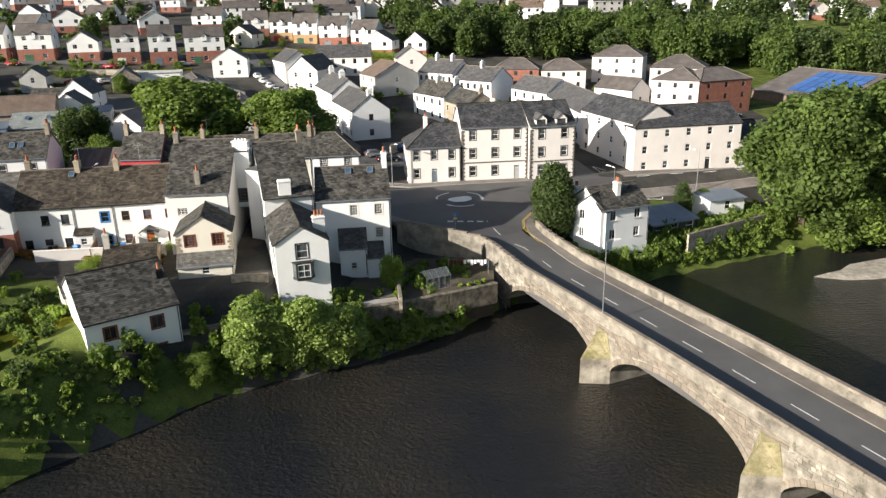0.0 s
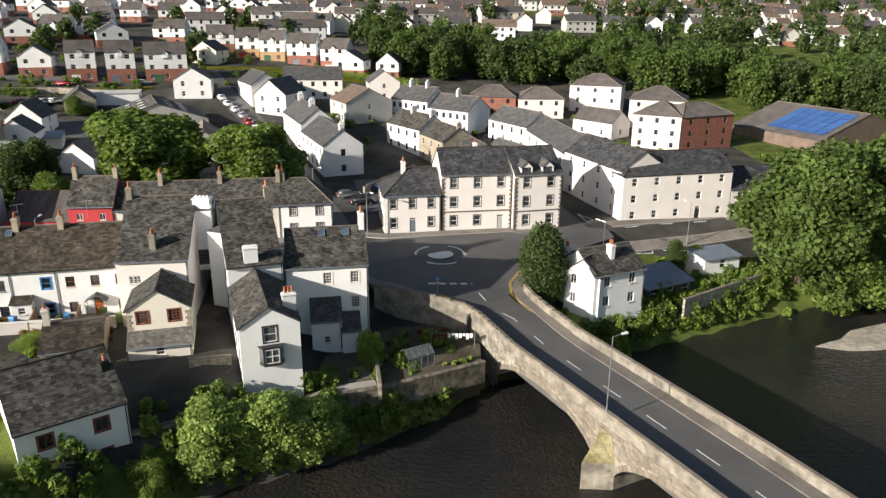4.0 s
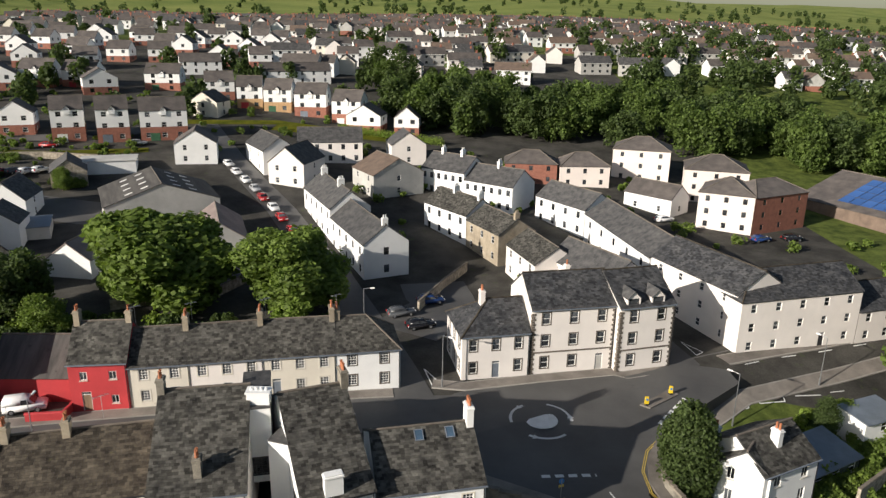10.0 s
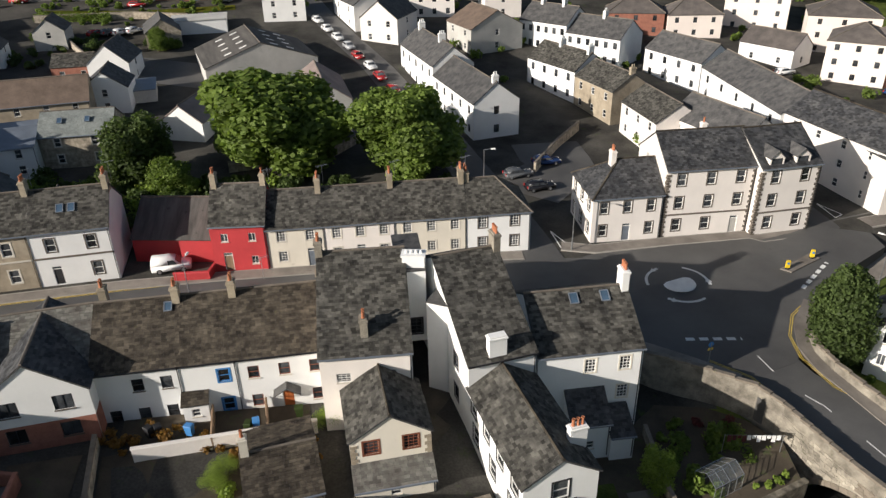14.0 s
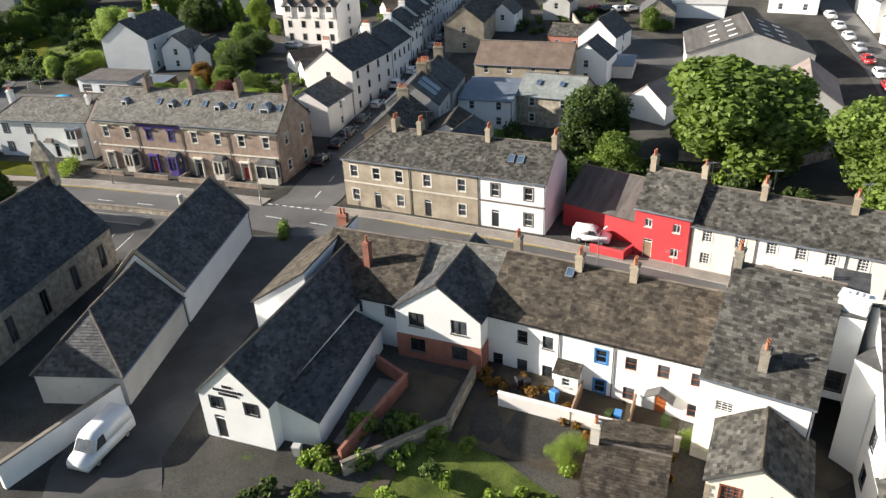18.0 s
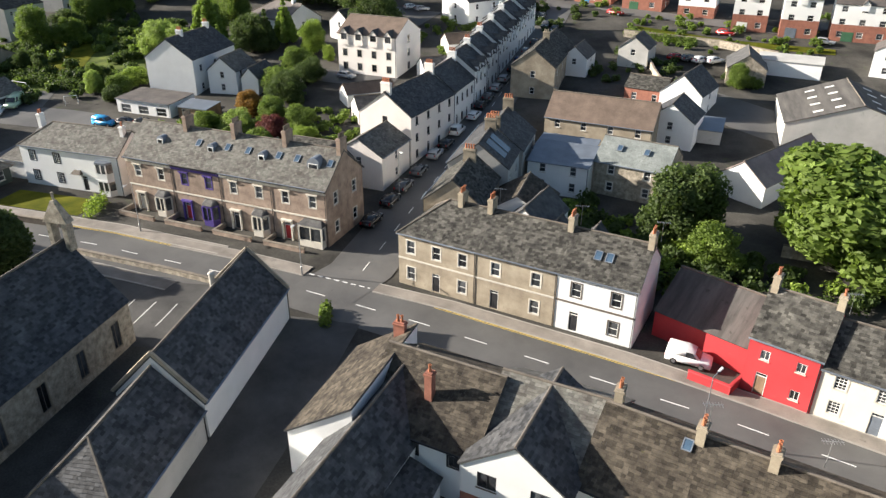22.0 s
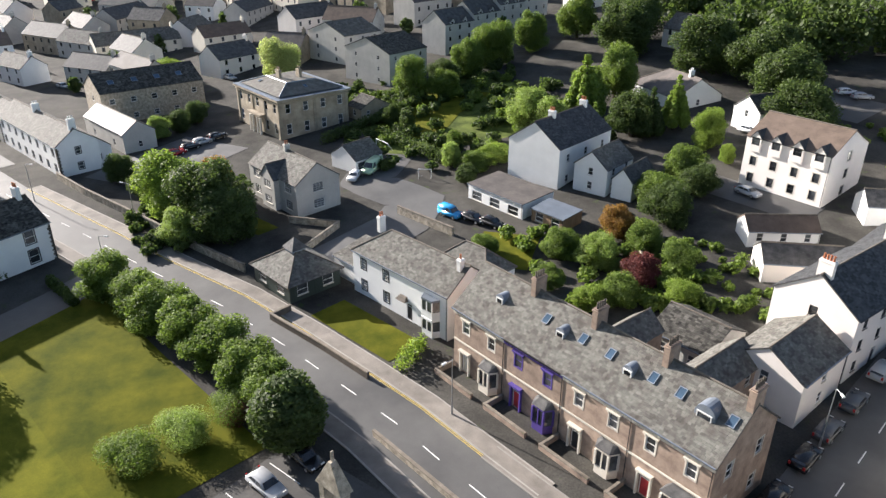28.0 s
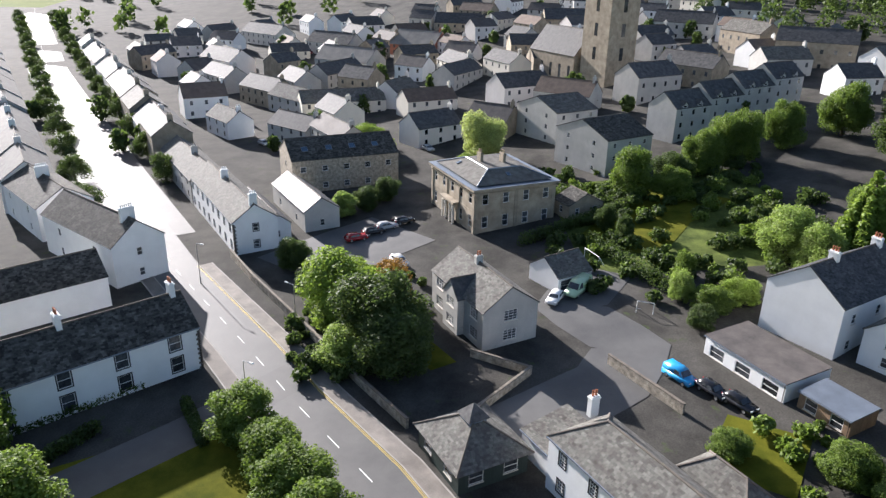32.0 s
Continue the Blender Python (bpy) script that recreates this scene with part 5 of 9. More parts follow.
# ---- houses by the junction ----
A1 = house((-9.4, 128.1), (1.6, 130.2), 9.5, 9.0, 12.3, "cream three-storey town house with dark stone quoins", wall=IVORY, roofm=DARKSL, ridgem=MOSSY, rows=3, cols=3, left=0, right=0, quoins=DARKSTONE, frame=FRAMEW, sur=DARKSTONE, doors=(2,), doorm=GREYW, string=(DARKSTONE, 3.1, 8.9), chim=((0.55, 0.55, 1, 1.0),), h=1.55, w=1.05, group="cream junction houses")
A2 = house((1.9, 129.1), (9.5, 131.2), 10.8, 9.0, 12.3, "cream three-storey house bay with dormers and dark quoins", wall=IVORY, roofm=DARKSL, ridgem=MOSSY, rows=3, cols=2, left=0, right=2, quoins=DARKSTONE, frame=FRAMEW, sur=DARKSTONE, string=(DARKSTONE, 3.1), h=1.55, w=1.05, group="cream junction houses")
for x in (1.9, 5.4):
    dormer(A2, x, 0.3, 8.4, 1.9, 1.7, 3.5, IVORY, SLATE, 0.9, FRAMED)
A3 = house((-18.2, 126.2), (-9.6, 127.9), 8.6, 6.0, 9.2, "cream two-storey corner house with a hipped slate roof", roof="hipl", wall=IVORY, roofm=DARKSL, ridgem=MOSSY, rows=2, cols=3, left=3, doors=(1,), doorm=LEAD, frame=FRAMEW, sur=DARKSTONE, chim=((0.4, 0.5, 2, 1.2),), w=0.95, h=1.5, group="cream junction houses")
B1 = house((20.0, 135.3), (39.5, 140.6), 9.5, 8.3, 11.2, "long cream three-storey building with small sash windows", roof="hipl", wall=IVORY, roofm=DARKSL, ridgem=MOSSY, rows=3, cols=5, left=1, doors=(3,), frame=FRAMEW, sur=GREYW, w=0.9, h=1.3, name="apartment_building", category="apartment building")
B2 = house((13.0, 154.0), (19.8, 136.6), 9.0, 8.2, 11.1, "cream three-storey wing with a slate roof", wall=IVORY, roofm=DARKSL, ridgem=MOSSY, rows=3, cols=4, frame=FRAMEW, sur=GREYW, w=0.9, h=1.2, name="apartment_building", category="apartment building", left=0, right=0, back=0)
B3 = house((39.7, 140.7), (54, 145.4), 8.5, 5.4, 8.3, "low cream two-storey range beside the apartment block", wall=IVORY, roofm=DARKSL, ridgem=MOSSY, rows=2, cols=4, frame=FRAMEW, sur=GREYW)

# cream and red terrace along the main road
house((-62.1, 117.2), (-55.9, 117.9), 7.6, 5.9, 9.4, "bright red two-storey cottage with a slate roof", wall=REDW, roofm=SLATES, cols=2, doors=(0,), doorm=WOOD, frame=FRAMEW, style="case", chim=((0.06, 0.5, 2, 1.4), (0.95, 0.5, 1, 1.2)), chm=STONE, w=0.8, h=1.0, group="terrace cottages", left=0, right=0, pots=1)
for p0, p1, wl, cl, lb, drs, ch in (((-55.9, 118.0), (-49.4, 119.2), CREAM, 2, "cream rendered terrace cottage with a grey roof", (1,), ((0.92, 0.5, 3, 1.3),)),
                                   ((-49.4, 119.2), (-41.4, 120.8), IVORY, 3, "pale ivory terrace cottage with boarded windows", (1,), ((0.97, 0.5, 3, 1.3),)),
                                   ((-41.4, 120.8), (-33.2, 122.3), CREAM, 3, "pale cream terrace cottage with sash windows", (0,), ((0.97, 0.5, 3, 1.3),))):
    house(p0, p1, 7.4, 5.2, 8.4, lb, wall=wl, roofm=SLATES, cols=cl, doors=drs, doorm=LEAD, frame=FRAMEW, style="grid", sur=STUCCO, chim=ch, chm=STONE, w=0.98, h=1.3, group="terrace cottages", left=0, right=0)
house((-33.2, 122.3), (-25.7, 123.8), 7.4, 5.3, 8.4, "white end terrace house with a hipped roof", roof="hipr", wall=WHITE, roofm=SLATES, cols=2, frame=FRAMEW, style="grid", sur=DARKSTONE, chim=((0.06, 0.55, 4, 1.3),), chm=STONE, w=1.0, h=1.35, group="terrace cottages", left=0)
house((-72.6, 119.2), (-62.2, 119.4), 9.5, 3.2, 6.4, "low red lock-up with a dark roof", wall=REDW, roofm=DARKCORR, rows=1, cols=0, left=0, right=0, back=0, name="garage", category="garage", gutters=False)

# stone and white terrace
E_ARGS = dict(roofm=SLATES, frame=FRAMEW, w=1.05, h=1.6, group="stone terrace", rows=2, cols=3, back=2, chm=STONE, potm=POT)
house((-99.4, 107.5), (-89.8, 110.3), 8.8, 6.7, 10.0, "buff sandstone terrace house with a hipped slate roof", roof="hipl", wall=STONE, sur=STUCCO, doors=(1,), doorm=FRAMED, string=(STUCCO, 3.5, 6.5), chim=((0.6, 0.5, 3), (0.97, 0.5, 3)), left=2, right=0, **E_ARGS)
house((-89.8, 110.3), (-80.8, 113.0), 8.8, 6.7, 10.0, "buff sandstone terrace house with a dark navy door", wall=STONE, sur=STUCCO, doors=(0,), doorm=FRAMED, string=(STUCCO, 3.5, 6.5), chim=((0.97, 0.5, 3),), left=0, right=0, **{**E_ARGS, "cols": 2})
EW = house((-80.8, 113.0), (-72.7, 115.4), 8.8, 6.7, 10.0, "white painted terrace house with black window surrounds", wall=WHITE, sur=DARKSTONE, doors=(0,), doorm=FRAMED, string=(DARKSTONE, 3.5, 6.5), chim=((0.97, 0.5, 3),), left=0, right=0, **{**E_ARGS, "cols": 2})
for x in (3.4, 4.6):
    skylight(EW, x, 2.2, 6.7 + 2.2 * 0.75 + 0.05, 36.9)

# brown terrace with bays and dormers
FP0, FP1 = Vector((-142.4, 94.5)), Vector((-112.5, 107.0))
for i in range(4):
    a, b = FP0 + (FP1 - FP0) * i / 4, FP0 + (FP1 - FP0) * (i + 1) / 4
    trim = PURPLE if i == 1 else STUCCO
    T = house(tuple(a), tuple(b), 9.6, 8.0, 11.8, "brown sandstone terrace house with purple painted trim" if i == 1 else "brown sandstone terrace house with pale bay window", wall=BROWN, roofm=WARM, rows=2, cols=[2, 2], w=1.0, h=1.65,
              sill0=1.2, frame=trim if i == 1 else FRAMEW, sur=trim, doors=(0,), doorm=(STUCCO, REDW, FRAMED, REDW)[i], chim=((0.98, 0.5, 4, 1.6),), chm=BROWN, group="brown terrace", left=0, right=2 if i == 3 else 0, ov=0.35, skip=(("front", 0, 1),), potm=DARKSTONE)
    L = (b - a).length
    bm = bmesh.new()
    for k in range(18):
        box(bm, L * k / 18 + 0.1, L * k / 18 + 0.3, -0.3, 0.0, 7.45, 7.8)
    box(bm, 0, L, -0.12, 0, 7.2, 7.45)
    part("bracket_cornice", bm, trim, T)
    for u in spread(2, L, 1.0):
        bm = bmesh.new()
        box(bm, u - 0.3, u + 1.3, -0.26, 0.0, 6.93, 7.08)
        box(bm, u - 0.2, u - 0.02, -0.16, 0.0, 6.7, 6.93)
        box(bm, u + 1.02, u + 1.2, -0.16, 0.0, 6.7, 6.93)
        part("window_hood", bm, trim, T)
    u = spread(2, L, 1.0)[0]
    bm = bmesh.new()
    box(bm, u - 0.35, u + 1.35, -0.45, 0.0, 2.75, 2.95)
    box(bm, u - 0.3, u - 0.12, -0.3, 0.0, 0.0, 2.75)
    box(bm, u + 1.12, u + 1.3, -0.3, 0.0, 0.0, 2.75)
    part("door_surround", bm, trim, T)
    bm = bmesh.new()
    box(bm, 0, L, -0.08, 0.0, 3.75, 3.95)
    part("string_course", bm, STUCCO, T)
    bx = L - 2.1
    bm = bmesh.new()
    q = [(bx - 1.25, 0.02), (bx - 0.75, -0.95), (bx + 0.75, -0.95), (bx + 1.25, 0.02)] if i < 3 else [(bx - 1.7, 0.02), (bx - 1.7, -0.95), (bx + 1.7, -0.95), (bx + 1.7, 0.02)]
    prism(bm, [(x, y, 0) for x, y in q], [(x, y, 0.95) for x, y in q])
    prism(bm, [(x, y, 2.75) for x, y in q], [(x, y, 3.05) for x, y in q])
    for x, y in q:
        box(bm, x - 0.11, x + 0.11, y - 0.11 if y < 0 else -0.1, y + 0.11 if y < 0 else 0.0, 0.95, 2.75)
    box(bm, bx - 0.07, bx + 0.07, -0.99, -0.9, 0.95, 2.75)
    bay = part("bay_window", bm, trim, T)
    bm = bmesh.new()
    q2 = [(bx + (x - bx) * 0.93, y * 0.93) for x, y in q]
    prism(bm, [(x, y, 0.94) for x, y in q2], [(x, y, 2.76) for x, y in q2])
    part("pane", bm, GLASS, bay)
    bm = bmesh.new()
    q3 = [(bx + (x - bx) * 1.1, y * 1.12) for x, y in q]
    prism(bm, [(x, y, 3.05) for x, y in q3], [(bx + (x - bx) * 0.7, min(0.0, y * 0.25), 3.6) for x, y in q3])
    part("bay_roof", bm, SLATE, bay)
    # arched lead dormer
    dx = L * (0.6, 0.66, 0.67, 0.64)[i]
    bm = bmesh.new()
    r = 0.62 if i < 3 else 0.95
    arc = [(r * math.cos(math.pi * k / 10), r * math.sin(math.pi * k / 10)) for k in range(11)]
    ringp = [(dx + r, -0.3)] + [(dx + x, 0.8 + z) for x, z in arc] + [(dx - r, -0.3)]
    prism(bm, [(x, 2.2, 9.3 + z) for x, z in ringp], [(x, 4.6, 9.3 + z) for x, z in ringp])
    dm = part("dormer", bm, LEAD, T, "arched lead dormer")
    bm = bmesh.new()
    w2 = r * 1.5
    for aa in ((-w2 / 2, w2 / 2, 0.0, 0.1), (-w2 / 2, w2 / 2, 0.95, 1.05), (-w2 / 2, -w2 / 2 + 0.1, 0.1, 0.95), (w2 / 2 - 0.1, w2 / 2, 0.1, 0.95)):
        box(bm, dx + aa[0], dx + aa[1], 2.1, 2.2, 9.25 + aa[2], 9.25 + aa[3])
    part("dormer_window", bm, FRAMEW, dm)
    bm = bmesh.new()
    box(bm, dx - w2 / 2 + 0.1, dx + w2 / 2 - 0.1, 2.14, 2.19, 9.35, 10.2)
    part("dormer_pane", bm, GLASS, dm)
    for x in ((), (0.36, 0.95), (0.36, 0.95), (0.3, 0.9))[i]:
        skylight(T, L * x, 2.9, 8 + 2.9 * 0.79 + 0.05, 38)

WC = house((-163.2, 86.8), (-147.2, 95.2), 7.6, 6.3, 9.1, "white cottage with a stone slate roof and small bay", roof="hipl", wall=WHITE, roofm=WARM, cols=4, doors=(2,), skip=(("front", 0, 3), ("front", 1, 3), ("front", 1, 2)), doorm=FRAMED, frame=FRAMEW, style="grid", sur=FRAMED, chim=((0.04, 0.6, 2, 1.4), (0.95, 0.4, 1, 1.4)), w=1.05, h=1.45)
for zb in (0.3, 3.0):
    bm = bmesh.new()
    q = [(14.0, 0.02), (14.5, -0.9), (16.3, -0.9), (16.8, 0.02)]
    prism(bm, [(x, y, zb - 0.4) for x, y in q], [(x, y, zb + 0.6) for x, y in q])
    bay = part("bay_base", bm, WHITE, WC)
    bm = bmesh.new()
    prism(bm, [(15.4 + (x - 15.4) * 0.97, y * 0.97, zb + 0.6) for x, y in q], [(15.4 + (x - 15.4) * 0.97, y * 0.97, zb + 2.0) for x, y in q])
    part("bay_glazing", bm, GLASS, bay)
    for x, y in q[1:3] + [(15.4, -0.9)]:
        bm = bmesh.new()
        box(bm, x - 0.08, x + 0.08, y - 0.06, y + 0.06, zb + 0.6, zb + 2.0)
        part("mullion", bm, FRAMEW, bay)
    bm = bmesh.new()
    prism(bm, [(x, y * 1.1, zb + 2.0) for x, y in q], [(x, y * 1.1, zb + 2.3) for x, y in q])
    part("bay_cornice", bm, WHITE if zb < 1 else LEAD, bay)
house((-159.2, 97.4), (-151.2, 101.5), 5.5, 5.4, 7.8, "rear range of the white cottage with a hipped roof", roof="hip", wall=WHITE, roofm=WARM, rows=2, cols=0, left=0, right=0, back=1, name="rear_range", category="house", gutters=False)
bm = bmesh.new()
prism(bm, [(9.3, -0.7, 2.75), (11.1, -0.7, 2.75), (11.1, 0, 2.75), (9.3, 0, 2.75)], [(9.6, -0.3, 3.2), (10.8, -0.3, 3.2), (10.8, 0, 3.3), (9.6, 0, 3.3)])
part("door_canopy", bm, DARKSTONE, WC)
house((-168.8, 85.0), (-163.4, 87.8), 6.0, 3.0, 4.2, "low white link building with a slate roof", roof="lean", wall=WHITE, roofm=WARM, rows=1, cols=0, left=0, right=0, back=0, name="link_building", category="outbuilding")
PV = house((-170.0, 73.9), (-161.9, 77.9), 8.2, 2.9, 5.6, "dark green pavilion with a pyramid slate roof", roof="hip", wall=DARKW, roofm=WARM, rows=1, cols=2, left=2, right=2, w=1.7, h=1.5, sill0=0.8, name="pavilion", category="pavilion", ov=0.45, gutters=False)
bm = bmesh.new()
box(bm, 3.6, 5.6, 3.1, 5.1, 5.0, 5.6)
lan = part("lantern_base", bm, LEAD, PV)
bm = bmesh.new()
prism(bm, [(3.3, 2.8, 5.6), (5.9, 2.8, 5.6), (5.9, 5.4, 5.6), (3.3, 5.4, 5.6)], [(4.55, 4.05, 7.0), (4.65, 4.05, 7.0), (4.65, 4.15, 7.0), (4.55, 4.15, 7.0)])
part("lantern_roof", bm, SLATE, PV)

# ---- riverside cluster ----
KF = house((-74.5, 69.9), (-68.6, 72.2), 23.0, 4.6, 7.7, "white gabled former workshop with a dark slate roof", roof="front", wall=WHITE, roofm=DARKSL, rows=2, cols=[2, 2], left=0, right=0, w=1.1, h=1.0, frame=FRAMED, style="case", sur=FRAMED, doors=(0,), skip=(("front", 0, 1),), name="gabled_hall", category="hall")
house((-66.1, 74.7), (-71.7, 87.0), 3.6, 2.7, 4.3, "low white lean-to with a dark slate roof", roof="lean", wall=WHITE, roofm=DARKSL, rows=1, cols=0, left=0, right=0, back=0, name="lean_to", category="outbuilding", gutters=False)
KG = house((-69.8, 87.2), (-62.1, 89.8), 10.0, 5.4, 8.4, "white and red brick house with a gabled slate roof", roof="front", wall=WHITE, roofm=DARKSL, rows=2, cols=2, w=1.5, h=1.4, frame=FRAMED, style="case", base=2.6, basem=BRICK, left=0, right=0)
house((-87.4, 92.0), (-82.4, 80.8), 5.8, 4.4, 8.2, "side range with a brown stone slate roof", roof="lean", wall=WHITE, roofm=MOSSY, rows=2, cols=[2, 3], left=0, right=0, back=0, frame=FRAMED, style="case", z=0, w=0.8, h=0.9, chim=((0.08, 0.8, 2, 1.3),), chm=BRICK)
house((-79.4, 85.2), (-69.6, 88.4), 11.2, 5.0, 8.6, "white range with a mossy slate roof", wall=WHITE, roofm=MOSSY, rows=2, cols=[0, 3], left=0, right=0, frame=FRAMED, sur=FRAMED, style="case", z=0, w=0.8, h=0.9, chim=((0.5, 0.25, 1, 2.4),), chm=BRICK)
house((-70.4, 89.4), (-61.6, 92.4), 10.6, 5.2, 8.6, "rear range with a brown stone slate roof", wall=WHITE, roofm=WARM, rows=2, cols=0, left=0, right=0, z=0, chim=((0.97, 0.5, 2, 1.5),), chm=STONE)
wt0, wt1 = Vector((-62.9, 91.5)), Vector((-44.0, 96.0))
for i, (u0, u1, lb, fm, dr) in enumerate(((0, 0.36, "white rendered terrace house with a mossy roof", FRAMED, ()), (0.36, 0.6, "white terrace cottage with bright blue windows", FRAMEB, ()), (0.6, 1.0, "white terrace cottage with an orange timber door", FRAMEBR, (1,)))):
    T = house(tuple(wt0 + (wt1 - wt0) * u0), tuple(wt0 + (wt1 - wt0) * u1), 10.6, 6.1, 9.7, lb, wall=WHITE, roofm=MOSSY, cols=3 if i != 1 else 2, frame=fm, sur=fm if i == 1 else None, doors=dr, doorm=ORANGE if i == 2 else FRAMED, chim=((0.97, 0.48, 2, 1.3),), chm=STONE, w=0.95, h=1.25, left=0, right=0, skip=(("front", 1, 0),) if i == 0 else (("front", 0, 0), ("front", 1, 0)) if i == 1 else (), z=-0.9, group="white riverside terrace", sill0=0.8)
    if i == 0:
        skylight(T, (u1 - u0) * 17, 4.4, 6.1 + 4.4 * 0.679 + 0.05, 34.2, w=0.7, h=0.9)
house((-43.9, 92.4), (-36.5, 93.7), 17.2, 7.1, 12.1, "tall grey-white house with a large mossy slate roof", wall=IVORY, roofm=SLATES, cols=[0, 2], rows=2, frame=FRAMEW, style="grid", chim=((0.5, 0.1, 2, 1.5), (0.02, 0.5, 2, 1.2)), chm=BRIDGE_STONE, left=0, right=0, z=-0.3, w=1.2, h=0.9)
CB = house((-38.3, 100.0), (-35.9, 100.5), 7.0, 7.4, 7.6, "narrow white link block over an alley arch", roof="flat", wall=WHITE, roofm=SLATE, rows=1, cols=1, w=1.5, h=1.6, frame=FRAMED, sur=FRAMED, style="grid", left=0, right=0, back=0, z=3.1, ov=0.05, gutters=False, name="link_block", sill0=0.8, hole=0.0)
bm = bmesh.new()
box(bm, 0.02, 2.43, 0.02, 6.98, -0.05, 0.12)
part("arch_soffit", bm, GREYW, CB)
house((-35.7, 98.3), (-33.9, 97.7), 5.0, 9.6, 9.8, "narrow white stair block beside the alley", roof="flat", wall=WHITE, roofm=SLATE, rows=3, cols=0, left=0, right=0, back=0, z=-1.0, ov=0.02, gutters=False, name="stair_block", category="house")
bm = bmesh.new()
box(bm, -37.95, -36.0, 100.7, 101.8, 10.5, 11.55)
box(bm, -38.05, -35.9, 100.6, 101.9, 11.55, 11.7)
for k in range(4):
    tube(bm, [(0.14, 11.7), (0.12, 12.0)], 8, -37.6 + 0.43 * k, 101.25)
tagged(part("chimney_stack", bm, WHITE), "wide white rendered chimney stack", "chimney")
T2 = house((-31.9, 92.8), (-26.4, 95.0), 18.6, 6.7, 11.8, "white house with a broad mossy slate roof", wall=WHITE, roofm=SLATES, cols=[0, 1], rows=2, frame=FRAMED, sur=FRAMED, chim=((0.98, 0.5, 3, 1.4),), chm=BRIDGE_STONE, left=3, right=0, z=-0.5, w=1.0, h=1.4)
chimney_part(T2, 2.6, 0.5, 6.0, 8.7, WHITE, 0, True, w=1.5, d=0.75)
RH = house((-26.2, 95.4), (-17.2, 97.3), 10.6, 9.2, 12.2, "white house with a grey slate roof beside the junction", wall=WHITE, roofm=SLATES, cols=[0, 3, 3], rows=3, frame=FRAMEW, style="grid", sur=CREAM, chim=((0.97, 0.5, 3, 1.7),), chm=WHITE, left=0, right=0, z=-4.0, skip=(("front", 1, 0), ("front", 1, 1), ("front", 2, 0)))
for x in (2.6, 5.4):
    skylight(RH, x + 1.6, 4.4, 9.2 + 4.4 * 0.566 + 0.05, 29.5)
house((-23.2, 93.4), (-19.9, 94.1), 2.8, 3.6, 5.6, "small white rear extension with a slate lean-to roof", roof="lean", wall=WHITE, roofm=DARKSL, rows=1, cols=1, left=0, right=0, z=-4.0, name="extension", category="outbuilding", w=0.7, h=0.8)
house((-19.8, 93.7), (-17.8, 94.1), 2.8, 2.4, 3.6, "tiny white outhouse with a slate roof", roof="lean", wall=WHITE, roofm=DARKSL, rows=1, cols=0, left=0, right=0, z=-4.0, name="outhouse", category="outbuilding")
RV = house((-27.8, 82.3), (-22.4, 84.4), 11.4, 7.5, 9.3, "white gabled riverside house with a mossy slate roof", roof="front", wall=WHITE, roofm=SLATES, rows=3, cols=[0, 1, 1], left=[0, 3, 4], right=0, w=1.25, h=1.6, frame=FRAMEW, sur=FRAMED, z=-3.6, hole=4.0, chim=((0.9, 0.22, 3, 1.7),), chm=WHITE, ridgem=MOSSY)
bm = bmesh.new()
q = [(1.7, 0.0), (2.1, -0.7), (3.7, -0.7), (4.1, 0.0)]
prism(bm, [(x, y, 3.3) for x, y in q], [(x, y, 3.6) for x, y in q])
prism(bm, [(x, y, 5.1) for x, y in q], [(x + (0.1 if x > 2.9 else -0.1), min(0, y * 1.15), 5.3) for x, y in q])
for x, y in q[1:3]:
    box(bm, x - 0.08, x + 0.08, y - 0.08, y + 0.08, 3.6, 5.1)
bay = part("bay_window", bm, FRAMED, RV)
bm = bmesh.new()
prism(bm, [(2.9 + (x - 2.9) * 0.95, y * 0.95, 3.6) for x, y in q], [(2.9 + (x - 2.9) * 0.95, y * 0.95, 5.1) for x, y in q])
part("pane", bm, GLASS, bay)
bm = bmesh.new()
for x0, x1 in ((2.2, 2.28), (3.52, 3.6), (2.86, 2.94)):
    box(bm, x0, x1, -0.73, -0.66, 3.6, 5.1)
for z0 in (3.6, 4.3, 5.02):
    box(bm, 2.2, 3.6, -0.725, -0.665, z0, z0 + 0.08)
part("glazing_bars", bm, FRAMEW, bay, "white sash bars")
SQ = house((-40.5, 86.4), (-34.6, 88.1), 6.2, 4.9, 6.9, "cream cottage with stone quoins and brown windows", roof="front", wall=CREAM, roofm=SLATES, rows=2, cols=[0, 2], left=0, right=0, frame=FRAMEBR, style="grid", sur=FRAMEBR, w=1.15, h=1.25, z=-1.2, quoins=STONE, ridgem=MOSSY)
house((-40.06, 84.86), (-34.16, 86.56), 1.58, 1.7, 2.8, "stone slate lean-to below the cottage windows", roof="lean", wall=CREAM, roofm=WARM, rows=1, cols=1, left=0, right=0, z=-1.4, name="lean_to", category="outbuilding", w=0.8, h=0.8)
BT = house((-42.3, 69.0), (-35.6, 74.5), 11.6, 6.1, 9.2, "white riverside cottage with brown windows", wall=WHITE, roofm=SLATES, rows=2, cols=2, frame=FRAMEBR, sur=FRAMEBR, style="case", w=1.1, h=1.25, z=-5.6, left=0, right=0, chim=((0.93, 0.3, 1, 0.8),), chm=BLACK, hole=3.5, ridgem=MOSSY)
house((-48.0, 75.6), (-45.4, 77.7), 3.6, 2.6, 3.8, "cream garden porch with an open front", roof="lean", wall=CREAM, roofm=SLATES, rows=1, cols=1, left=0, right=0, z=-2.1, name="porch", category="outbuilding", w=1.5, h=1.2, frame=FRAMEBR)
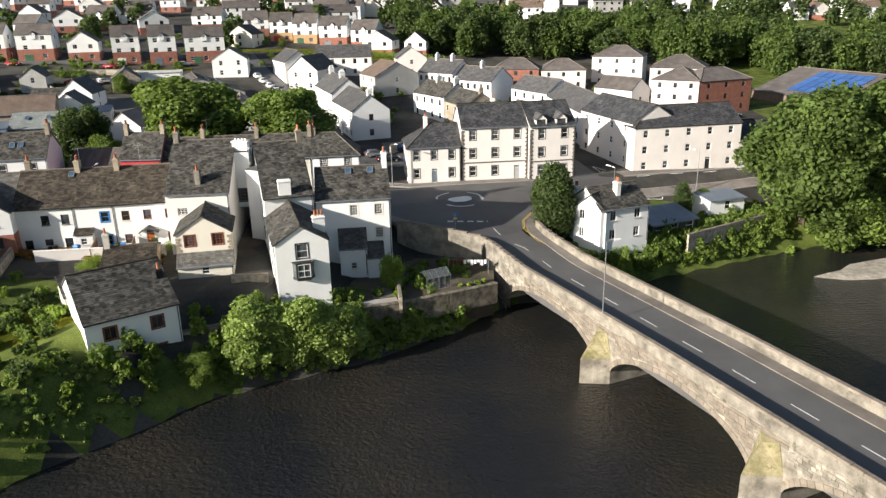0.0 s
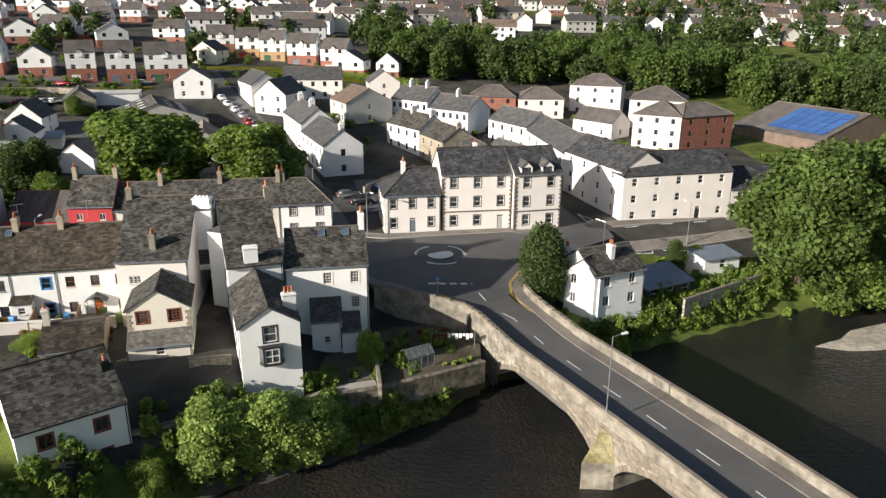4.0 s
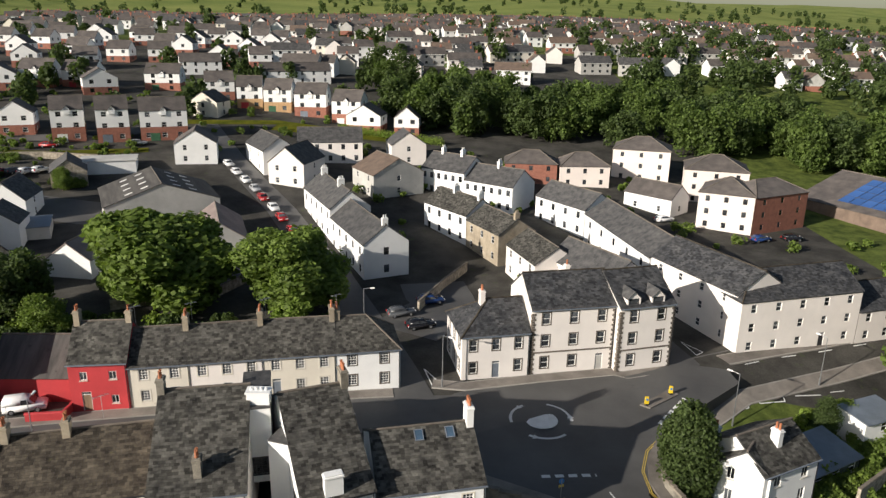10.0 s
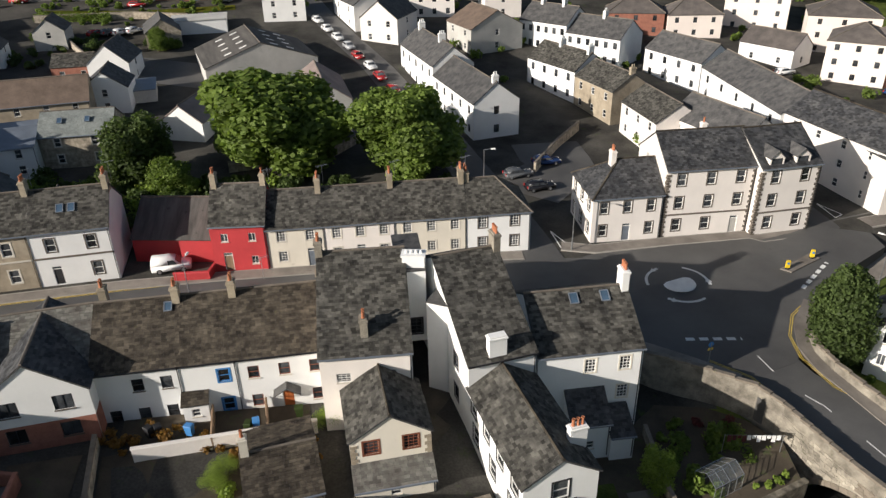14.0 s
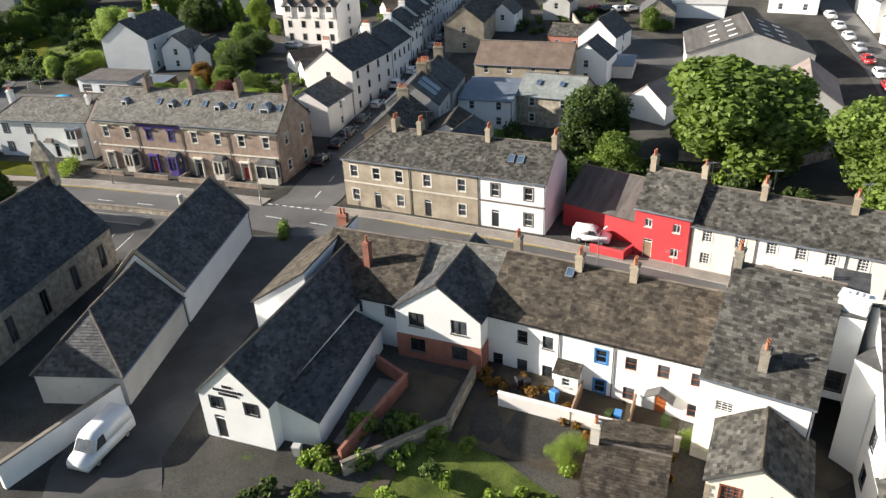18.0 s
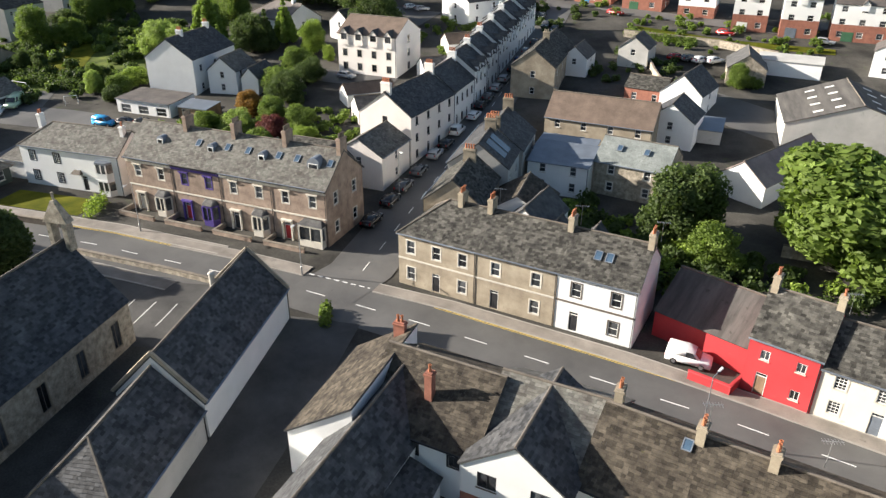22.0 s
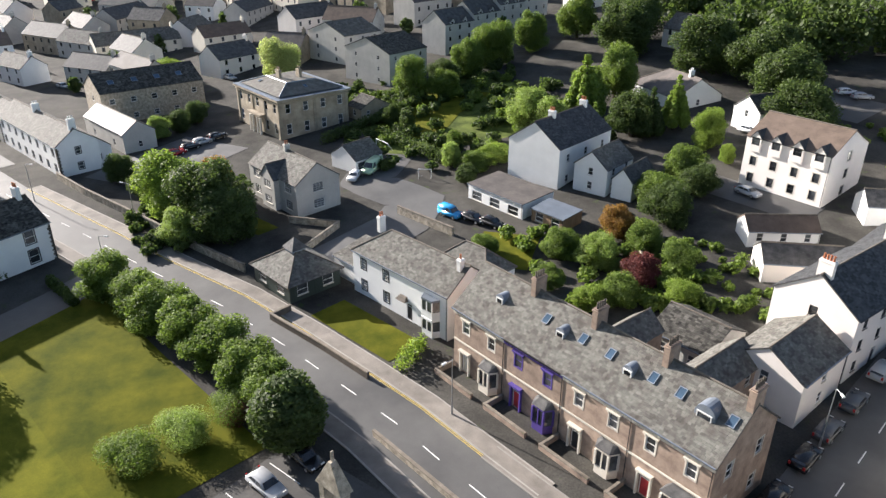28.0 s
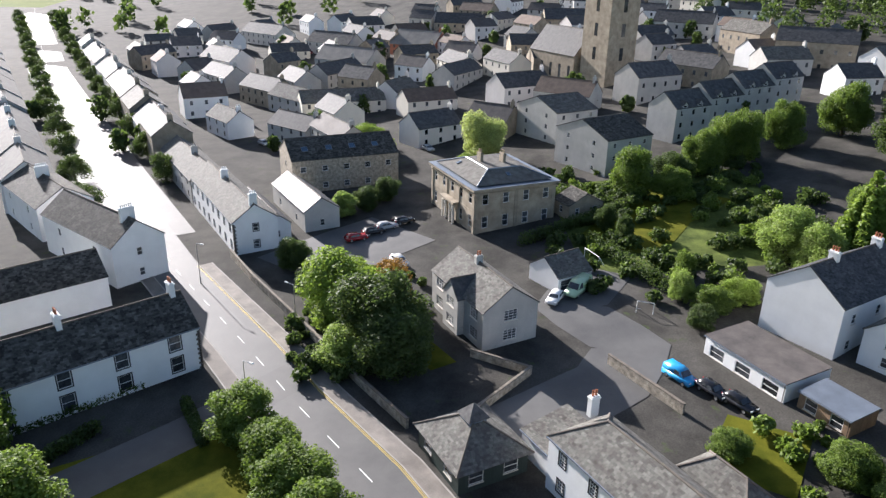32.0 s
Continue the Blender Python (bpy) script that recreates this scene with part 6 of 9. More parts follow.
house((-47.6, 82.4), (-42.3, 84.4), 8.4, 1.9, 3.2, "low outbuilding with a mossy slate roof", wall=STONE, roofm=MOSSY, rows=1, cols=0, left=0, right=0, z=-1.1, name="outbuilding", category="outbuilding", chim=((0.06, 0.5, 1, 1.7),), chm=STUCCO)

# lodge by the bridge
LD = house((10.1, 103.9), (17.1, 107.3), 7.6, 5.2, 7.6, "white lodge with a slate roof by the bridge", wall=WHITE, roofm=SLATES, cols=2, frame=FRAMEW, style="case", chim=((0.5, 0.3, 2, 1.6), (0.05, 0.9, 2, 1.4)), chm=WHITE, z=-3.7, hole=1.6, right=1)
house((6.9, 107.0), (10.8, 104.0), 6.0, 5.0, 7.0, "white gabled bay of the lodge", roof="front", wall=WHITE, roofm=SLATES, cols=2, frame=FRAMEW, style="case", w=0.8, z=-3.7, hole=1.6, left=0, right=0, gutters=False)
house((18.2, 109.6), (25.6, 113.6), 5.0, 2.3, 3.4, "dark lean-to conservatory with a pale canopy", roof="lean", wall=DARKW, roofm=LEAD, rows=1, cols=3, z=-4.6, name="conservatory", category="conservatory", left=0, right=0, w=1.3)
house((28.5, 118.0), (34.5, 120.5), 4.0, 2.4, 2.9, "small white garden garage with a flat roof", roof="lean", wall=WHITE, roofm=LEAD, rows=1, cols=1, z=-3.4, name="garage", category="garage", left=0, right=0)

# church and school
CH = house((-93.5, 54.4), (-109.2, 79.9), 11.5, 5.0, 11.0, "old grey stone church with a steep slate roof", wall=RUBBLE, roofm=DARKSL, rows=1, cols=6, left=0, right=1, w=1.1, h=2.8, frame=DARKSTONE, style="case", sur=STONE, name="church", category="church", gutters=False)
bm = bmesh.new()
L0 = 30.0
for y in (4.9, 6.6):
    box(bm, L0 - 0.6, L0 + 0.3, y - 0.25, y + 0.25, 10.0, 13.0)
prism(bm, [(L0 - 0.7, 4.4, 13.0), (L0 + 0.4, 4.4, 13.0), (L0 + 0.4, 7.1, 13.0), (L0 - 0.7, 7.1, 13.0)], [(L0 - 0.4, 5.6, 15.2), (L0 + 0.1, 5.6, 15.2), (L0 + 0.1, 5.9, 15.2), (L0 - 0.4, 5.9, 15.2)])
box(bm, L0 - 0.2, L0, 5.68, 5.82, 15.2, 16.0)
part("bellcote", bm, RUBBLE, CH)
CHL = house((-90.6, 78.1), (-101.8, 93.7), 8.0, 3.9, 8.1, "white church hall with a steep slate roof", wall=WHITE, roofm=DARKSL, rows=1, cols=0, back=3, left=0, right=0, w=1.0, h=1.6, name="church_hall", category="hall", gutters=True)
HLEN = math.hypot(11.2, 15.6)
for x in (0.0, HLEN):
    bm = bmesh.new()
    for y in (-0.25, 8.25):
        beam(bm, (x, y, 3.9), (x, 4.0, 8.3), 0.2, 4)
    part("verge_coping", bm, STONE, CHL)
bm = bmesh.new()
tube(bm, [(0.3, 6.6), (0.3, 7.9), (0.38, 8.0), (0.2, 8.2)], 10, HLEN * 0.72, 5.4)
part("roof_vent", bm, STUCCO, CHL)
house((-83.1, 67.7), (-90.4, 77.8), 8.0, 3.3, 7.2, "low grey vestry with a steep hipped slate roof", roof="hipl", wall=GREYW, roofm=DARKSL, rows=1, cols=0, back=2, left=0, right=0, name="vestry", category="outbuilding")

# ---- terraces along the west street ----
house((-121.4, 123.8), (-125.2, 132.8), 8.0, 5.4, 7.8, "low ivory house on the street corner", wall=IVORY, roofm=WARM, cols=1, left=1, right=0)
IV = house((-125.5, 133.4), (-131.1, 149.0), 9.5, 8.2, 11.6, "tall ivory three-storey house with a dark roof", wall=IVORY, roofm=DARKSL, rows=3, cols=4, left=1, right=0, chim=((0.04, 0.5, 4, 1.5), (0.97, 0.5, 4, 1.5)), h=1.3, frame=FRAMED, doors=(1,))
house((-131.2, 149.2), (-136.0, 159.4), 9.0, 7.0, 10.4, "white terrace house with a dark slate roof", wall=WHITE, roofm=DARKSL, rows=2, cols=4, left=0, right=0, chim=((0.97, 0.5, 4, 1.3),), frame=FRAMED, doors=(0, 2))
for i in range(6):
    a, b = Vector((-136.1, 159.6)), Vector((-158.2, 205.0))
    p, q = a + (b - a) * i / 6, a + (b - a) * (i + 1) / 6
    T = house(tuple(p), tuple(q), 8.5, 7.0, 10.2, "white terrace house with gabled eaves windows", wall=WHITE, roofm=DARKSL, rows=2, cols=3, left=0, right=0, chim=((0.98, 0.5, 3, 1.2),), frame=FRAMED, doors=(0,), group="gabled street terrace")
    for x in (2.0, 5.9):
        dormer(T, x, -0.3, 6.1, 1.6, 1.5, 3.0, WHITE, SLATE, 1.0)
house((-109.4, 125.4), (-104.4, 116.2), 7.5, 6.6, 9.6, "stone side range with a slate roof", wall=STONE, roofm=SLATES, cols=3, left=0, right=0, chim=((0.2, 0.5, 4, 1.3),))
SP = house((-113.6, 133.0), (-109.6, 125.8), 8.5, 7.4, 10.6, "dark slated house with solar panels", wall=GREYW, roofm=DARKSL, cols=2, left=0, right=0, chim=((0.1, 0.5, 4, 1.4),), chm=STONE)
house((-118.9, 142.6), (-113.9, 133.4), 9.0, 6.8, 10.2, "grey terrace house with a dark slate roof", wall=GREYW, roofm=DARKSL, cols=2, left=0, right=0, chim=((0.05, 0.5, 4, 1.5), (0.95, 0.5, 4, 1.3)), chm=STONE)
house((-103.0, 129.5), (-99.0, 122.0), 8.0, 5.0, 7.4, "rear wing with a brown slate roof", wall=WHITE, roofm=MOSSY, cols=1, left=0, right=0)
house((-95.0, 120.5), (-89.5, 122.1), 8.0, 5.2, 7.6, "rear extension with a slate roof", roof="front", wall=WHITE, roofm=SLATE, cols=1, left=1, right=1)
house((-115.6, 155.2), (-98.6, 161.4), 8.8, 4.8, 8.2, "long rear range with a brown tiled roof", wall=STONE, roofm=TILEBR, cols=4, left=0, right=0)
house((-106.0, 139.0), (-97.5, 142.5), 6.0, 5.0, 6.4, "white flat-fronted rear house", roof="lean", wall=WHITE, roofm=LEAD, cols=2, left=0, right=0)
SL = house((-98.6, 145.2), (-88.2, 147.9), 9.0, 5.2, 7.8, "rubble stone cottage with a pale slate roof", wall=RUBBLE, roofm=PALESL, cols=2, left=0, right=0, sur=STUCCO)
for x in (3, 7):
    skylight(SL, x, 2.4, 5.2 + 2.4 * 0.65 + 0.05, 33)
house((-102.5, 166.0), (-95.0, 168.2), 8.0, 4.8, 7.6, "small white gabled cottage", roof="front", wall=WHITE, roofm=DARKSL, cols=1, left=1, right=0)
house((-145.6, 190.0), (-134.2, 168.0), 8.6, 6.4, 9.6, "brown stone terrace with slate roofs", wall=STONE, roofm=SLATES, cols=4, left=0, right=1, chim=((0.5, 0.5, 3, 1.2),))

# big white house and flats
HH = house((-193.6, 121.2), (-184.2, 126.8), 17.0, 7.6, 11.4, "large white house with a dark slate roof", roof="front", wall=WHITE, roofm=DARKSL, rows=2, cols=0, left=2, right=3, chim=((0.5, 0.3, 3, 1.0), (0.5, 0.9, 3, 1.0)))
house((-183.4, 129.4), (-178.0, 132.8), 9.0, 5.0, 7.6, "white gabled wing with a brown slate roof", roof="front", wall=WHITE, roofm=WARM, cols=1, left=1, right=2)
house((-177.6, 133.6), (-174.4, 135.6), 8.0, 3.6, 5.6, "low white wing of the large house", roof="front", wall=WHITE, roofm=DARKSL, rows=1, cols=0, left=0, right=1)
FL = house((-172.8, 155.2), (-159.6, 160.4), 12.0, 8.6, 11.6, "cream three-storey flats with gabled eaves windows", wall=IVORY, roofm=TILEBR, rows=3, cols=[4, 4, 0], left=1, right=1, w=1.1, h=1.5, frame=FRAMED, sur=STUCCO, name="apartment_building", category="apartment building")
for x in (1.8, 5.3, 8.9, 12.4):
    dormer(FL, x, -0.32, 7.1, 1.8, 1.6, 3.2, IVORY, SLATE, 1.1, FRAMED)
GA = house((-187.8, 111.6), (-176.1, 116.9), 7.5, 2.8, 3.2, "white flat-roofed garage block", roof="lean", wall=WHITE, roofm=TILE, rows=1, cols=3, w=2.4, h=1.6, sill0=0.15, name="garage", category="garage", left=0, right=0, frame=FRAMEW)
house((-175.4, 118.2), (-169.4, 121.0), 4.5, 2.3, 2.7, "timber garden room with a pale flat roof", roof="lean", wall=WOOD, roofm=LEAD, rows=1, cols=2, w=1.6, h=1.5, sill0=0.3, name="garden_room", category="shed", left=0, right=0)

# ---- west end: house, villa, inn, shops ----
GH = house((-189.7, 82.2), (-193.4, 90.0), 15.5, 5.9, 8.9, "grey rendered house with a stone slate roof", roof="front", wall=GREYW, roofm=WARM, rows=2, cols=1, left=3, right=1, w=2.1, h=1.6, frame=FRAMEW, style="grid", chim=((0.5, 0.6, 2, 1.0),))
GM, GL = place((-189.7, 82.2), (-193.4, 90.0))
gp, gq = GM @ Vector((-1.0, 9.8, 0)), GM @ Vector((-1.0, 5.4, 0))
house((gp.x, gp.y), (gq.x, gq.y), 5.6, 5.7, 7.9, "gabled bay of the grey rendered house", roof="front", wall=GREYW, roofm=SLATE, rows=2, cols=1, left=0, right=0, back=0, w=2.2, h=1.4, style="grid", gutters=False)
house((-206.5, 95.2), (-210.2, 101.2), 7.0, 2.7, 5.0, "white double garage with a stone slate roof", wall=WHITE, roofm=WARM, rows=1, cols=2, w=2.3, h=2.0, sill0=0.1, name="garage", category="garage", left=0, right=0, frame=FRAMEW)
VP0, VP1 = (-250.5, 75.8), (-232.0, 83.6)
VL = house(VP0, VP1, 17.5, 9.2, 9.4, "large classical sandstone villa with a low leaded roof", roof="flat", wall=STONE, roofm=LEAD, rows=2, cols=5, left=3, right=4, w=1.25, h=2.3, sur=STONE, doors=(2,), string=(STONE, 4.6), name="villa", category="villa", ov=0.2, sill0=1.3, z=0.6)
M, L = place(VP0, VP1)
bm = bmesh.new()
prism(bm, [(0.7, 0.7, 9.45), (L - 0.7, 0.7, 9.45), (L - 0.7, 16.8, 9.45), (0.7, 16.8, 9.45)], [(5.2, 5.2, 11.1), (L - 5.2, 5.2, 11.1), (L - 5.2, 12.3, 11.1), (5.2, 12.3, 11.1)])
vroof = part("slate_slope", bm, WARM, VL)
bm = bmesh.new()
box(bm, 5.1, L - 5.1, 5.1, 12.4, 11.1, 11.2)
part("lead_flat", bm, WARM, vroof)
bm = bmesh.new()
for a, b in (((0.7, 0.7, 9.5), (5.2, 5.2, 11.15)), ((L - 0.7, 0.7, 9.5), (L - 5.2, 5.2, 11.15)), ((L - 0.7, 16.8, 9.5), (L - 5.2, 12.3, 11.15)), ((0.7, 16.8, 9.5), (5.2, 12.3, 11.15)), ((5.2, 5.2, 11.15), (L - 5.2, 5.2, 11.15)), ((L - 5.2, 5.2, 11.15), (L - 5.2, 12.3, 11.15))):
    beam(bm, a, b, 0.16)
part("lead_hip", bm, LEAD, vroof)
for x, y in ((L * 0.45, 6.4), (L * 0.55, 10.4)):
    chimney_part(VL, x, y, 10.6, 13.0, STONE, 4, along=True, potm=BUFFPOT)
skylight(VL, L * 0.3, 3.2, 10.4, 20)
skylight(VL, L - 3.2, 8.6, 10.4, 20, 90)
bm = bmesh.new()
box(bm, -0.25, L + 0.25, -0.25, 17.75, 8.0, 8.3)
box(bm, -0.6, L + 0.6, -0.6, 18.1, 8.7, 9.15)
part("cornice", bm, STONE, VL)
bm = bmesh.new()
box(bm, -0.62, L + 0.62, -0.62, 18.12, 9.16, 9.22)
part("lead_gutter", bm, LEAD, VL)
for x in (0.0, L * 0.36, L * 0.64, L - 0.7):
    bm = bmesh.new()
    box(bm, x, x + 0.7, -0.18, 0.0, 0, 8.0)
    part("pilaster", bm, STONE, VL)
for y in (0.2, 8.4, 16.6):
    bm = bmesh.new()
    box(bm, L, L + 0.16, y, y + 0.7, 0, 8.0)
    part("pilaster", bm, STONE, VL)
bm = bmesh.new()
box(bm, L * 0.36, L * 0.64 + 0.7, -1.5, 0.0, 4.3, 4.7)
part("balcony", bm, STONE, VL)
house((-241.5, 100.0), (-236.5, 102.2), 8.0, 3.0, 5.0, "low slated annex behind the villa", wall=STONE, roofm=SLATES, rows=1, cols=1, left=0, right=2, name="annex", category="outbuilding")
for x in (L * 0.4, L * 0.47, L * 0.57, L * 0.64):
    for y in (-1.1,):
        bm = bmesh.new()
        tube(bm, [(0.32, 0), (0.28, 0.3), (0.25, 3.6), (0.33, 3.9)], 10, x, y)
        part("column", bm, STUCCO, VL)
house((-160.6, 17.0), (-185.8, 46.0), 9.5, 6.0, 9.2, "white inn with black window surrounds and a slate roof", wall=WHITE, roofm=SLATES, rows=2, cols=6, w=1.5, h=2.05, frame=FRAMEW, sur=FRAMED, left=0, right=2, chim=((0.62, 0.5, 3, 1.6), (0.97, 0.5, 3, 1.6)), chm=WHITE, name="inn", category="inn", quoins=DARKSTONE)
house((-224.0, 8.0), (-208.8, 26.0), 9.0, 7.0, 10.4, "white rear building of the inn", wall=WHITE, roofm=SLATES, rows=2, cols=2, left=0, right=1, chim=((0.9, 0.5, 6, 1.6),), chm=WHITE)
house((-190.0, 12.0), (-203.0, 27.5), 8.0, 5.0, 8.0, "grey slated rear range", wall=WHITE, roofm=SLATES, rows=1, cols=0, left=0, right=0)
house((-244.0, -10.0), (-228.0, 5.0), 10.0, 6.5, 9.5, "white street house with many chimney pots", wall=WHITE, roofm=SLATES, rows=2, cols=2, chim=((0.5, 0.5, 6, 1.6),), left=0, right=0)
house((-250.0, 25.6), (-222.6, 41.1), 8.0, 6.2, 9.0, "white two-storey shop house with black quoins", wall=WHITE, roofm=WARM, rows=2, cols=8, frame=FRAMEW, sur=FRAMED, quoins=DARKSTONE, chim=((0.4, 0.5, 3, 1.4), (0.98, 0.5, 3, 1.8)), chm=WHITE, right=1, left=0)
house((-275.9, 10.7), (-250.2, 25.4), 8.0, 5.2, 8.0, "grey street house over a shop", wall=GREYW, roofm=WARM, rows=2, cols=5, frame=FRAMED, chim=((0.6, 0.5, 3, 1.4),), right=0, left=0)
house((-252.0, 42.0), (-234.0, 51.6), 7.0, 4.2, 6.6, "slated rear range behind the shop houses", wall=GREYW, roofm=DARKSL, lod=1, rows=1, cols=2, left=0, right=1)
house((-244.0, 36.4), (-228.0, 45.2), 5.0, 3.6, 5.6, "slated rear wing of the shop house", wall=WHITE, roofm=DARKSL, rows=1, cols=1)
ST = house((-257.0, 45.4), (-266.3, 68.1), 13.0, 7.6, 11.0, "old rubble stone mill with roof windows", wall=RUBBLE, roofm=SLATES, rows=2, cols=5, w=1.3, h=1.3, sur=STUCCO, left=1, right=1, name="mill", category="mill")
for k in range(4):
    skylight(ST, 3.5 + 5.4 * k, 2.6, 7.6 + 2.6 * 0.618 + 0.05, 31.7, w=1.4, h=1.4)

for x in (2.2, 4.6):
    bm = bmesh.new()
    y0, y1, k = 4.9, 7.6, 3.2 / 4.25
    slab(bm, [(x, y1, 7.5 + (8.5 - y1) * k), (x + 1.9, y1, 7.5 + (8.5 - y1) * k), (x + 1.9, y0, 7.5 + (8.5 - y0) * k), (x, y0, 7.5 + (8.5 - y0) * k)], 0.06)
    part("solar_panel", bm, SKYGLASS, SP)
house((-108.4, 143.2), (-100.0, 146.6), 6.0, 5.0, 5.6, "white flat-roofed rear house", roof="lean", wall=WHITE, roofm=LEAD, rows=2, cols=2, left=0, right=1, frame=FRAMED, w=0.9, h=1.0)
house((-100.6, 118.4), (-96.6, 119.8), 6.0, 4.4, 6.6, "rear wing with a hipped slate roof", roof="fronthip", wall=WHITE, roofm=SLATES, rows=2, cols=0, left=1, right=1)
house((-90.4, 121.0), (-87.0, 122.0), 5.0, 4.2, 6.0, "small rear wing with a slate roof", roof="front", wall=WHITE, roofm=SLATE, rows=2, cols=0, left=1, right=1)
house((-85.6, 122.4), (-82.4, 123.4), 5.0, 4.2, 6.0, "small rear wing with a slate roof", roof="front", wall=STONE, roofm=SLATE, rows=2, cols=0, left=1, right=1)
house((-138.0, 117.0), (-131.0, 120.0), 8.0, 3.2, 5.2, "rear range with roof windows behind the brown terrace", wall=GREYW, roofm=SLATES, rows=1, cols=2, left=0, right=0)
house((-127.4, 113.0), (-123.0, 114.8), 8.5, 5.2, 7.2, "rear wing of the brown terrace", roof="front", wall=BROWN, roofm=WARM, rows=2, cols=0, left=1, right=2)
house((-136.4, 109.2), (-132.6, 110.8), 6.5, 5.0, 6.8, "rear wing of the brown terrace", roof="front", wall=BROWN, roofm=WARM, rows=2, cols=0, left=1, right=1)
house((-154.6, 143.2), (-151.2, 152.9), 5.0, 2.6, 4.2, "low garage range with a brown tiled roof", wall=WHITE, roofm=TILEBR, rows=1, cols=3, back=0, left=0, right=0, name="garage", category="garage")
house((-146.0, 139.0), (-141.6, 148.6), 5.5, 3.0, 4.8, "slated rear outbuilding of the terrace", wall=IVORY, roofm=SLATE, rows=1, cols=0, left=0, right=0, name="outbuilding", category="outbuilding")
house((-152.6, 162.0), (-147.4, 172.6), 5.5, 3.2, 5.0, "slated rear outbuilding of the terrace", wall=WHITE, roofm=SLATE, rows=1, cols=0, left=0, right=0, name="outbuilding", category="outbuilding")
house((-160.4, 177.0), (-155.6, 187.0), 5.5, 3.2, 5.0, "slated rear outbuilding of the terrace", wall=WHITE, roofm=TILEBR, rows=1, cols=0, left=0, right=0, name="outbuilding", category="outbuilding")
house((-224.0, 163.2), (-207.0, 164.2), 12.0, 3.0, 6.6, "white bungalow with a hipped grey roof", roof="hipl", wall=WHITE, roofm=TILE, rows=1, cols=3, left=1, right=1, chim=((0.8, 0.5, 2, 1.2),))
house((-195.0, 169.6), (-188.0, 170.2), 10.0, 4.6, 7.2, "white gabled cottage behind the flats", roof="front", wall=WHITE, roofm=DARKSL, rows=2, cols=[0, 1], left=0, right=1)
house((-183.6, 197.8), (-173.4, 197.2), 18.0, 6.0, 9.6, "white gabled house with a slate roof", roof="front", wall=WHITE, roofm=SLATE, rows=2, cols=1, left=1, right=3)
for p in ((-190.0, 222.0), (-180.0, 233.0)):
    house(p, (p[0] + 7.5, p[1] + 3.4), 9.0, 6.2, 9.6, "red brick gabled house with a slate roof", roof="front", wall=BRICK, roofm=SLATE, rows=2, cols=2, left=1, right=1)

# ---- north of the junction ----
house((-41.6, 178.6), (-33.6, 160.6), 8.2, 6.3, 9.4, "white terrace house with a plain gable", wall=WHITE, roofm=SLATE, rows=2, cols=5, right=1, left=0, frame=FRAMED, chim=((0.96, 0.5, 2, 1.0),))
house((-49.9, 197.6), (-41.7, 178.8), 8.2, 6.6, 9.8, "white rendered terrace with a slate roof", wall=WHITE, roofm=SLATE, rows=2, cols=5, frame=FRAMED, chim=((0.1, 0.5, 3, 1.2), (0.7, 0.5, 3, 1.2)), left=0, right=0)
house((-35.5, 205.0), (-24.3, 211.3), 12.0, 5.6, 9.0, "brown rendered gabled house", roof="front", wall=GREYW, roofm=TILEBR, rows=2, cols=1, left=2, right=1)
house((-24.9, 215.6), (-15.0, 207.9), 9.5, 6.4, 9.6, "white terrace with chimneys and slate roofs", wall=WHITE, roofm=SLATE, rows=2, cols=6, frame=FRAMED, chim=((0.25, 0.5, 3, 1.2), (0.7, 0.5, 3, 1.2)), left=0, right=0)
house((-15.0, 207.9), (-4.6, 199.8), 9.5, 6.2, 9.4, "white terrace with a stone gable end", wall=WHITE, roofm=SLATE, rows=2, cols=6, frame=FRAMED, left=0, right=0, chim=((0.5, 0.5, 3, 1.2),))
house((-23.8, 191.1), (-15.6, 179.8), 8.0, 6.0, 8.8, "white terrace houses with slate roofs", wall=WHITE, roofm=SLATES, rows=2, cols=4, frame=FRAMED, chim=((0.4, 0.5, 3, 1.2), (0.96, 0.5, 3, 1.2)), left=0, right=0)
house((-15.5, 179.6), (-10.2, 168.8), 8.0, 6.0, 8.6, "buff stone end terrace house", wall=STONE, roofm=SLATES, rows=2, cols=3, frame=FRAMEW, chim=((0.96, 0.5, 2, 1.0),), left=0, right=1)
house((-9.0, 166.0), (-5.5, 154.5), 8.0, 5.6, 8.2, "grey rear range with a slate roof", wall=IVORY, roofm=SLATES, rows=2, cols=3, left=0, right=0)
house((-3.0, 158.0), (4.0, 145.0), 8.5, 6.0, 9.0, "rear house with a dark slate roof", wall=IVORY, roofm=SLATE, rows=2, cols=3, left=0, right=0)
house((0.6, 199.6), (8.8, 186.4), 8.5, 6.0, 9.0, "white house range with slate roofs", wall=WHITE, roofm=SLATE, rows=2, cols=4, left=0, right=0, frame=FRAMED)
house((8.6, 185.0), (13.4, 156.4), 8.8, 6.6, 9.6, "white rear range of the apartment block", wall=WHITE, roofm=SLATE, rows=2, cols=5, left=0, right=0, frame=FRAMED)
PK = dict(frame=FRAMED, left=2, right=2, roof="hip", roofm=TILE, w=0.9, h=1.2, name="apartment_building", category="apartment building", group="pink flats")
house((9.8, 223.2), (22.4, 223.6), 9.0, 5.6, 8.4, "pale rendered flats with a hipped tile roof", wall=PINKW, rows=2, cols=3, **PK)
house((-4.0, 224.6), (9.0, 223.4), 9.0, 5.4, 8.2, "brown brick flats with hipped tile roofs", wall=BRICK, rows=2, cols=3, **PK)
house((25.4, 234.1), (39.3, 229.6), 11.0, 8.6, 11.4, "pale pink three-storey flats with a tile roof", wall=PINKW, rows=3, cols=3, **PK)
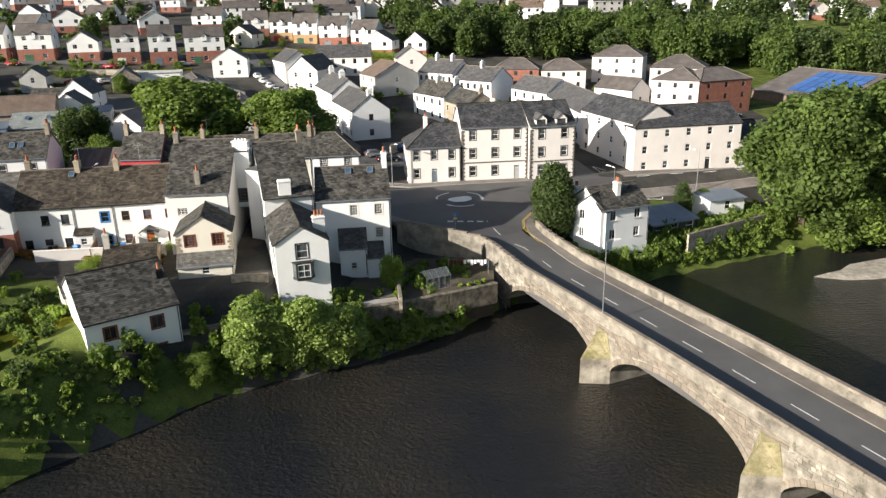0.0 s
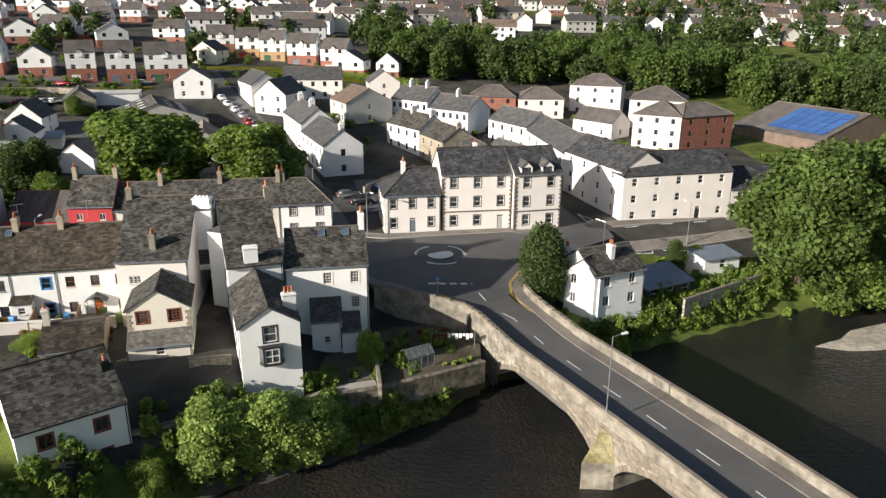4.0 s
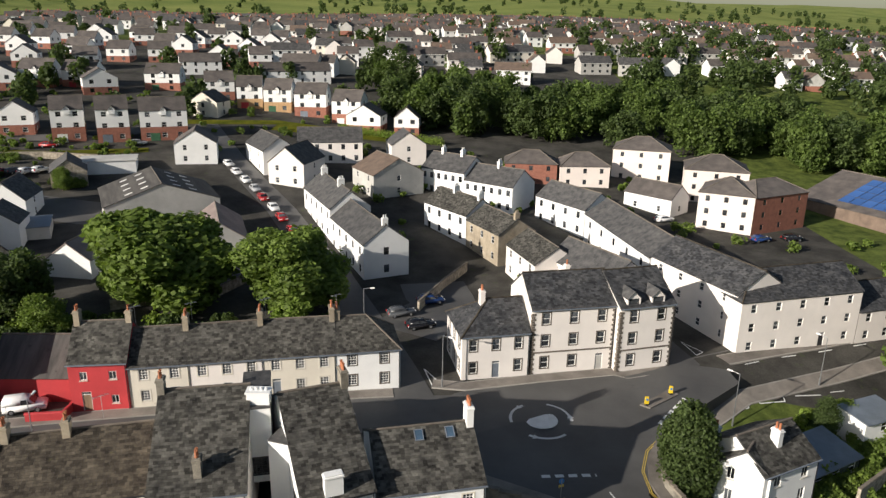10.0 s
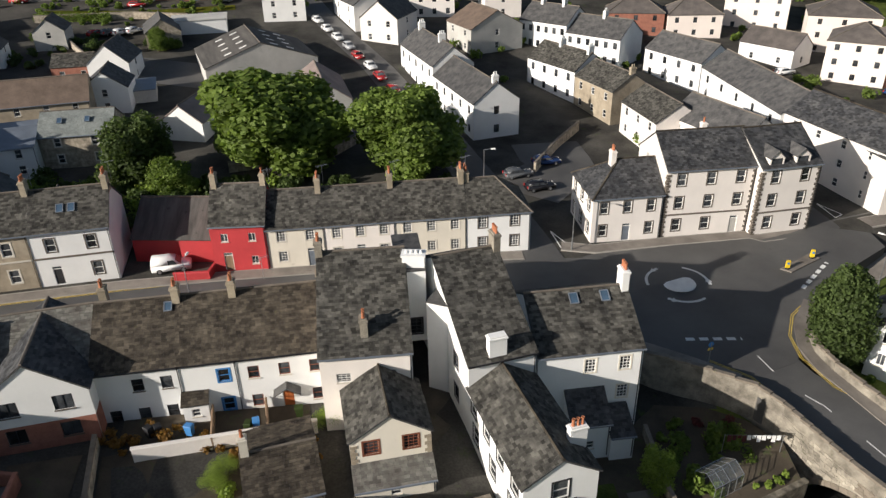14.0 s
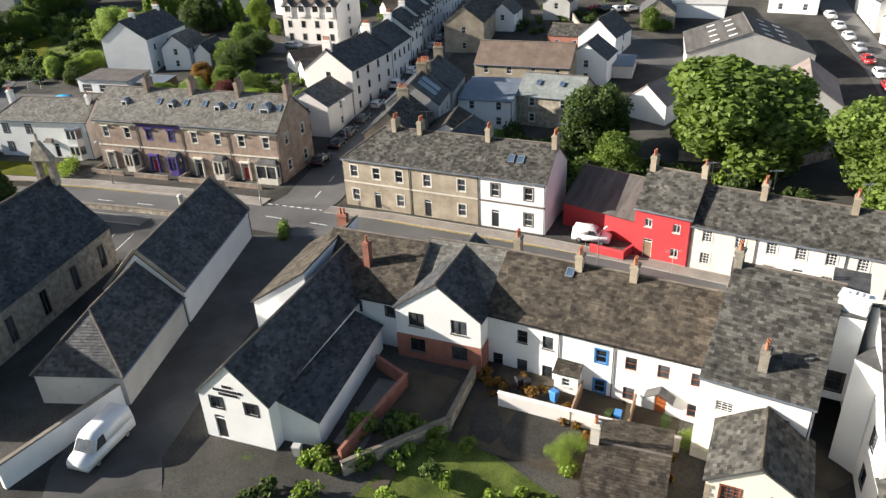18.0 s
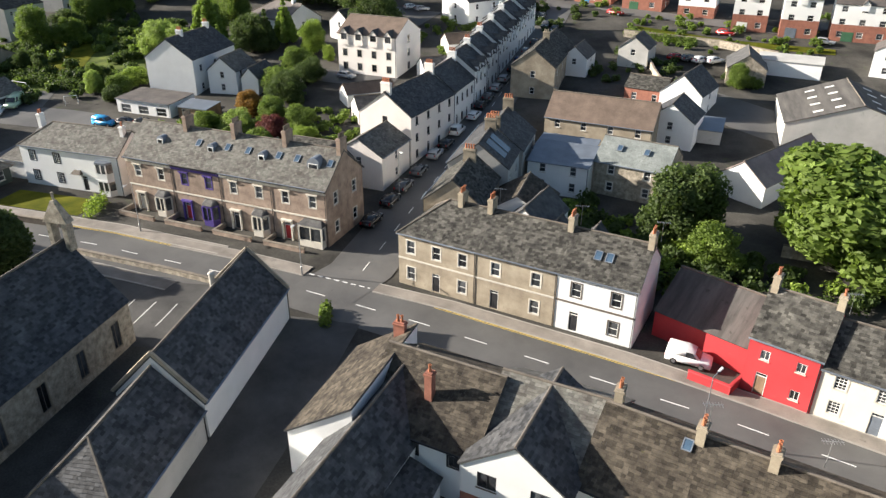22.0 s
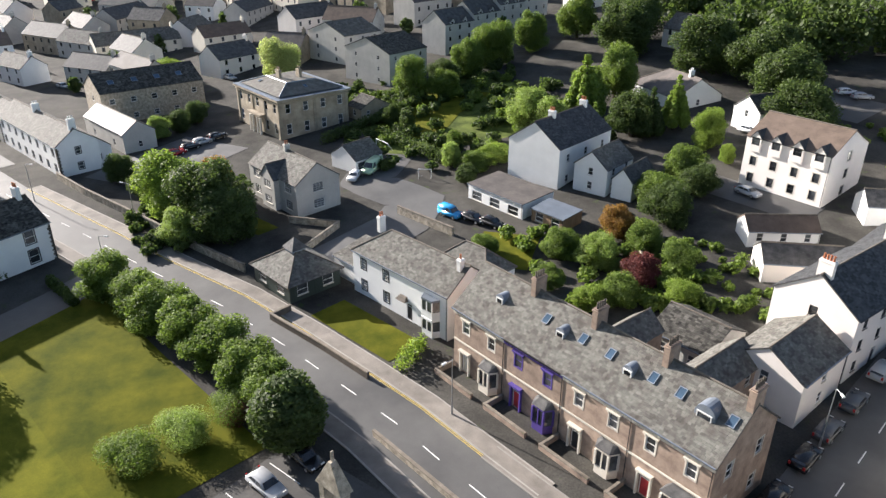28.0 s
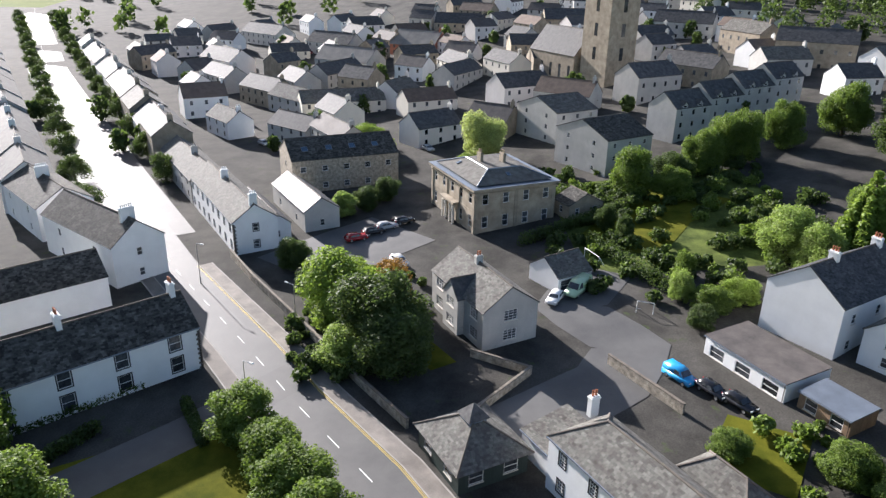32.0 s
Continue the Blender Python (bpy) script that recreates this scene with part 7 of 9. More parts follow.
house((39.0, 217.0), (53.0, 212.6), 12.0, 8.6, 11.6, "pale pink and brick flats with a hipped roof", wall=PINKW, rows=3, cols=3, **PK)
house((35.5, 196.8), (45.6, 191.7), 11.0, 8.4, 11.2, "pale pink three-storey flats beside the wall", wall=PINKW, rows=3, cols=3, **PK)
house((45.9, 191.9), (60.5, 199.1), 10.0, 8.2, 10.8, "red brick three-storey flats with a tile roof", wall=BRICK, rows=3, cols=3, **PK)
house((23.4, 212.0), (31.7, 202.6), 7.5, 4.2, 7.0, "small white gabled bungalow", wall=WHITE, roofm=TILE, rows=1, cols=2, left=1, right=1)
SO = house((67.0, 217.0), (79.0, 192.0), 32.0, 2.6, 8.0, "large low hall with a brown tile roof and panels", wall=TILEBR, roofm=TILE, rows=1, cols=0, left=0, right=0, z=1.0, name="sports_hall", category="hall")
PANEL = mat("solar_panel", (0.05, 0.12, 0.32), 0.15, 0.1, 1.0, 0, spec=0.7)
bm = bmesh.new()
s = 5.4 / 16
slab(bm, [(0, 0, 0), (2.6, 0, 0), (2.6, 2.8, 2.8 * s), (0, 2.8, 2.8 * s)], 0.05)
panel_mesh = mesh_of(bm, PANEL, name="solar_panel")
for i in range(3, 9):
    for k in range(4):
        put("solar_panel", panel_mesh, SO, pose(1.2 + i * 2.8, 2.2 + k * 3.0, 2.78 + (2.2 + k * 3.0) * s))

# works, sheds and cottages
WH = house((-84.6, 178.6), (-65.3, 188.2), 19.0, 4.6, 8.4, "long warehouse with a corrugated roof and roof lights", roof="front", wall=GREYW, roofm=DARKCORR, rows=1, cols=0, left=0, right=0, name="warehouse", category="warehouse", gutters=False)
for s in (0.22, 0.36, 0.64, 0.78):
    for y in (2, 6.5, 11, 15.5):
        x = 21.55 * s
        zz = 8.4 - abs(x - 10.78) / 10.78 * 3.8
        bm = bmesh.new()
        sl = 3.8 / 10.78 * (1 if s < 0.5 else -1)
        slab(bm, [(x - 0.7, y, zz - 0.7 * sl + 0.05), (x + 0.7, y, zz + 0.7 * sl + 0.05), (x + 0.7, y + 0.7, zz + 0.7 * sl + 0.05), (x - 0.7, y + 0.7, zz - 0.7 * sl + 0.05)], 0.05)
        part("roof_light", bm, FRAMEW, WH)
house((-85.2, 157.6), (-77.8, 157.0), 20.0, 3.4, 6.2, "whitewashed barn with a brown sheet roof", roof="front", wall=WHITE, roofm=PINKCORR, rows=1, cols=0, left=0, right=0, name="barn", category="barn", gutters=False)
house((-64.0, 166.4), (-55.2, 169.4), 17.0, 3.6, 6.8, "long shed with a brown sheet roof", roof="front", wall=GREYW, roofm=PINKCORR, rows=1, cols=0, left=0, right=0, name="shed", category="shed", gutters=False)
house((-107.8, 179.0), (-100.2, 180.4), 10.0, 4.6, 8.0, "small white gabled house with a dark roof", roof="front", wall=WHITE, roofm=DARKSL, rows=2, cols=[0, 1], left=1, right=1)
house((-85.7, 221.7), (-76.0, 224.1), 9.5, 5.4, 8.6, "white detached gabled house", roof="front", wall=WHITE, roofm=TILE, rows=2, cols=2, left=2, right=2)
house((-60.7, 212.1), (-52.0, 209.7), 12.0, 5.8, 9.4, "ivory gabled house with a slate roof", roof="front", wall=IVORY, roofm=SLATE, rows=2, cols=2, left=3, right=1)
house((-57.0, 229.6), (-40.5, 231.8), 8.5, 5.8, 9.0, "ivory terrace with a slate roof", wall=IVORY, roofm=SLATE, rows=2, cols=5, frame=FRAMED)
house((-33.0, 232.0), (-24.0, 234.0), 9.0, 5.6, 8.8, "pale gabled house with a slate roof", roof="front", wall=IVORY, roofm=SLATE, rows=2, cols=1)
house((-70.5, 231.0), (-63.0, 217.5), 8.5, 6.0, 9.0, "white end house on the climbing street", wall=WHITE, roofm=SLATE, rows=2, cols=2)


house((-103.6, 209.6), (-92.0, 213.4), 8.0, 3.2, 3.4, "low white building with a flat pale roof", roof="flat", wall=WHITE, roofm=GREYW, rows=1, cols=0, left=0, right=0, back=0, gutters=False)
house((-105.2, 199.8), (-98.6, 203.0), 11.0, 3.6, 6.2, "ivy-grown stone shed with a slate roof", roof="front", wall=RUBBLE, roofm=SLATE, rows=1, cols=0, left=0, right=0, name="shed", category="shed", gutters=False)
house((-98.0, 171.4), (-92.6, 173.6), 6.5, 2.4, 3.0, "small shed with a pale tin roof", roof="lean", wall=GREYW, roofm=LEAD, rows=1, cols=0, left=0, right=0, name="shed", category="shed", gutters=False)
house((-115.8, 180.0), (-108.2, 181.8), 6.0, 3.2, 5.0, "low brick range with a slate roof", wall=BRICK, roofm=SLATES, rows=1, cols=2, left=0, right=0)
house((-128.0, 196.0), (-122.0, 198.0), 8.0, 4.2, 6.6, "grey rear cottage with a slate roof", roof="front", wall=GREYW, roofm=SLATE, rows=2, cols=[0, 1], left=1, right=0)
house((-134.0, 184.0), (-129.0, 186.0), 8.0, 4.0, 6.2, "white rear wing with a slate roof", roof="front", wall=WHITE, roofm=SLATE, rows=2, cols=[0, 1], left=0, right=1)

# ---- the brick and white estate ----
def estate(p0, p1, front=False, eave=5.6, brick=BRICK, bays=2, rows=2):
    T = house(p0, p1, 8.5, eave, eave + 3.1, "modern house with white render over a brick lower storey", roof="front" if front else "gable", wall=WHITE, roofm=TILE, rows=rows, cols=bays, back=bays, left=1, right=1, base=eave * (0.45 if rows > 2 else 0.46), basem=brick,
              group="estate houses", w=1.3, h=1.3, chim=())
    if rows > 2 and not front:
        L = (Vector(p1) - Vector(p0)).length
        dormer(T, L * 0.5, -0.3, eave - 0.5, 1.5, 0.6, 2.0, WHITE, TILE, 0.8)
        bm = bmesh.new()
        box(bm, L * 0.3 - 1.2, L * 0.3 + 1.2, -0.06, -0.035, 0, 2.1)
        for k in range(4):
            box(bm, L * 0.3 - 1.15, L * 0.3 + 1.15, -0.075, -0.06, 0.06 + k * 0.51, 0.5 + k * 0.51)
        part("garage_door", bm, er.choice((REDW, FRAMEB, GREENP, FRAMEW, LEAD)), T)
    return T


GREENP = mat("green_door_paint", (0.05, 0.13, 0.07), 0.5, 0.1, 0.4, 0.05)
er = random.Random(9)
for p0, p1, e, n in (((-136.8, 236.0), (-128.4, 239.0), 6.1, 2), ((-121.0, 233.2), (-113.8, 236.4), 8.6, 2), ((-110.3, 235.4), (-103.0, 238.6), 8.8, 2), ((-100.6, 239.6), (-89.4, 244.0), 8.2, 3), ((-152.0, 234.0), (-142.0, 237.0), 8.2, 2), ((-166.0, 232.0), (-156.0, 234.6), 8.2, 3)):
    estate(p0, p1, e < 7, e, BRICK, n, 3 if e > 7 else 2)
for k, (p0, p1, e) in enumerate((((-98.4, 291.1), (-89.5, 294.1), 6.3), ((-86.0, 283.2), (-78.0, 284.4), 7.2), ((-77.0, 281.6), (-68.2, 281.4), 7.4), ((-66.5, 277.8), (-56.4, 277.2), 7.6), ((-53.9, 272.3), (-44.8, 270.6), 7.5),
                               ((-161.4, 294.1), (-150.6, 294.8), 6.4), ((-149.0, 298.0), (-137.6, 297.8), 6.2), ((-122.4, 301.5), (-110.6, 302.5), 6.0))):
    estate(p0, p1, False, e, BUFFBRICK if 0 < k < 3 else BRICK, 2, 3)
for p0, p1 in (((-48.4, 263.2), (-38.0, 261.4)), ((-137.0, 287.0), (-127.6, 292.2)), ((-168.8, 284.4), (-158.8, 287.8)), ((-34.0, 262.6), (-26.6, 262.1))):
    estate(p0, p1, True)
house((-97.6, 270.6), (-88.4, 268.9), 9.0, 4.8, 7.8, "cream gabled house among the estate", roof="front", wall=CREAM, roofm=DARKSL, rows=2, cols=1)
house((-119.6, 330.3), (-105.2, 336.1), 8.0, 5.0, 8.0, "white terrace with a dark roof", wall=WHITE, roofm=TILE, rows=2, cols=4, left=0, right=0)
house((-86.9, 322.3), (-62.2, 331.6), 8.0, 5.0, 8.0, "white terrace with a dark roof", wall=WHITE, roofm=TILE, rows=2, cols=6, left=0, right=0)
er = random.Random(5)
for row in range(7):
    for k in range(15):
        x, y = -330 + k * 19.5 + er.uniform(-3, 3) + row * 6, 268 + row * 26 + 0.12 * k * 6 + er.uniform(-4, 4)
        if x > -102 + row * 6 or (row == 0 and x > -176):
            continue
        if any((q - Vector((x + 4, y + 4))).length < 15 for q in HOUSES):
            continue
        a = radians(er.choice((0, 6, 12, 90)) + er.uniform(-6, 6))
        estate((x, y), (x + 9 * math.cos(a), y + 9 * math.sin(a)), er.random() < 0.35)


# ---- the far town on the hill: one joined mass of small houses ----
def land(x, y):
    z = ground(x, y)
    r = math.hypot(x + 60, y - 90)
    if r > 260:
        z += (noise.noise((x * 0.004, y * 0.004, 0)) * 9 + noise.noise((x * 0.0013, y * 0.0013, 3)) * 30) * min(1, (r - 260) / 900) * (1 if y > 60 or r > 900 else 0.2)
    return z


FAR_MATS = [WHITE, IVORY, CREAM, GREYW, BRICK, TILE, SLATE, TILEBR, GLASS, FRAMEW]


def far_house(bm, m, L, D, e, r, wall, roofm, brick):
    def quad(ps, k):
        bm.faces.new([bm.verts.new(m @ Vector(p)) for p in ps]).material_index = k

    zb = 2.6 if brick else -3
    for ps in (((0, 0), (L, 0)), ((L, 0), (L, D)), ((L, D), (0, D)), ((0, D), (0, 0))):
        (a, b), (c, d) = ps
        if brick:
            quad(((a, b, -3), (c, d, -3), (c, d, zb), (a, b, zb)), 4)
        quad(((a, b, zb), (c, d, zb), (c, d, e), (a, b, e)), wall)
    quad(((0, 0, e), (0, D, e), (0, D / 2, r)), wall)
    quad(((L, 0, e), (L, D, e), (L, D / 2, r)), wall)
    o = 0.35
    for y, s in ((-o, 1), (D + o, -1)):
        ze = e - (r - e) / (D / 2) * o
        quad(((-o, y, ze + 0.12), (L + o, y, ze + 0.12), (L + o, D / 2, r + 0.12), (-o, D / 2, r + 0.12)), roofm)
        quad(((-o, y, ze - 0.06), (L + o, y, ze - 0.06), (L + o, y, ze + 0.12), (-o, y, ze + 0.12)), 9)
    c = L * 0.86
    for x0, x1, y0, y1 in ((c, c + 0.7, D / 2 - 0.35, D / 2 - 0.35), (c + 0.7, c + 0.7, D / 2 - 0.35, D / 2 + 0.35), (c, c, D / 2 - 0.35, D / 2 + 0.35), (c, c + 0.7, D / 2 + 0.35, D / 2 + 0.35)):
        quad(((x0, y0, r - 0.6), (x1, y1, r - 0.6), (x1, y1, r + 1.1), (x0, y0, r + 1.1)), 4)
    n = max(2, int(L / 3.6))
    for row in range(2):
        for u in spread(n, L, 1.2):
            z = 0.9 + 2.55 * row
            quad(((u - 0.1, -0.03, z - 0.1), (u + 1.3, -0.03, z - 0.1), (u + 1.3, -0.03, z + 1.3), (u - 0.1, -0.03, z + 1.3)), 9)
            quad(((u, -0.05, z), (u + 1.2, -0.05, z), (u + 1.2, -0.05, z + 1.2), (u, -0.05, z + 1.2)), 8)


def hillside():
    bm = bmesh.new()
    fr = random.Random(11)
    for row in range(22):
        y0 = 300 + row * 22
        for k in range(46):
            x = -330 + k * 15.5 + fr.uniform(-4, 4) + (row % 3) * 5
            y = y0 + 0.1 * x + fr.uniform(-5, 5) + 12 * math.sin(x * 0.02 + row)
            if x > 205 + row * 8 or fr.random() < 0.14:
                continue
            if x > -95 and y < 322 - 0.12 * x + (60 if x > 20 else 0):
                continue
            if x <= -95 and y < 450:
                continue
            v = fr.random()
            L, D = (9, 7.5) if v < 0.55 else ((15, 7.5) if v < 0.8 else (8, 8))
            far_house(bm, pose(x, y, land(x, y), 0, 0, fr.choice((-8, 0, 8, 14, 14, 90)) + fr.uniform(-5, 5)), L, D, 5.2, 8.2, fr.choice((0, 0, 0, 1, 1, 2, 3)), fr.choice((5, 5, 6, 7)), fr.random() < 0.12)
    me = bpy.data.meshes.new("hillside_houses")
    bm.to_mesh(me)
    bm.free()
    for m in FAR_MATS:
        me.materials.append(m)
    tagged(new("hillside_houses", me), "many small pale houses covering the far hillside", "houses", "", "stuff")


hillside()

# ---- old town to the west ----
def old(p0, p1, depth, eave, wall, roofm, rows=2, cols=3, roof="gable", label="old town house with a slate roof", **k):
    return house(p0, p1, depth, eave, eave + depth * 0.36, label, wall=wall, roofm=roofm, rows=rows, cols=cols, roof=roof, left=0, right=0, back=cols, **k)


N0, N1 = Vector((-460, -90)), Vector((-278, 8))
wr = random.Random(3)
for i in range(11):
    a, b = N0 + (N1 - N0) * i / 11, N0 + (N1 - N0) * (i + 1) / 11
    old(tuple(a), tuple(b), 10 + wr.uniform(-1, 2), 6.2 + wr.uniform(-0.6, 1.6), wr.choice((GREYW, IVORY, CREAM, STONE, WHITE)), wr.choice((WARM, SLATE)), label="street front house with a stone slate roof", chim=((0.96, 0.5, 3, 1.3),), group="main street fronts", slates=None)
S0, S1 = Vector((-248, -1)), Vector((-430, -110))
for i in range(12):
    a, b = S0 + (S1 - S0) * i / 12, S0 + (S1 - S0) * (i + 1) / 12
    old(tuple(a), tuple(b), 10, 6.4 + wr.uniform(-0.6, 1.6), wr.choice((GREYW, IVORY, WHITE)), SLATE, label="street house with a slate roof", chim=((0.96, 0.5, 3, 1.3),), group="main street fronts")
house((-273.4, 105.3), (-258.9, 114.2), 14.0, 8.6, 11.8, "grey rendered block of flats with a gabled roof", roof="front", wall=GREYW, roofm=SLATES, rows=3, cols=2, left=2, right=3, frame=FRAMEW, w=0.9, h=1.1, name="apartment_building", category="apartment building")
house((-300.0, 99.0), (-286.0, 107.5), 14.0, 8.4, 11.4, "grey rendered flats with a stone slate roof", roof="front", wall=GREYW, roofm=WARM, rows=3, cols=2, left=2, right=3, w=0.9, h=1.1, name="apartment_building", category="apartment building")
for i in range(4):
    a, b = Vector((-278, 135)), Vector((-304, 178))
    T = house(tuple(a + (b - a) * i / 4), tuple(a + (b - a) * (i + 1) / 4), 9.0, 8.6, 12.0, "grey three-storey terrace with gabled dormers", wall=GREYW, roofm=SLATE, rows=3, cols=3, left=0, right=0, frame=FRAMEW, w=0.9, h=1.2, group="grey terrace")
    for x in (3.0, 8.5):
        dormer(T, x, -0.05, 7.9, 1.7, 1.3, 2.4, GREYW, SLATE, 1.0)
for (x, y, a, L, D, e, wl, rm) in ((-313, 18, 110, 27, 9, 5.5, CREAM, WARM), (-322, 47, 150, 14, 9, 5.5, IVORY, WARM), (-345, -9, 45, 20, 10, 6.0, STONE, SLATE), (-360, 20, 150, 24, 10, 5.5, GREYW, SLATE), (-340, 66, 150, 22, 9, 5.6, GREYW, SLATE),
                                   (-396, 10, 60, 26, 14, 6.0, GREYW, CORRUG), (-420, 40, 60, 22, 16, 5.0, BRICK, CORRUG), (-300, 118, 120, 18, 10, 8.0, GREYW, SLATE), (-325, 130, 40, 20, 10, 7.0, STONE, SLATE), (-312, 160, 100, 16, 9, 7.0, GREYW, WARM),
                                   (-290, 12, 50, 16, 9, 5.0, GREYW, SLATE), (-330, 4, 45, 18, 9, 5.5, GREYW, WARM), (-300, -8, 40, 14, 8, 5.0, WHITE, WARM), (-372, -30, 40, 20, 10, 6, GREYW, SLATE), (-405, -40, 45, 24, 12, 7, IVORY, SLATE),
                                   (-355, 95, 100, 20, 9, 6, STONE, SLATE), (-385, 90, 95, 20, 10, 6, STONE, SLATE), (-330, 170, 60, 24, 11, 9, STONE, SLATE), (-365, 165, 20, 20, 10, 8, STONE, WARM), (-335, 210, 20, 22, 10, 7, WHITE, SLATE),
                                   (-300, 190, 120, 14, 9, 6, WHITE, WARM), (-285, 170, 100, 12, 9, 6, WHITE, SLATE), (-250, 195, 30, 20, 10, 5, WHITE, WARM), (-235, 170, 20, 18, 10, 5, IVORY, WARM), (-440, 0, 60, 24, 12, 6, GREYW, SLATE),
                                   (-455, 60, 80, 24, 12, 6, STONE, SLATE), (-430, 110, 90, 22, 12, 7, STONE, SLATE), (-400, 150, 60, 24, 12, 7, GREYW, SLATE), (-480, -40, 50, 28, 12, 6, GREYW, SLATE), (-470, 130, 80, 24, 12, 7, IVORY, SLATE)):
    r = radians(a)
    x, y = x - 16, y + 18
    old((x, y), (x + L * math.cos(r), y + L * math.sin(r)), D, e, wl, rm, cols=max(2, int(L / 4)), label="old town building with a slate roof", chim=((0.95, 0.5, 3, 1.2),))
fill = random.Random(17)
tries = 0
made = 0
while made < 78 and tries < 4000:
    tries += 1
    x, y = fill.uniform(-520, -285), fill.uniform(-60, 215)
    along_street = (Vector((x, y)) - Vector((-262, 5.5))).dot(Vector((0.505, -0.863)))
    if along_street > -26 or any((h - Vector((x, y))).length < 16.5 for h in HOUSES) or math.hypot(x + 350, y - 128) < 26:
        continue
    r = radians(fill.choice((30, 30, 120, 118, 60, 150)) + fill.uniform(-6, 6))
    L, D = fill.uniform(11, 19), fill.uniform(8, 10.5)
    c, n = Vector((math.cos(r), math.sin(r))), Vector((-math.sin(r), math.cos(r)))
    p0 = Vector((x, y)) - c * L / 2 - n * D / 2
    old(tuple(p0), tuple(p0 + c * L), D, fill.uniform(5, 7), fill.choice((GREYW, IVORY, WHITE, STONE, CREAM)), fill.choice((SLATE, SLATE, TILE, TILEBR)), cols=max(2, int(L / 3.6)), label="old town building with a slate roof", chim=((0.95, 0.5, 3, 1.2),))
    made += 1
# parish church with its tower
CT = house((-352, 126), (-341, 132), 12.0, 30.0, 31.0, "tall sandstone church tower", roof="flat", wall=STONE, roofm=LEAD, rows=4, cols=[0, 1, 1, 1], left=[0, 1, 1, 1], right=[0, 1, 1, 1], back=[0, 0, 0, 1], w=1.6, h=4.0, frame=DARKSTONE, sur=DARKSTONE, name="church_tower", category="church", gutters=False, ov=0.1)
house((-375, 112), (-353, 124), 14.0, 9.0, 17.0, "sandstone parish church nave with a slate roof", wall=STONE, roofm=SLATE, rows=1, cols=5, left=0, right=0, w=1.4, h=4.5, frame=DARKSTONE, sur=DARKSTONE, name="church", category="church", gutters=False)

# ---- trees ----
tree(-63.8, 149, 15.0, "large round green tree behind the terrace", count=14000, size=0.4, variant=2, wide=1.75, material=LEAF)
tree(-43.2, 147.5, 13.2, "round green tree behind the terrace", count=10000, size=0.36, variant=3, wide=1.5)
tree(-81.5, 141.5, 10.5, "dark green tree behind the terrace", material=LEAFD, count=7000, variant=4, wide=1.3)
tree(-75, 137, 6.0, "small green tree behind the terrace", material=LEAF, count=4000, variant=5, wide=1.4)
tree(4.1, 108.0, 12.0, "tall dark columnar cypress by the road", kind="column", material=LEAFD, count=9000, size=0.24, variant=6, wide=1.08)
tree(24.9, 119.9, 6.2, "dark columnar conifer by the road", kind="column", material=LEAFD, count=3500, size=0.24, variant=7)
tree(28.6, 122.6, 4.5, "bright green garden tree", material=LEAFL, count=3000, variant=8)
tree(13.4, 102.6, 6.0, "young light green tree beside the lodge", kind="cone", material=LEAFL, count=2400, size=0.3, variant=9)
tree(44.0, 122.0, 20.0, "large spreading green tree by the river", count=14000, size=0.3, variant=10, wide=1.2, material=LEAFW)
tree(55.8, 126.8, 21.5, "large spreading green tree by the river", count=14000, size=0.3, variant=2, wide=1.2, material=LEAFW)
tree(66.7, 134, 20.0, "broad green tree beside the river", count=6000, size=0.4, variant=3, wide=1.2)
tree(49, 119.4, 12.0, "broad green tree beside the river", count=5000, size=0.36, variant=5, wide=1.2, material=LEAF)
tree(-24.4, 77.6, 7.4, "leafy grey-green willow on the river bank", material=LEAFG, count=5200, size=0.36, variant=11, wide=1.15)
tree(-28.4, 75.6, 7.0, "leafy grey-green willow on the river bank", material=LEAFG, count=5200, size=0.36, variant=6, wide=1.2)
tree(-20.6, 79.4, 6.2, "leafy grey-green willow on the river bank", material=LEAFG, count=5200, size=0.36, variant=12, wide=1.15)
tree(-33.4, 72.2, 3.4, "leafy green bush tree on the river bank", material=LEAF, count=6000, size=0.26, variant=13, wide=1.3)
tree(-16.4, 91.0, 4.2, "small bright green garden tree", material=LEAFL, count=2500, variant=14)
# hedge trees between the green and the road
for i, (x, y, h) in enumerate(((-171.5, 54.8, 6.2), (-166.0, 58.6, 6.0), (-161.0, 62.0, 6.4), (-155.4, 65.6, 6.4), (-150.0, 68.8, 6.4), (-145.0, 71.6, 6.2), (-140.4, 74.0, 5.8))):
    tree(x, y, h, "bushy green roadside tree", count=6000, size=0.28, variant=15 + i % 3, wide=1.55, group="roadside trees", material=LEAF)
tree(-134.0, 75.0, 8.6, "dense dark yew beside the church car park", kind="column", material=LEAFD, count=9000, size=0.28, variant=18, wide=1.7)
for x, y, h, m in ((-140.0, 69.0, 3.6, LEAF), (-137.5, 64.5, 4.2, LEAFG), (-135.0, 60.0, 4.4, LEAF), (-139.0, 71.4, 3.4, LEAFR)):
    tree(x, y, h, "rounded garden shrub at the edge of the green", kind="bush", material=m, count=4500, size=0.26, variant=19, wide=1.3, name="shrub", category="shrub")
# some of these trees are added out of view to cast shade on the lawn
for x, y, h in ((-157.4, 36.6, 8.5), (-166.0, 27.0, 11.0), (-152.0, 30.0, 10.0), (-176.0, 10.0, 15.0), (-168.0, 4.0, 15.0)):
    tree(x, y, h, "bushy green tree placed to shade the green", count=6000, size=0.28, variant=16, wide=1.4, group="trees by the inn", material=LEAF)
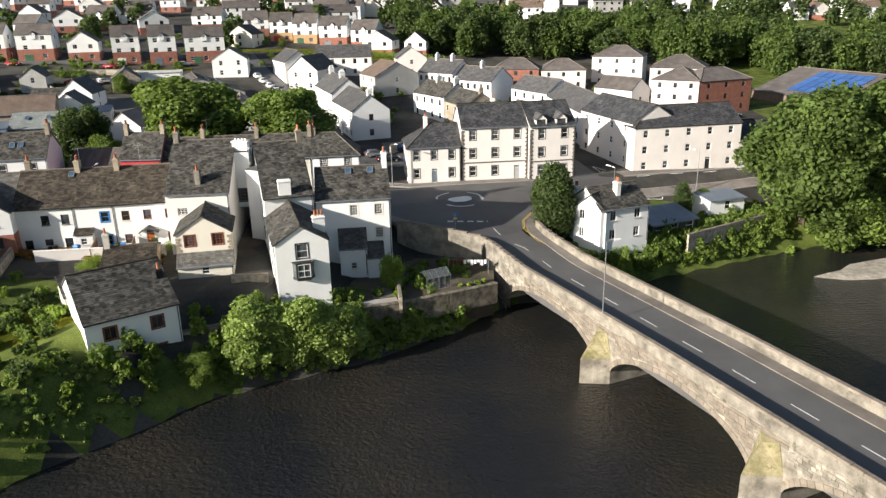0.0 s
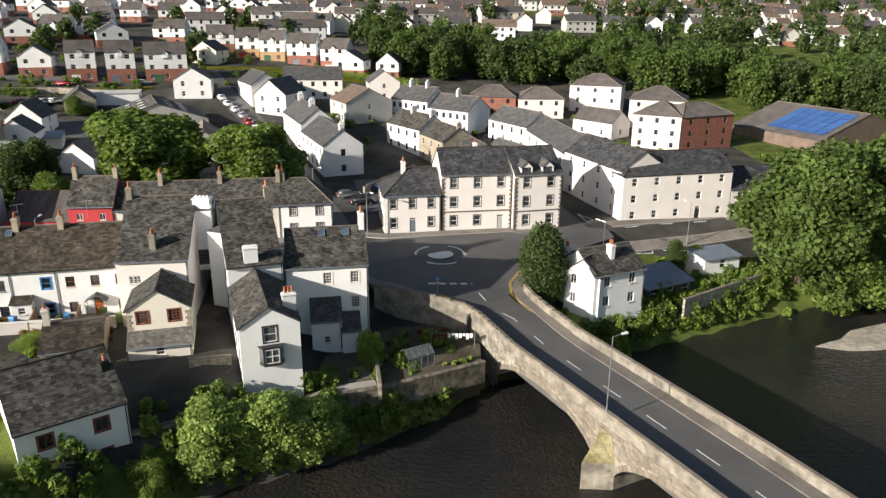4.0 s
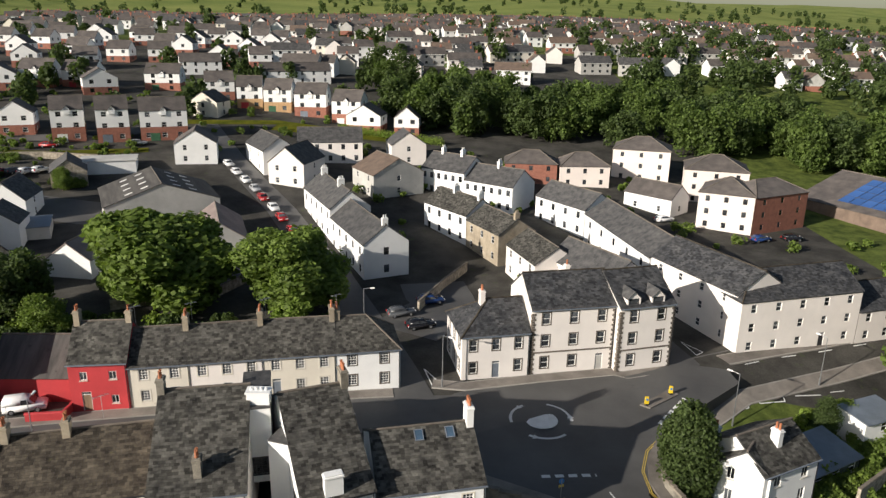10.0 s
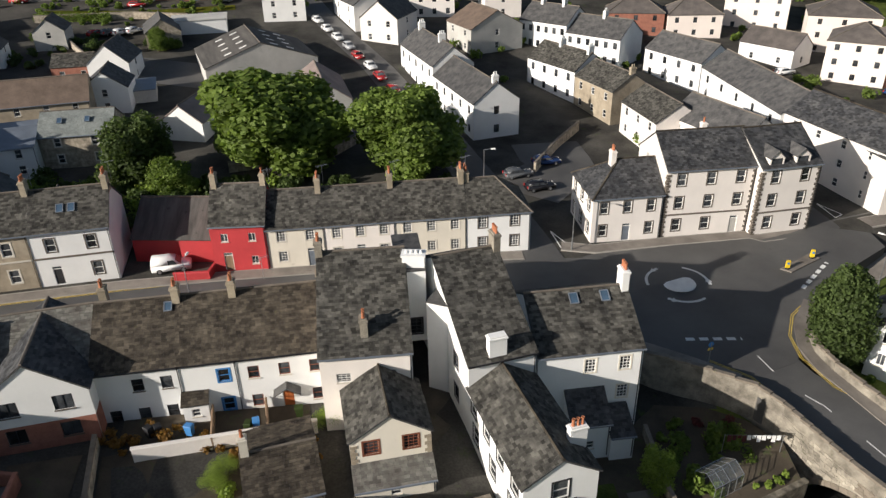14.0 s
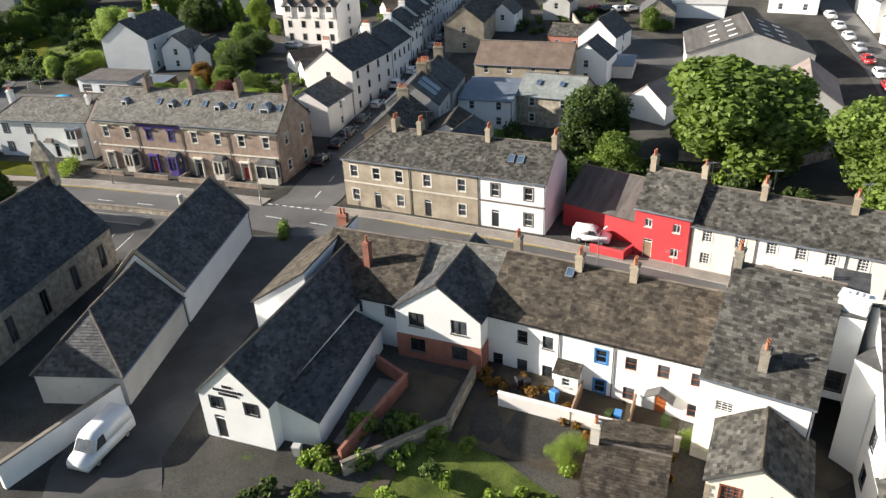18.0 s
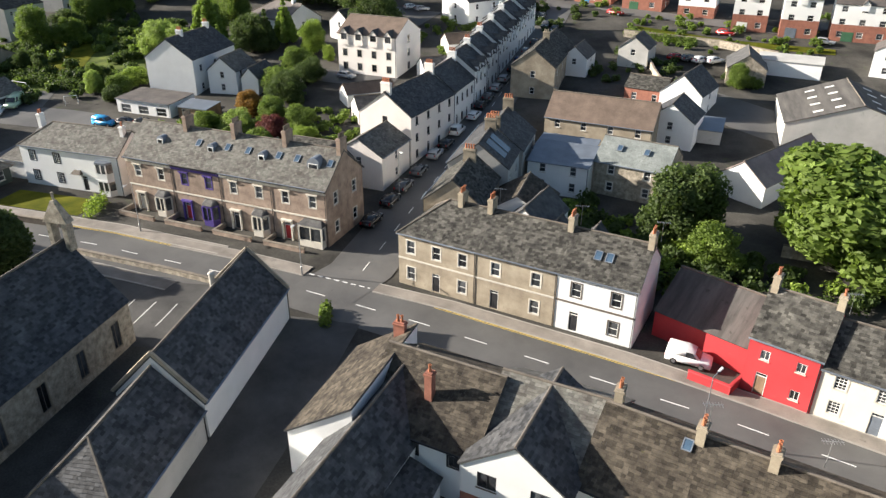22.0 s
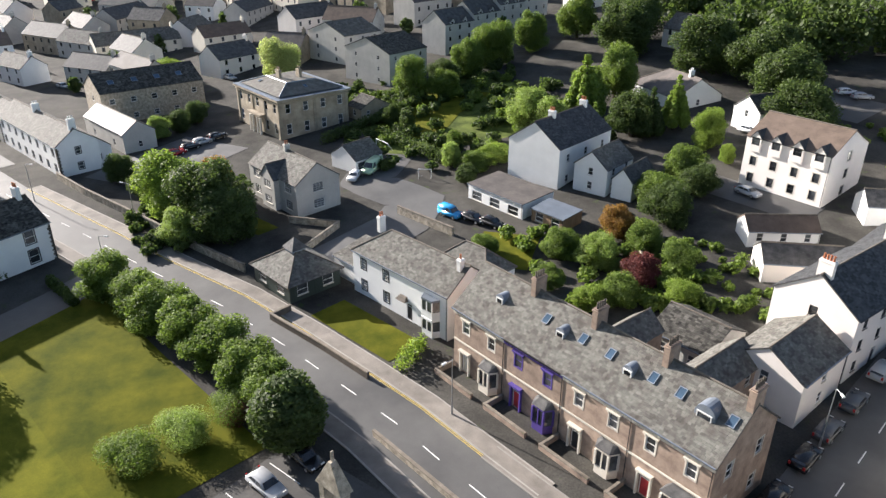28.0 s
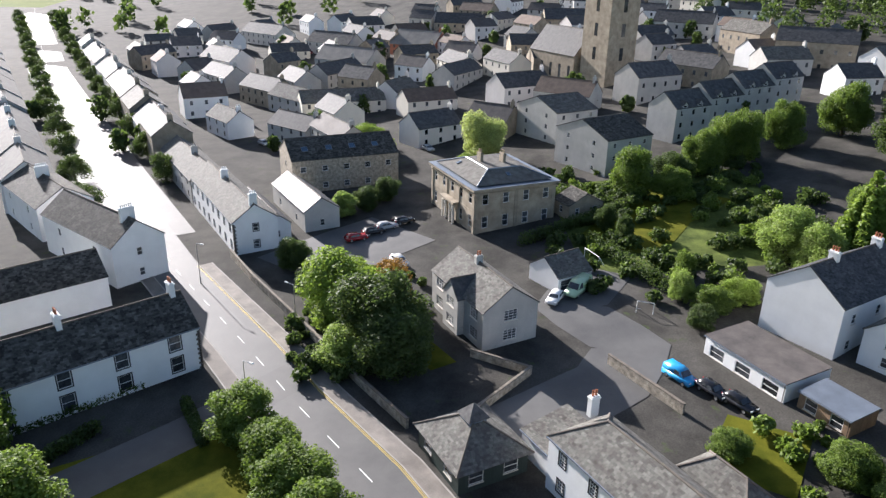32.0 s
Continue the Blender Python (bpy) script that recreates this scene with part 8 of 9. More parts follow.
# villa garden and drives
for x, y, h, m, v, w_ in ((-198.5, 62.5, 11.0, LEAFL, 2, 1.25), (-189.5, 68.6, 12.0, LEAFD, 3, 1.15), (-183.6, 70.6, 9.0, LEAFD, 4, 1.25), (-202.0, 69.0, 8.0, LEAFO, 5, 1.0), (-186.5, 64.4, 6.2, LEAFG, 8, 1.4), (-208.0, 57.0, 5.0, LEAFD, 8, 1.2), (-217.0, 52.5, 5.5, LEAFD, 10, 1.2),
                          (-211.0, 62.5, 5.0, LEAF, 8, 1.3), (-243.0, 58.0, 5.0, LEAFG, 5, 1.2), (-252.0, 66.0, 5.5, LEAFD, 3, 1.2), (-247.0, 62.0, 5.0, LEAFD, 10, 1.2), (-278.0, 88.0, 12.5, LEAFY, 2, 1.05), (-266.0, 84.0, 6.0, LEAFL, 8, 1.0), (-290.0, 60.0, 8.0, LEAFL, 5, 1.5),
                          (-246.0, 117.0, 10.5, LEAF, 10, 0.95), (-255.0, 133.0, 10.0, LEAF, 2, 0.8), (-261.0, 145.0, 12.0, LEAF, 3, 0.75), (-268.0, 157.0, 11.0, LEAF, 4, 0.9), (-243.0, 124.0, 7.0, LEAF, 4, 1.2), (-250.0, 126.0, 7.5, LEAFD, 4, 1.2), (-213.0, 133.5, 9.0, LEAFG, 12, 1.2), (-206.5, 135.0, 9.0, LEAFG, 11, 0.9), (-198.5, 116.0, 4.4, LEAF, 8, 1.5), (-194.0, 113.5, 3.6, LEAFD, 8, 1.4), (-200.0, 121.0, 4.4, LEAFL, 5, 1.4),
                          (-226.0, 184.0, 14.0, LEAFD, 3, 1.2), (-250.0, 175.0, 14.0, LEAFD, 10, 1.2), (-212.0, 190.0, 14.0, LEAFD, 2, 1.2), (-262.0, 185.0, 14, LEAFD, 4, 1.2), (-195.0, 182.0, 14, LEAFD, 4, 1.2), (-184.0, 176.0, 11, LEAFD, 3, 1.2), (-200.0, 150.0, 9.0, LEAFD, 5, 1.1),
                          (-163.0, 117.5, 4.8, LEAF, 8, 1.3), (-158.0, 121.0, 5.0, LEAFG, 5, 1.3), (-151.0, 123.5, 5.2, LEAFR, 3, 1.0), (-148.0, 119.0, 4.6, LEAF, 8, 1.3), (-165.0, 127.5, 5.4, LEAFO, 4, 1.2), (-159.0, 128.5, 5.0, LEAF, 10, 1.3), (-166.0, 137.0, 6.5, LEAFD, 5, 1.3), (-148.0, 114.5, 4.0, LEAFL, 8, 1.2), (-155.0, 112.0, 3.6, LEAF, 2, 1.3), (-172.0, 139.0, 6.0, LEAF, 2, 1.3), (-153.0, 131.0, 4.5, LEAF, 2, 1.4), (-145.0, 126.0, 4.0, LEAFL, 5, 1.4),
                          (-178.0, 148.0, 6.0, LEAF, 5, 1.4), (-172.0, 147.0, 5.5, LEAFD, 8, 1.3), (-167.5, 107.0, 3.4, LEAF, 8, 1.5), (-160.0, 104.0, 3.0, LEAF, 8, 1.5)):
    tree(x, y, h, "leafy garden tree among the old houses" if m is not LEAFY else "pale yellow-green ornamental tree", material=m, count=8000, size=0.26, variant=v, wide=w_ * 1.15, group="garden trees")
tree(-214.0, 146.5, 13.5, "tall layered green conifer", kind="cone", material=LEAFL, count=6000, size=0.38, variant=20, wide=1.2)
tree(-199.0, 141.0, 9.0, "young conifer beside the white house", kind="cone", material=LEAF, count=3000, size=0.3, variant=21)
for x, y, h, m, v, k in ((-217.5, 149.4, 10, LEAF, 3, "round"), (-221, 157.7, 12, LEAF, 10, "round"), (-187.8, 159, 8, LEAFL, 5, "round"), (-197.8, 152.8, 10, LEAFD, 20, "cone"), (-199, 159, 11, LEAFL, 21, "cone"), (-180.4, 158, 4, LEAFL, 8, "round"), (-260, 140.5, 12, LEAF, 2, "round"), (-256, 135, 10, LEAF, 4, "round"),
                         (-272, 173, 13, LEAF, 2, "round"), (-256, 182, 13, LEAFD, 3, "round"), (-225, 110, 5, LEAFD, 4, "round"), (-231, 108, 5, LEAFD, 5, "round"), (-202, 113, 5, LEAFG, 12, "round"), (-210, 116, 4.6, LEAF, 8, "round"), (-102.5, 199.2, 5.5, LEAF, 8, "round")):
    tree(x, y, h, "leafy garden tree among the old houses" if k == "round" else "slender green garden conifer among houses", kind=k, material=m, count=8000, size=0.26, variant=v, wide=1.0, group="garden trees")
# street trees of the wide main street
for i in range(16):
    for o in (-9.0, 9.5):
        p = Vector((-240, 19)) + (Vector((-560, -158)) - Vector((-240, 19))) * (i + (0.4 if o > 0 else 0)) / 15
        q = p + Vector((0.57, -0.82)) * o
        if i == 0 and o < 0:
            continue
        tree(q.x, q.y, 7.0, "round clipped street tree", wide=1.3, count=1800, size=0.36, variant=16, group="street trees", material=LEAFD)


# woods beyond the flats and on the hill: one mass of foliage
def wood(name, spots, label, material, per, size):
    out = []
    rnd = random.Random(len(spots))
    for i, (x, y, h) in enumerate(spots):
        z = land(x, y)
        lb = [(x + a * h, y + b * h, z + c * h, d * h) for a, b, c, d in lobes_for("round", i % 9 + 30)]
        out.append(leaf_cloud(lb, per, size, i))
    me = quads_mesh(name, np.concatenate(out), material)
    tagged(new(name, me), label, "trees", "", "stuff")


wr = random.Random(8)
belt = []
for i in range(230):
    x = -44 + wr.random() * 330
    y0 = np.interp(x, (-44, -12, 46, 72, 120, 290), (288, 260, 262, 250, 240, 225))
    y = y0 + wr.uniform(0, 52)
    belt.append((x, y, wr.uniform(10, 16)))
wood("woodland", belt[::2], "dense belt of mixed green woodland", LEAFW, 2000, 0.46)
wood("woodland", belt[1::2], "darker trees in the woodland belt", LEAFD, 2000, 0.46)
belt2 = [(wr.uniform(-330, 240), wr.uniform(265, 690), wr.uniform(5, 11)) for _ in range(260)] + [(wr.uniform(60, 420), wr.uniform(330, 560), wr.uniform(8, 14)) for _ in range(200)]
wood("hillside_trees", belt2, "scattered trees among the hillside houses", LEAFD, 330, 0.75)
belt3 = [(wr.uniform(-560, -240), wr.uniform(200, 330), wr.uniform(8, 14)) for _ in range(110)] + [(wr.uniform(-500, -290), wr.uniform(-60, 190), wr.uniform(4, 8)) for _ in range(60)]
belt3 += [(wr.uniform(-285, -212), wr.uniform(196, 236), wr.uniform(10, 16)) for _ in range(60)]
wood("town_trees", belt3, "trees between the old town roofs", LEAFD, 420, 0.6)
belt4 = [(wr.uniform(-900, 1500), wr.uniform(760, 1500), wr.uniform(8, 13)) for _ in range(420)]
belt4 += [(wr.uniform(-1300, -520), wr.uniform(-420, 420), wr.uniform(9, 15)) for _ in range(260)]
wood("hedgerow_trees", belt4, "hedgerow trees on the far fields", LEAFD, 60, 1.6)
# bank scrub
scrub = []
for k in range(240):
    i = wr.randrange(2, 9)
    (ax, ay), (bx, by) = BANK[i], BANK[i + 1]
    t = wr.random()
    x, y = ax + (bx - ax) * t, ay + (by - ay) * t
    n = Vector((-(by - ay), bx - ax)).normalized()
    o = wr.uniform(0.4, 6.5)
    x, y = x + n.x * o, y + n.y * o
    if (-6 < x < 10 and 84 < y < 104) or -64 < x < -41:
        continue
    scrub.append((x, y, wr.uniform(1.0, 2.6)))
wood("bank_scrub", scrub, "tangled green scrub along the river bank", LEAF, 260, 0.2)

# ---- lawns and gardens ----
strip("lawn", [(-170, 46), (-150, 56), (-131, 66)], 15.0, LAWN, 0.05, label="sunlit mown green between hedges")
strip("lawn", [(-166, 36), (-148, 46), (-128, 56)], 12.0, LAWN, 0.045, label="sunlit mown green between hedges")
strip("lawn", [(-159.5, 82.5), (-146.5, 89.8)], 5.5, LAWN, 0.06, label="clipped front lawn of the white cottage")
strip("lawn", [(-172, 113.5), (-163, 107.5)], 9.0, LAWN, 0.08, label="small bright back lawn")
strip("lawn", [(-186, 77), (-196, 71)], 4.0, LAWN, 0.07, label="narrow lawn beside the grey house")
strip("lawn", [(-222, 108), (-236, 118), (-246, 130)], 16.0, LAWN, 0.06, label="long villa lawn under trees")
strip("lawn", [(-62, 66), (-50, 74), (-46, 70)], 7.0, LAWN, 0.07, label="riverside garden lawn")
strip("lawn", [(-70, 262), (-30, 256)], 6.0, LAWN, 0.1, label="estate verge lawn")
strip("yard", [(-64.5, 76), (-67.5, 84)], 2.6, PAVE, 0.09, label="grey paved back yard")
strip("yard", [(-62.0, 74), (-65.5, 87)], 5.6, SOIL, 0.06, label="dark brown earth yard below the gabled house")
strip("yard", [(-61, 91), (-46, 95)], 5.0, SOIL, 0.03, label="earth and paved cottage back yards")
strip("yard", [(-33.5, 81), (-31.8, 92), (-36, 99)], 6.5, SHADEPAVE, 0.06, label="brown paved alley darkened for the shade between houses")
strip("yard", [(-60, 84.5), (-46, 89.5)], 6.5, SOIL, 0.05, label="dark earth front gardens of the white cottages")
TERRACE = ((-22.2, 83.6), (-19.9, 84.4), (-14.9, 86.3), (-9.5, 89.2), (-4.2, 92.3), (-4.2, 96.5), (-6.6, 99.4), (-10.0, 101.0), (-16.6, 101.2), (-17.2, 97.4), (-22.2, 95.2))
bm = bmesh.new()
prism(bm, [(x, y, -8.6) for x, y in TERRACE], [(x, y, -4.36) for x, y in TERRACE])
tagged(part("garden_terrace", bm, SOIL), "dark soil of the terraced riverside gardens", "", "", "structure")
for q, mt, lb in ((((-18.2, 87.0), (-16.0, 88.0), (-16.5, 90.6), (-18.9, 90.0)), PAVE, "small paved garden patio"), (((-21.8, 83.9), (-19.9, 84.7), (-15.2, 86.5), (-15.6, 87.6), (-20.4, 85.9)), KERB, "sandy stone path behind the garden wall"), (((-21.6, 86.4), (-19.2, 87.1), (-19.8, 91.0), (-21.8, 90.6)), GRASS, "small shaded garden lawn")):
    bm = bmesh.new()
    prism(bm, [(x, y, -4.5) for x, y in q], [(x, y, -4.3) for x, y in q])
    tagged(part("garden_paving", bm, mt), lb, "", "", "structure")


def shrubs(name, spots, label, material, per=320, size=0.17):
    out = []
    for i, (x, y, h) in enumerate(spots):
        lb = [(x + a * h, y + b * h, land(x, y) + c * h, d * h) for a, b, c, d in lobes_for("bush", i % 7)]
        out.append(leaf_cloud(lb, per, size, i))
    tagged(new(name, quads_mesh(name, np.concatenate(out), material)), label, "shrubs", "", "stuff")


gr = random.Random(21)


def scatter(n, x0, x1, y0, y1, h0, h1, rnd=gr):
    return [(rnd.uniform(x0, x1), rnd.uniform(y0, y1), rnd.uniform(h0, h1)) for _ in range(n)]


RIV = [p for p in scatter(150, -66, -43, 60, 82, 0.8, 2.0) if bank_distance(p[0], p[1]) > 4 and not (-47 < p[0] < -32 and 66 < p[1] < 88)]
shrubs("garden_shrubs", RIV[:60], "rounded green shrubs in the riverside garden", LEAF)
shrubs("garden_shrubs", RIV[60:90], "yellow-green shrubs in the riverside garden", LEAFL)
shrubs("garden_shrubs", RIV[90:], "dark shrubs in the riverside garden", LEAFD)
def terrace_plants(name, spots, label, material, per=240, size=0.12):
    out = [leaf_cloud([(x + a * h, y + b * h, -4.4 + c * h, d * h) for a, b, c, d in lobes_for("bush", i % 7)], per, size, i) for i, (x, y, h) in enumerate(spots)]
    tagged(new(name, quads_mesh(name, np.concatenate(out), material)), label, "shrubs", "", "stuff")


terrace_plants("garden_plants", [p for p in scatter(26, -15, -6, 91, 99.5, 0.5, 1.3) if p[1] > 94.5 + 0.3 * p[0] + 3.4], "leafy plants in the gardens below the junction", LEAF)
terrace_plants("garden_plants", [(-7.2, 91.3, 0.6), (-6.2, 91.9, 0.7), (-8.2, 91.2, 0.5), (-5.4, 92.6, 0.6), (-15.0, 92.2, 0.9)], "yellow-green bedding plants behind the garden wall", LEAFL)
terrace_plants("garden_plants", [(-8.6, 98.4, 1.2), (-11.2, 98.6, 0.9)], "reddish garden shrubs below the junction", LEAFR)
shrubs("yard_shrubs", [p for p in scatter(46, -62, -44, 88.0, 91.6, 0.5, 1.1)], "potted plants and flowers behind the white cottages", LEAFO, 120, 0.12)
shrubs("back_yard_shrubs", scatter(120, -100, -58, 124, 142, 1.0, 3.0) + scatter(40, -55, -34, 132, 144, 0.8, 2.2), "overgrown shrubs behind the cream terrace", LEAFD, 300, 0.24)
shrubs("back_yard_shrubs", scatter(80, -98, -60, 126, 142, 0.8, 2.4), "light green growth behind the cream terrace", LEAFL, 260, 0.2)
shrubs("estate_shrubs", scatter(170, -190, -40, 226, 300, 1.0, 2.8), "garden shrubs among the estate houses", LEAF, 160, 0.3)
shrubs("estate_shrubs", scatter(110, -40, 70, 160, 245, 1.0, 2.8), "shrubs among the flats", LEAF, 200, 0.28)
shrubs("villa_shrubs", scatter(130, -262, -200, 96, 150, 1.2, 3.4) + scatter(70, -215, -182, 56, 74, 1.0, 2.6), "dense dark shrubbery in the villa grounds", LEAFD, 380, 0.28)
shrubs("villa_shrubs", scatter(60, -258, -205, 104, 146, 1.2, 3.2) + scatter(60, -172, -142, 112, 134, 0.8, 2.4), "lighter shrubbery in the gardens", LEAF, 380, 0.26)
shrubs("bank_shrubs", [p for p in scatter(520, 8, 80, 98, 142, 0.6, 1.6) if 0.3 < bank_distance(p[0], p[1]) < 7], "dense nettles and scrub along the river bank", LEAFG, 260, 0.17)
shrubs("lodge_shrubs", [p for p in scatter(150, 12, 46, 100, 126, 0.7, 2.0) if 1 < bank_distance(p[0], p[1]) < 10 and not (9 < p[0] < 19 and 103 < p[1] < 116)], "garden shrubs round the lodge", LEAF, 300, 0.2)
shrubs("lodge_shrubs", scatter(30, 21, 42, 115, 127, 0.7, 1.8), "bright shrubs round the lodge", LEAFL, 300, 0.2)


def hedge(pts, h, w, material, label):
    out = []
    k = 0
    for a, b in zip(pts, pts[1:]):
        a, b = Vector(a), Vector(b)
        n = max(2, int((b - a).length / (w * 0.6)))
        for i in range(n + 1):
            p = a + (b - a) * i / n
            z = ground(p.x, p.y)
            lb = [(p.x, p.y, z + h * 0.3, w * 0.55), (p.x, p.y, z + h * 0.72, w * 0.5)]
            out.append(leaf_cloud(lb, 260, 0.16, k))
            k += 1
    ob = new("hedge", quads_mesh("hedge", np.concatenate(out), material))
    tagged(ob, label, "hedge", "", "stuff")


hedge([(-177, 46.5), (-170, 50.5)], 1.3, 1.2, LEAFD, "dark clipped hedge at the inn forecourt")
hedge([(-172, 38), (-152, 26)], 1.4, 1.3, LEAFD, "dark hedge along the green")
hedge([(-226, 92), (-240, 114)], 2.2, 1.8, LEAFD, "tall dark hedge beside the villa")
hedge([(-143.5, 88.6), (-146.8, 91.6)], 1.6, 1.9, LEAFL, "bright rounded hedge before the brown terrace")
hedge([(5.6, 111), (9, 115), (14, 119)], 1.5, 1.2, LEAF, "green hedge beside the lodge")
hedge([(-98, 95.6), (-100.2, 97.4)], 1.2, 1.2, LEAF, "small clipped hedge at the hall gable")
hedge([(-50, 262), (-20, 254)], 2.0, 2.0, LEAFL, "long clipped hedge below the wood")

strip("yard", [(-206, 191), (-192, 194), (-186, 196)], 13.0, ASPHALT, 0.07, label="asphalt car park behind the flats")
strip("yard", [(-180, 149), (-170, 153), (-158, 158)], 7.0, ASPHALT, 0.07, label="asphalt forecourt of the flats")
strip("lawn", [(-140, 221), (-118, 224), (-96, 232)], 4.0, LAWN, 0.08, label="front lawns of the estate houses")
strip("lawn", [(-96, 262), (-70, 268), (-50, 262)], 5.0, LAWN, 0.08, label="front lawns of the estate houses")
hedge([(-138, 214.8), (-122, 217.6)], 1.6, 1.5, LEAF, "green hedge behind the parked cars")
hedge([(-196, 182), (-182, 180)], 2.0, 2.0, LEAF, "tall green hedge beside the car park")
hedge([(-224, 104), (-205, 112)], 2.4, 2.4, LEAFD, "dark hedge round the villa lawn")
hedge([(-163.4, 19.6), (-172, 29.6), (-181, 39.8)], 1.0, 1.0, LEAFD, "planting along the front of the inn")
shrubs("ivy", [(-103.4 + 0.8 * i, 200.2 + 0.4 * i, 1.5) for i in range(6)] + [(-103.0 + 0.8 * i, 200.3 + 0.4 * i, 2.6) for i in range(5)], "ivy covering the stone shed", LEAF, 400, 0.2)
shrubs("yard_shrubs", scatter(60, -160, -138, 122, 140, 0.8, 2.2) + scatter(40, -182, -160, 176, 206, 0.8, 2.4) + scatter(50, -142, -96, 214, 232, 0.6, 1.8), "green shrubs in the back gardens", LEAF, 260, 0.22)
shrubs("yard_shrubs", scatter(50, -132, -104, 186, 206, 0.8, 2.2) + scatter(40, -176, -152, 205, 226, 0.8, 2.2), "dark shrubs in the back gardens", LEAFD, 260, 0.22)
BG = []
for k in range(900):
    i = gr.randrange(2, 6)
    (ax, ay), (bx, by) = BANK[i], BANK[i + 1]
    u, o = gr.random(), gr.uniform(0.2, 9.0) if i < 4 else gr.uniform(0.2, 3.5)
    n = Vector((-(by - ay), bx - ax)).normalized()
    x, y = ax + (bx - ax) * u + n.x * o, ay + (by - ay) * u + n.y * o
    if not (-47 < x < -34 and 68 < y < 88):
        BG.append((x, y, gr.uniform(0.25, 0.7)))
shrubs("bank_grass", BG[:450], "rough grass and weeds on the river bank", LEAFG, 110, 0.15)
shrubs("bank_grass", BG[450:], "darker weeds on the river bank", LEAF, 110, 0.15)
shrubs("flower_clump", [(-49.2, 75.2, 0.8), (-48.4, 75.7, 0.8), (-49.9, 75.9, 0.8)], "purple flowering clump beside the cottage porch", PURPLEFL, 500, 0.1)
shrubs("garden_shrubs", [(-53.0, 79.3, 1.2), (-56.2, 78.3, 1.2), (-53.5, 74.2, 1.2), (-42.3, 65.2, 1.2), (-44.6, 66.0, 1.2), (-50.1, 85.1, 1.2)], "yellow-green rounded garden shrubs", LEAFL, 500, 0.14)
garden_wall([(-138, 214.0), (-117, 220.2), (-104, 220.4)], 1.6, RUBBLE, "old stone wall behind the yard")
garden_wall([(-178, 150), (-172, 144)], 1.8, IVORY, "pale rendered wall beside the flats")
garden_wall([(-128, 206), (-119, 196), (-113, 190)], 1.5, RUBBLE, "stone yard wall")

# garden and road walls
garden_wall([(-58.2, 87.4), (-44.8, 92.2)], 1.3, IVORY, "cream rendered garden wall", 0.3, coping=IVORY)
garden_wall([(-62.0, 88.6), (-59.6, 82.4), (-62.6, 74.0)], 1.2, RUBBLE, "old rubble garden wall")
garden_wall([(-63.6, 74.6), (-66.0, 84.2), (-69.8, 84.6)], 1.3, BRICK, "low red brick yard wall", 0.3, coping=BRICK)
garden_wall([(-52.6, 89.3), (-53.8, 93.0)], 1.2, WOOD, "weathered timber fence between back yards", 0.12, name="fence", coping=WOOD)
garden_wall([(-48.4, 90.8), (-49.6, 94.4)], 1.2, WOOD, "weathered timber fence between back yards", 0.12, name="fence", coping=WOOD)
garden_wall([(-22.0, 83.2), (-19.9, 84.1), (-14.9, 86.0), (-9.5, 88.9), (-4.1, 92.0)], 1.5, OLDWALL, "mossy rubble retaining wall above the river bank, darkened for shade", 0.5, z=-5.8, coping=OLDWALL)
shrubs("bed_plants", [p for p in scatter(40, -14.2, -5.2, 85.6, 91.4, 0.4, 1.0) if 0.6 < bank_distance(p[0], p[1]) < 3.0], "mixed plants in the beds below the garden wall", LEAF, 160, 0.13)
garden_wall([(-16.2, 97.0), (-15.6, 90.0), (-14.8, 85.5)], 1.0, RUBBLE, "stone wall between riverside gardens", z=-4.4)
garden_wall([(-142.8, 84.4), (-150.4, 80.2), (-158.6, 75.2), (-160.0, 77.6)], 0.9, DARKSTONE, "dark low wall along the front lawn")
garden_wall([(-173.0, 72.5), (-182, 66.2), (-196, 57.2), (-212, 46.5), (-222, 40.6)], 1.3, RUBBLE, "old stone roadside wall")
garden_wall([(-172.5, 78.0), (-184.0, 88.0), (-188.4, 80.8)], 1.1, RUBBLE, "stone garden wall beside the drive")
garden_wall([(-175.0, 104.6), (-186.0, 98.6)], 1.4, RUBBLE, "stone wall behind the drive")
garden_wall([(-149, 118), (-156, 127), (-170, 131)], 1.8, RUBBLE, "high stone garden wall")
garden_wall([(-81.6, 57.0), (-83.6, 67.2)], 2.2, WHITE, "white rendered yard wall", 0.4)
garden_wall([(-62.2, 118.6), (-62.3, 115.4), (-66.0, 114.9)], 1.0, REDW, "low red forecourt wall", 0.3, coping=REDW)
garden_wall([(-133, 83.2), (-121.0, 88.8), (-108.4, 94.0)], 0.7, RUBBLE, "low wall of the church car park")
garden_wall([(23.4, 109.4), (31.6, 115.3), (37, 119)], 1.6, RUBBLE, "stone garden wall above the river", z=-5.2)
garden_wall([(-70, 146), (-56, 152), (-50, 164)], 1.6, RUBBLE, "stone yard wall")
garden_wall([(-24, 148), (-20, 158), (-16, 166)], 1.6, RUBBLE, "stone yard wall")
for i in range(4):
    a = FP0 + (FP1 - FP0) * i / 4
    b = FP0 + (FP1 - FP0) * (i + 1) / 4
    n = Vector((0.386, -0.922)) * 2.6
    garden_wall([tuple(a + n * 0.1), tuple(a + n), tuple(a + n + (b - a) * 0.72)], 0.6, BROWN, "low stone front garden wall", 0.3)

# ---- parked cars ----
COL = {"black": (0.012, 0.012, 0.014), "silver": (0.4, 0.41, 0.42), "white": (0.75, 0.75, 0.74), "grey": (0.09, 0.095, 0.1), "blue": (0.02, 0.05, 0.16), "red": (0.35, 0.02, 0.02), "sky": (0.03, 0.3, 0.6)}


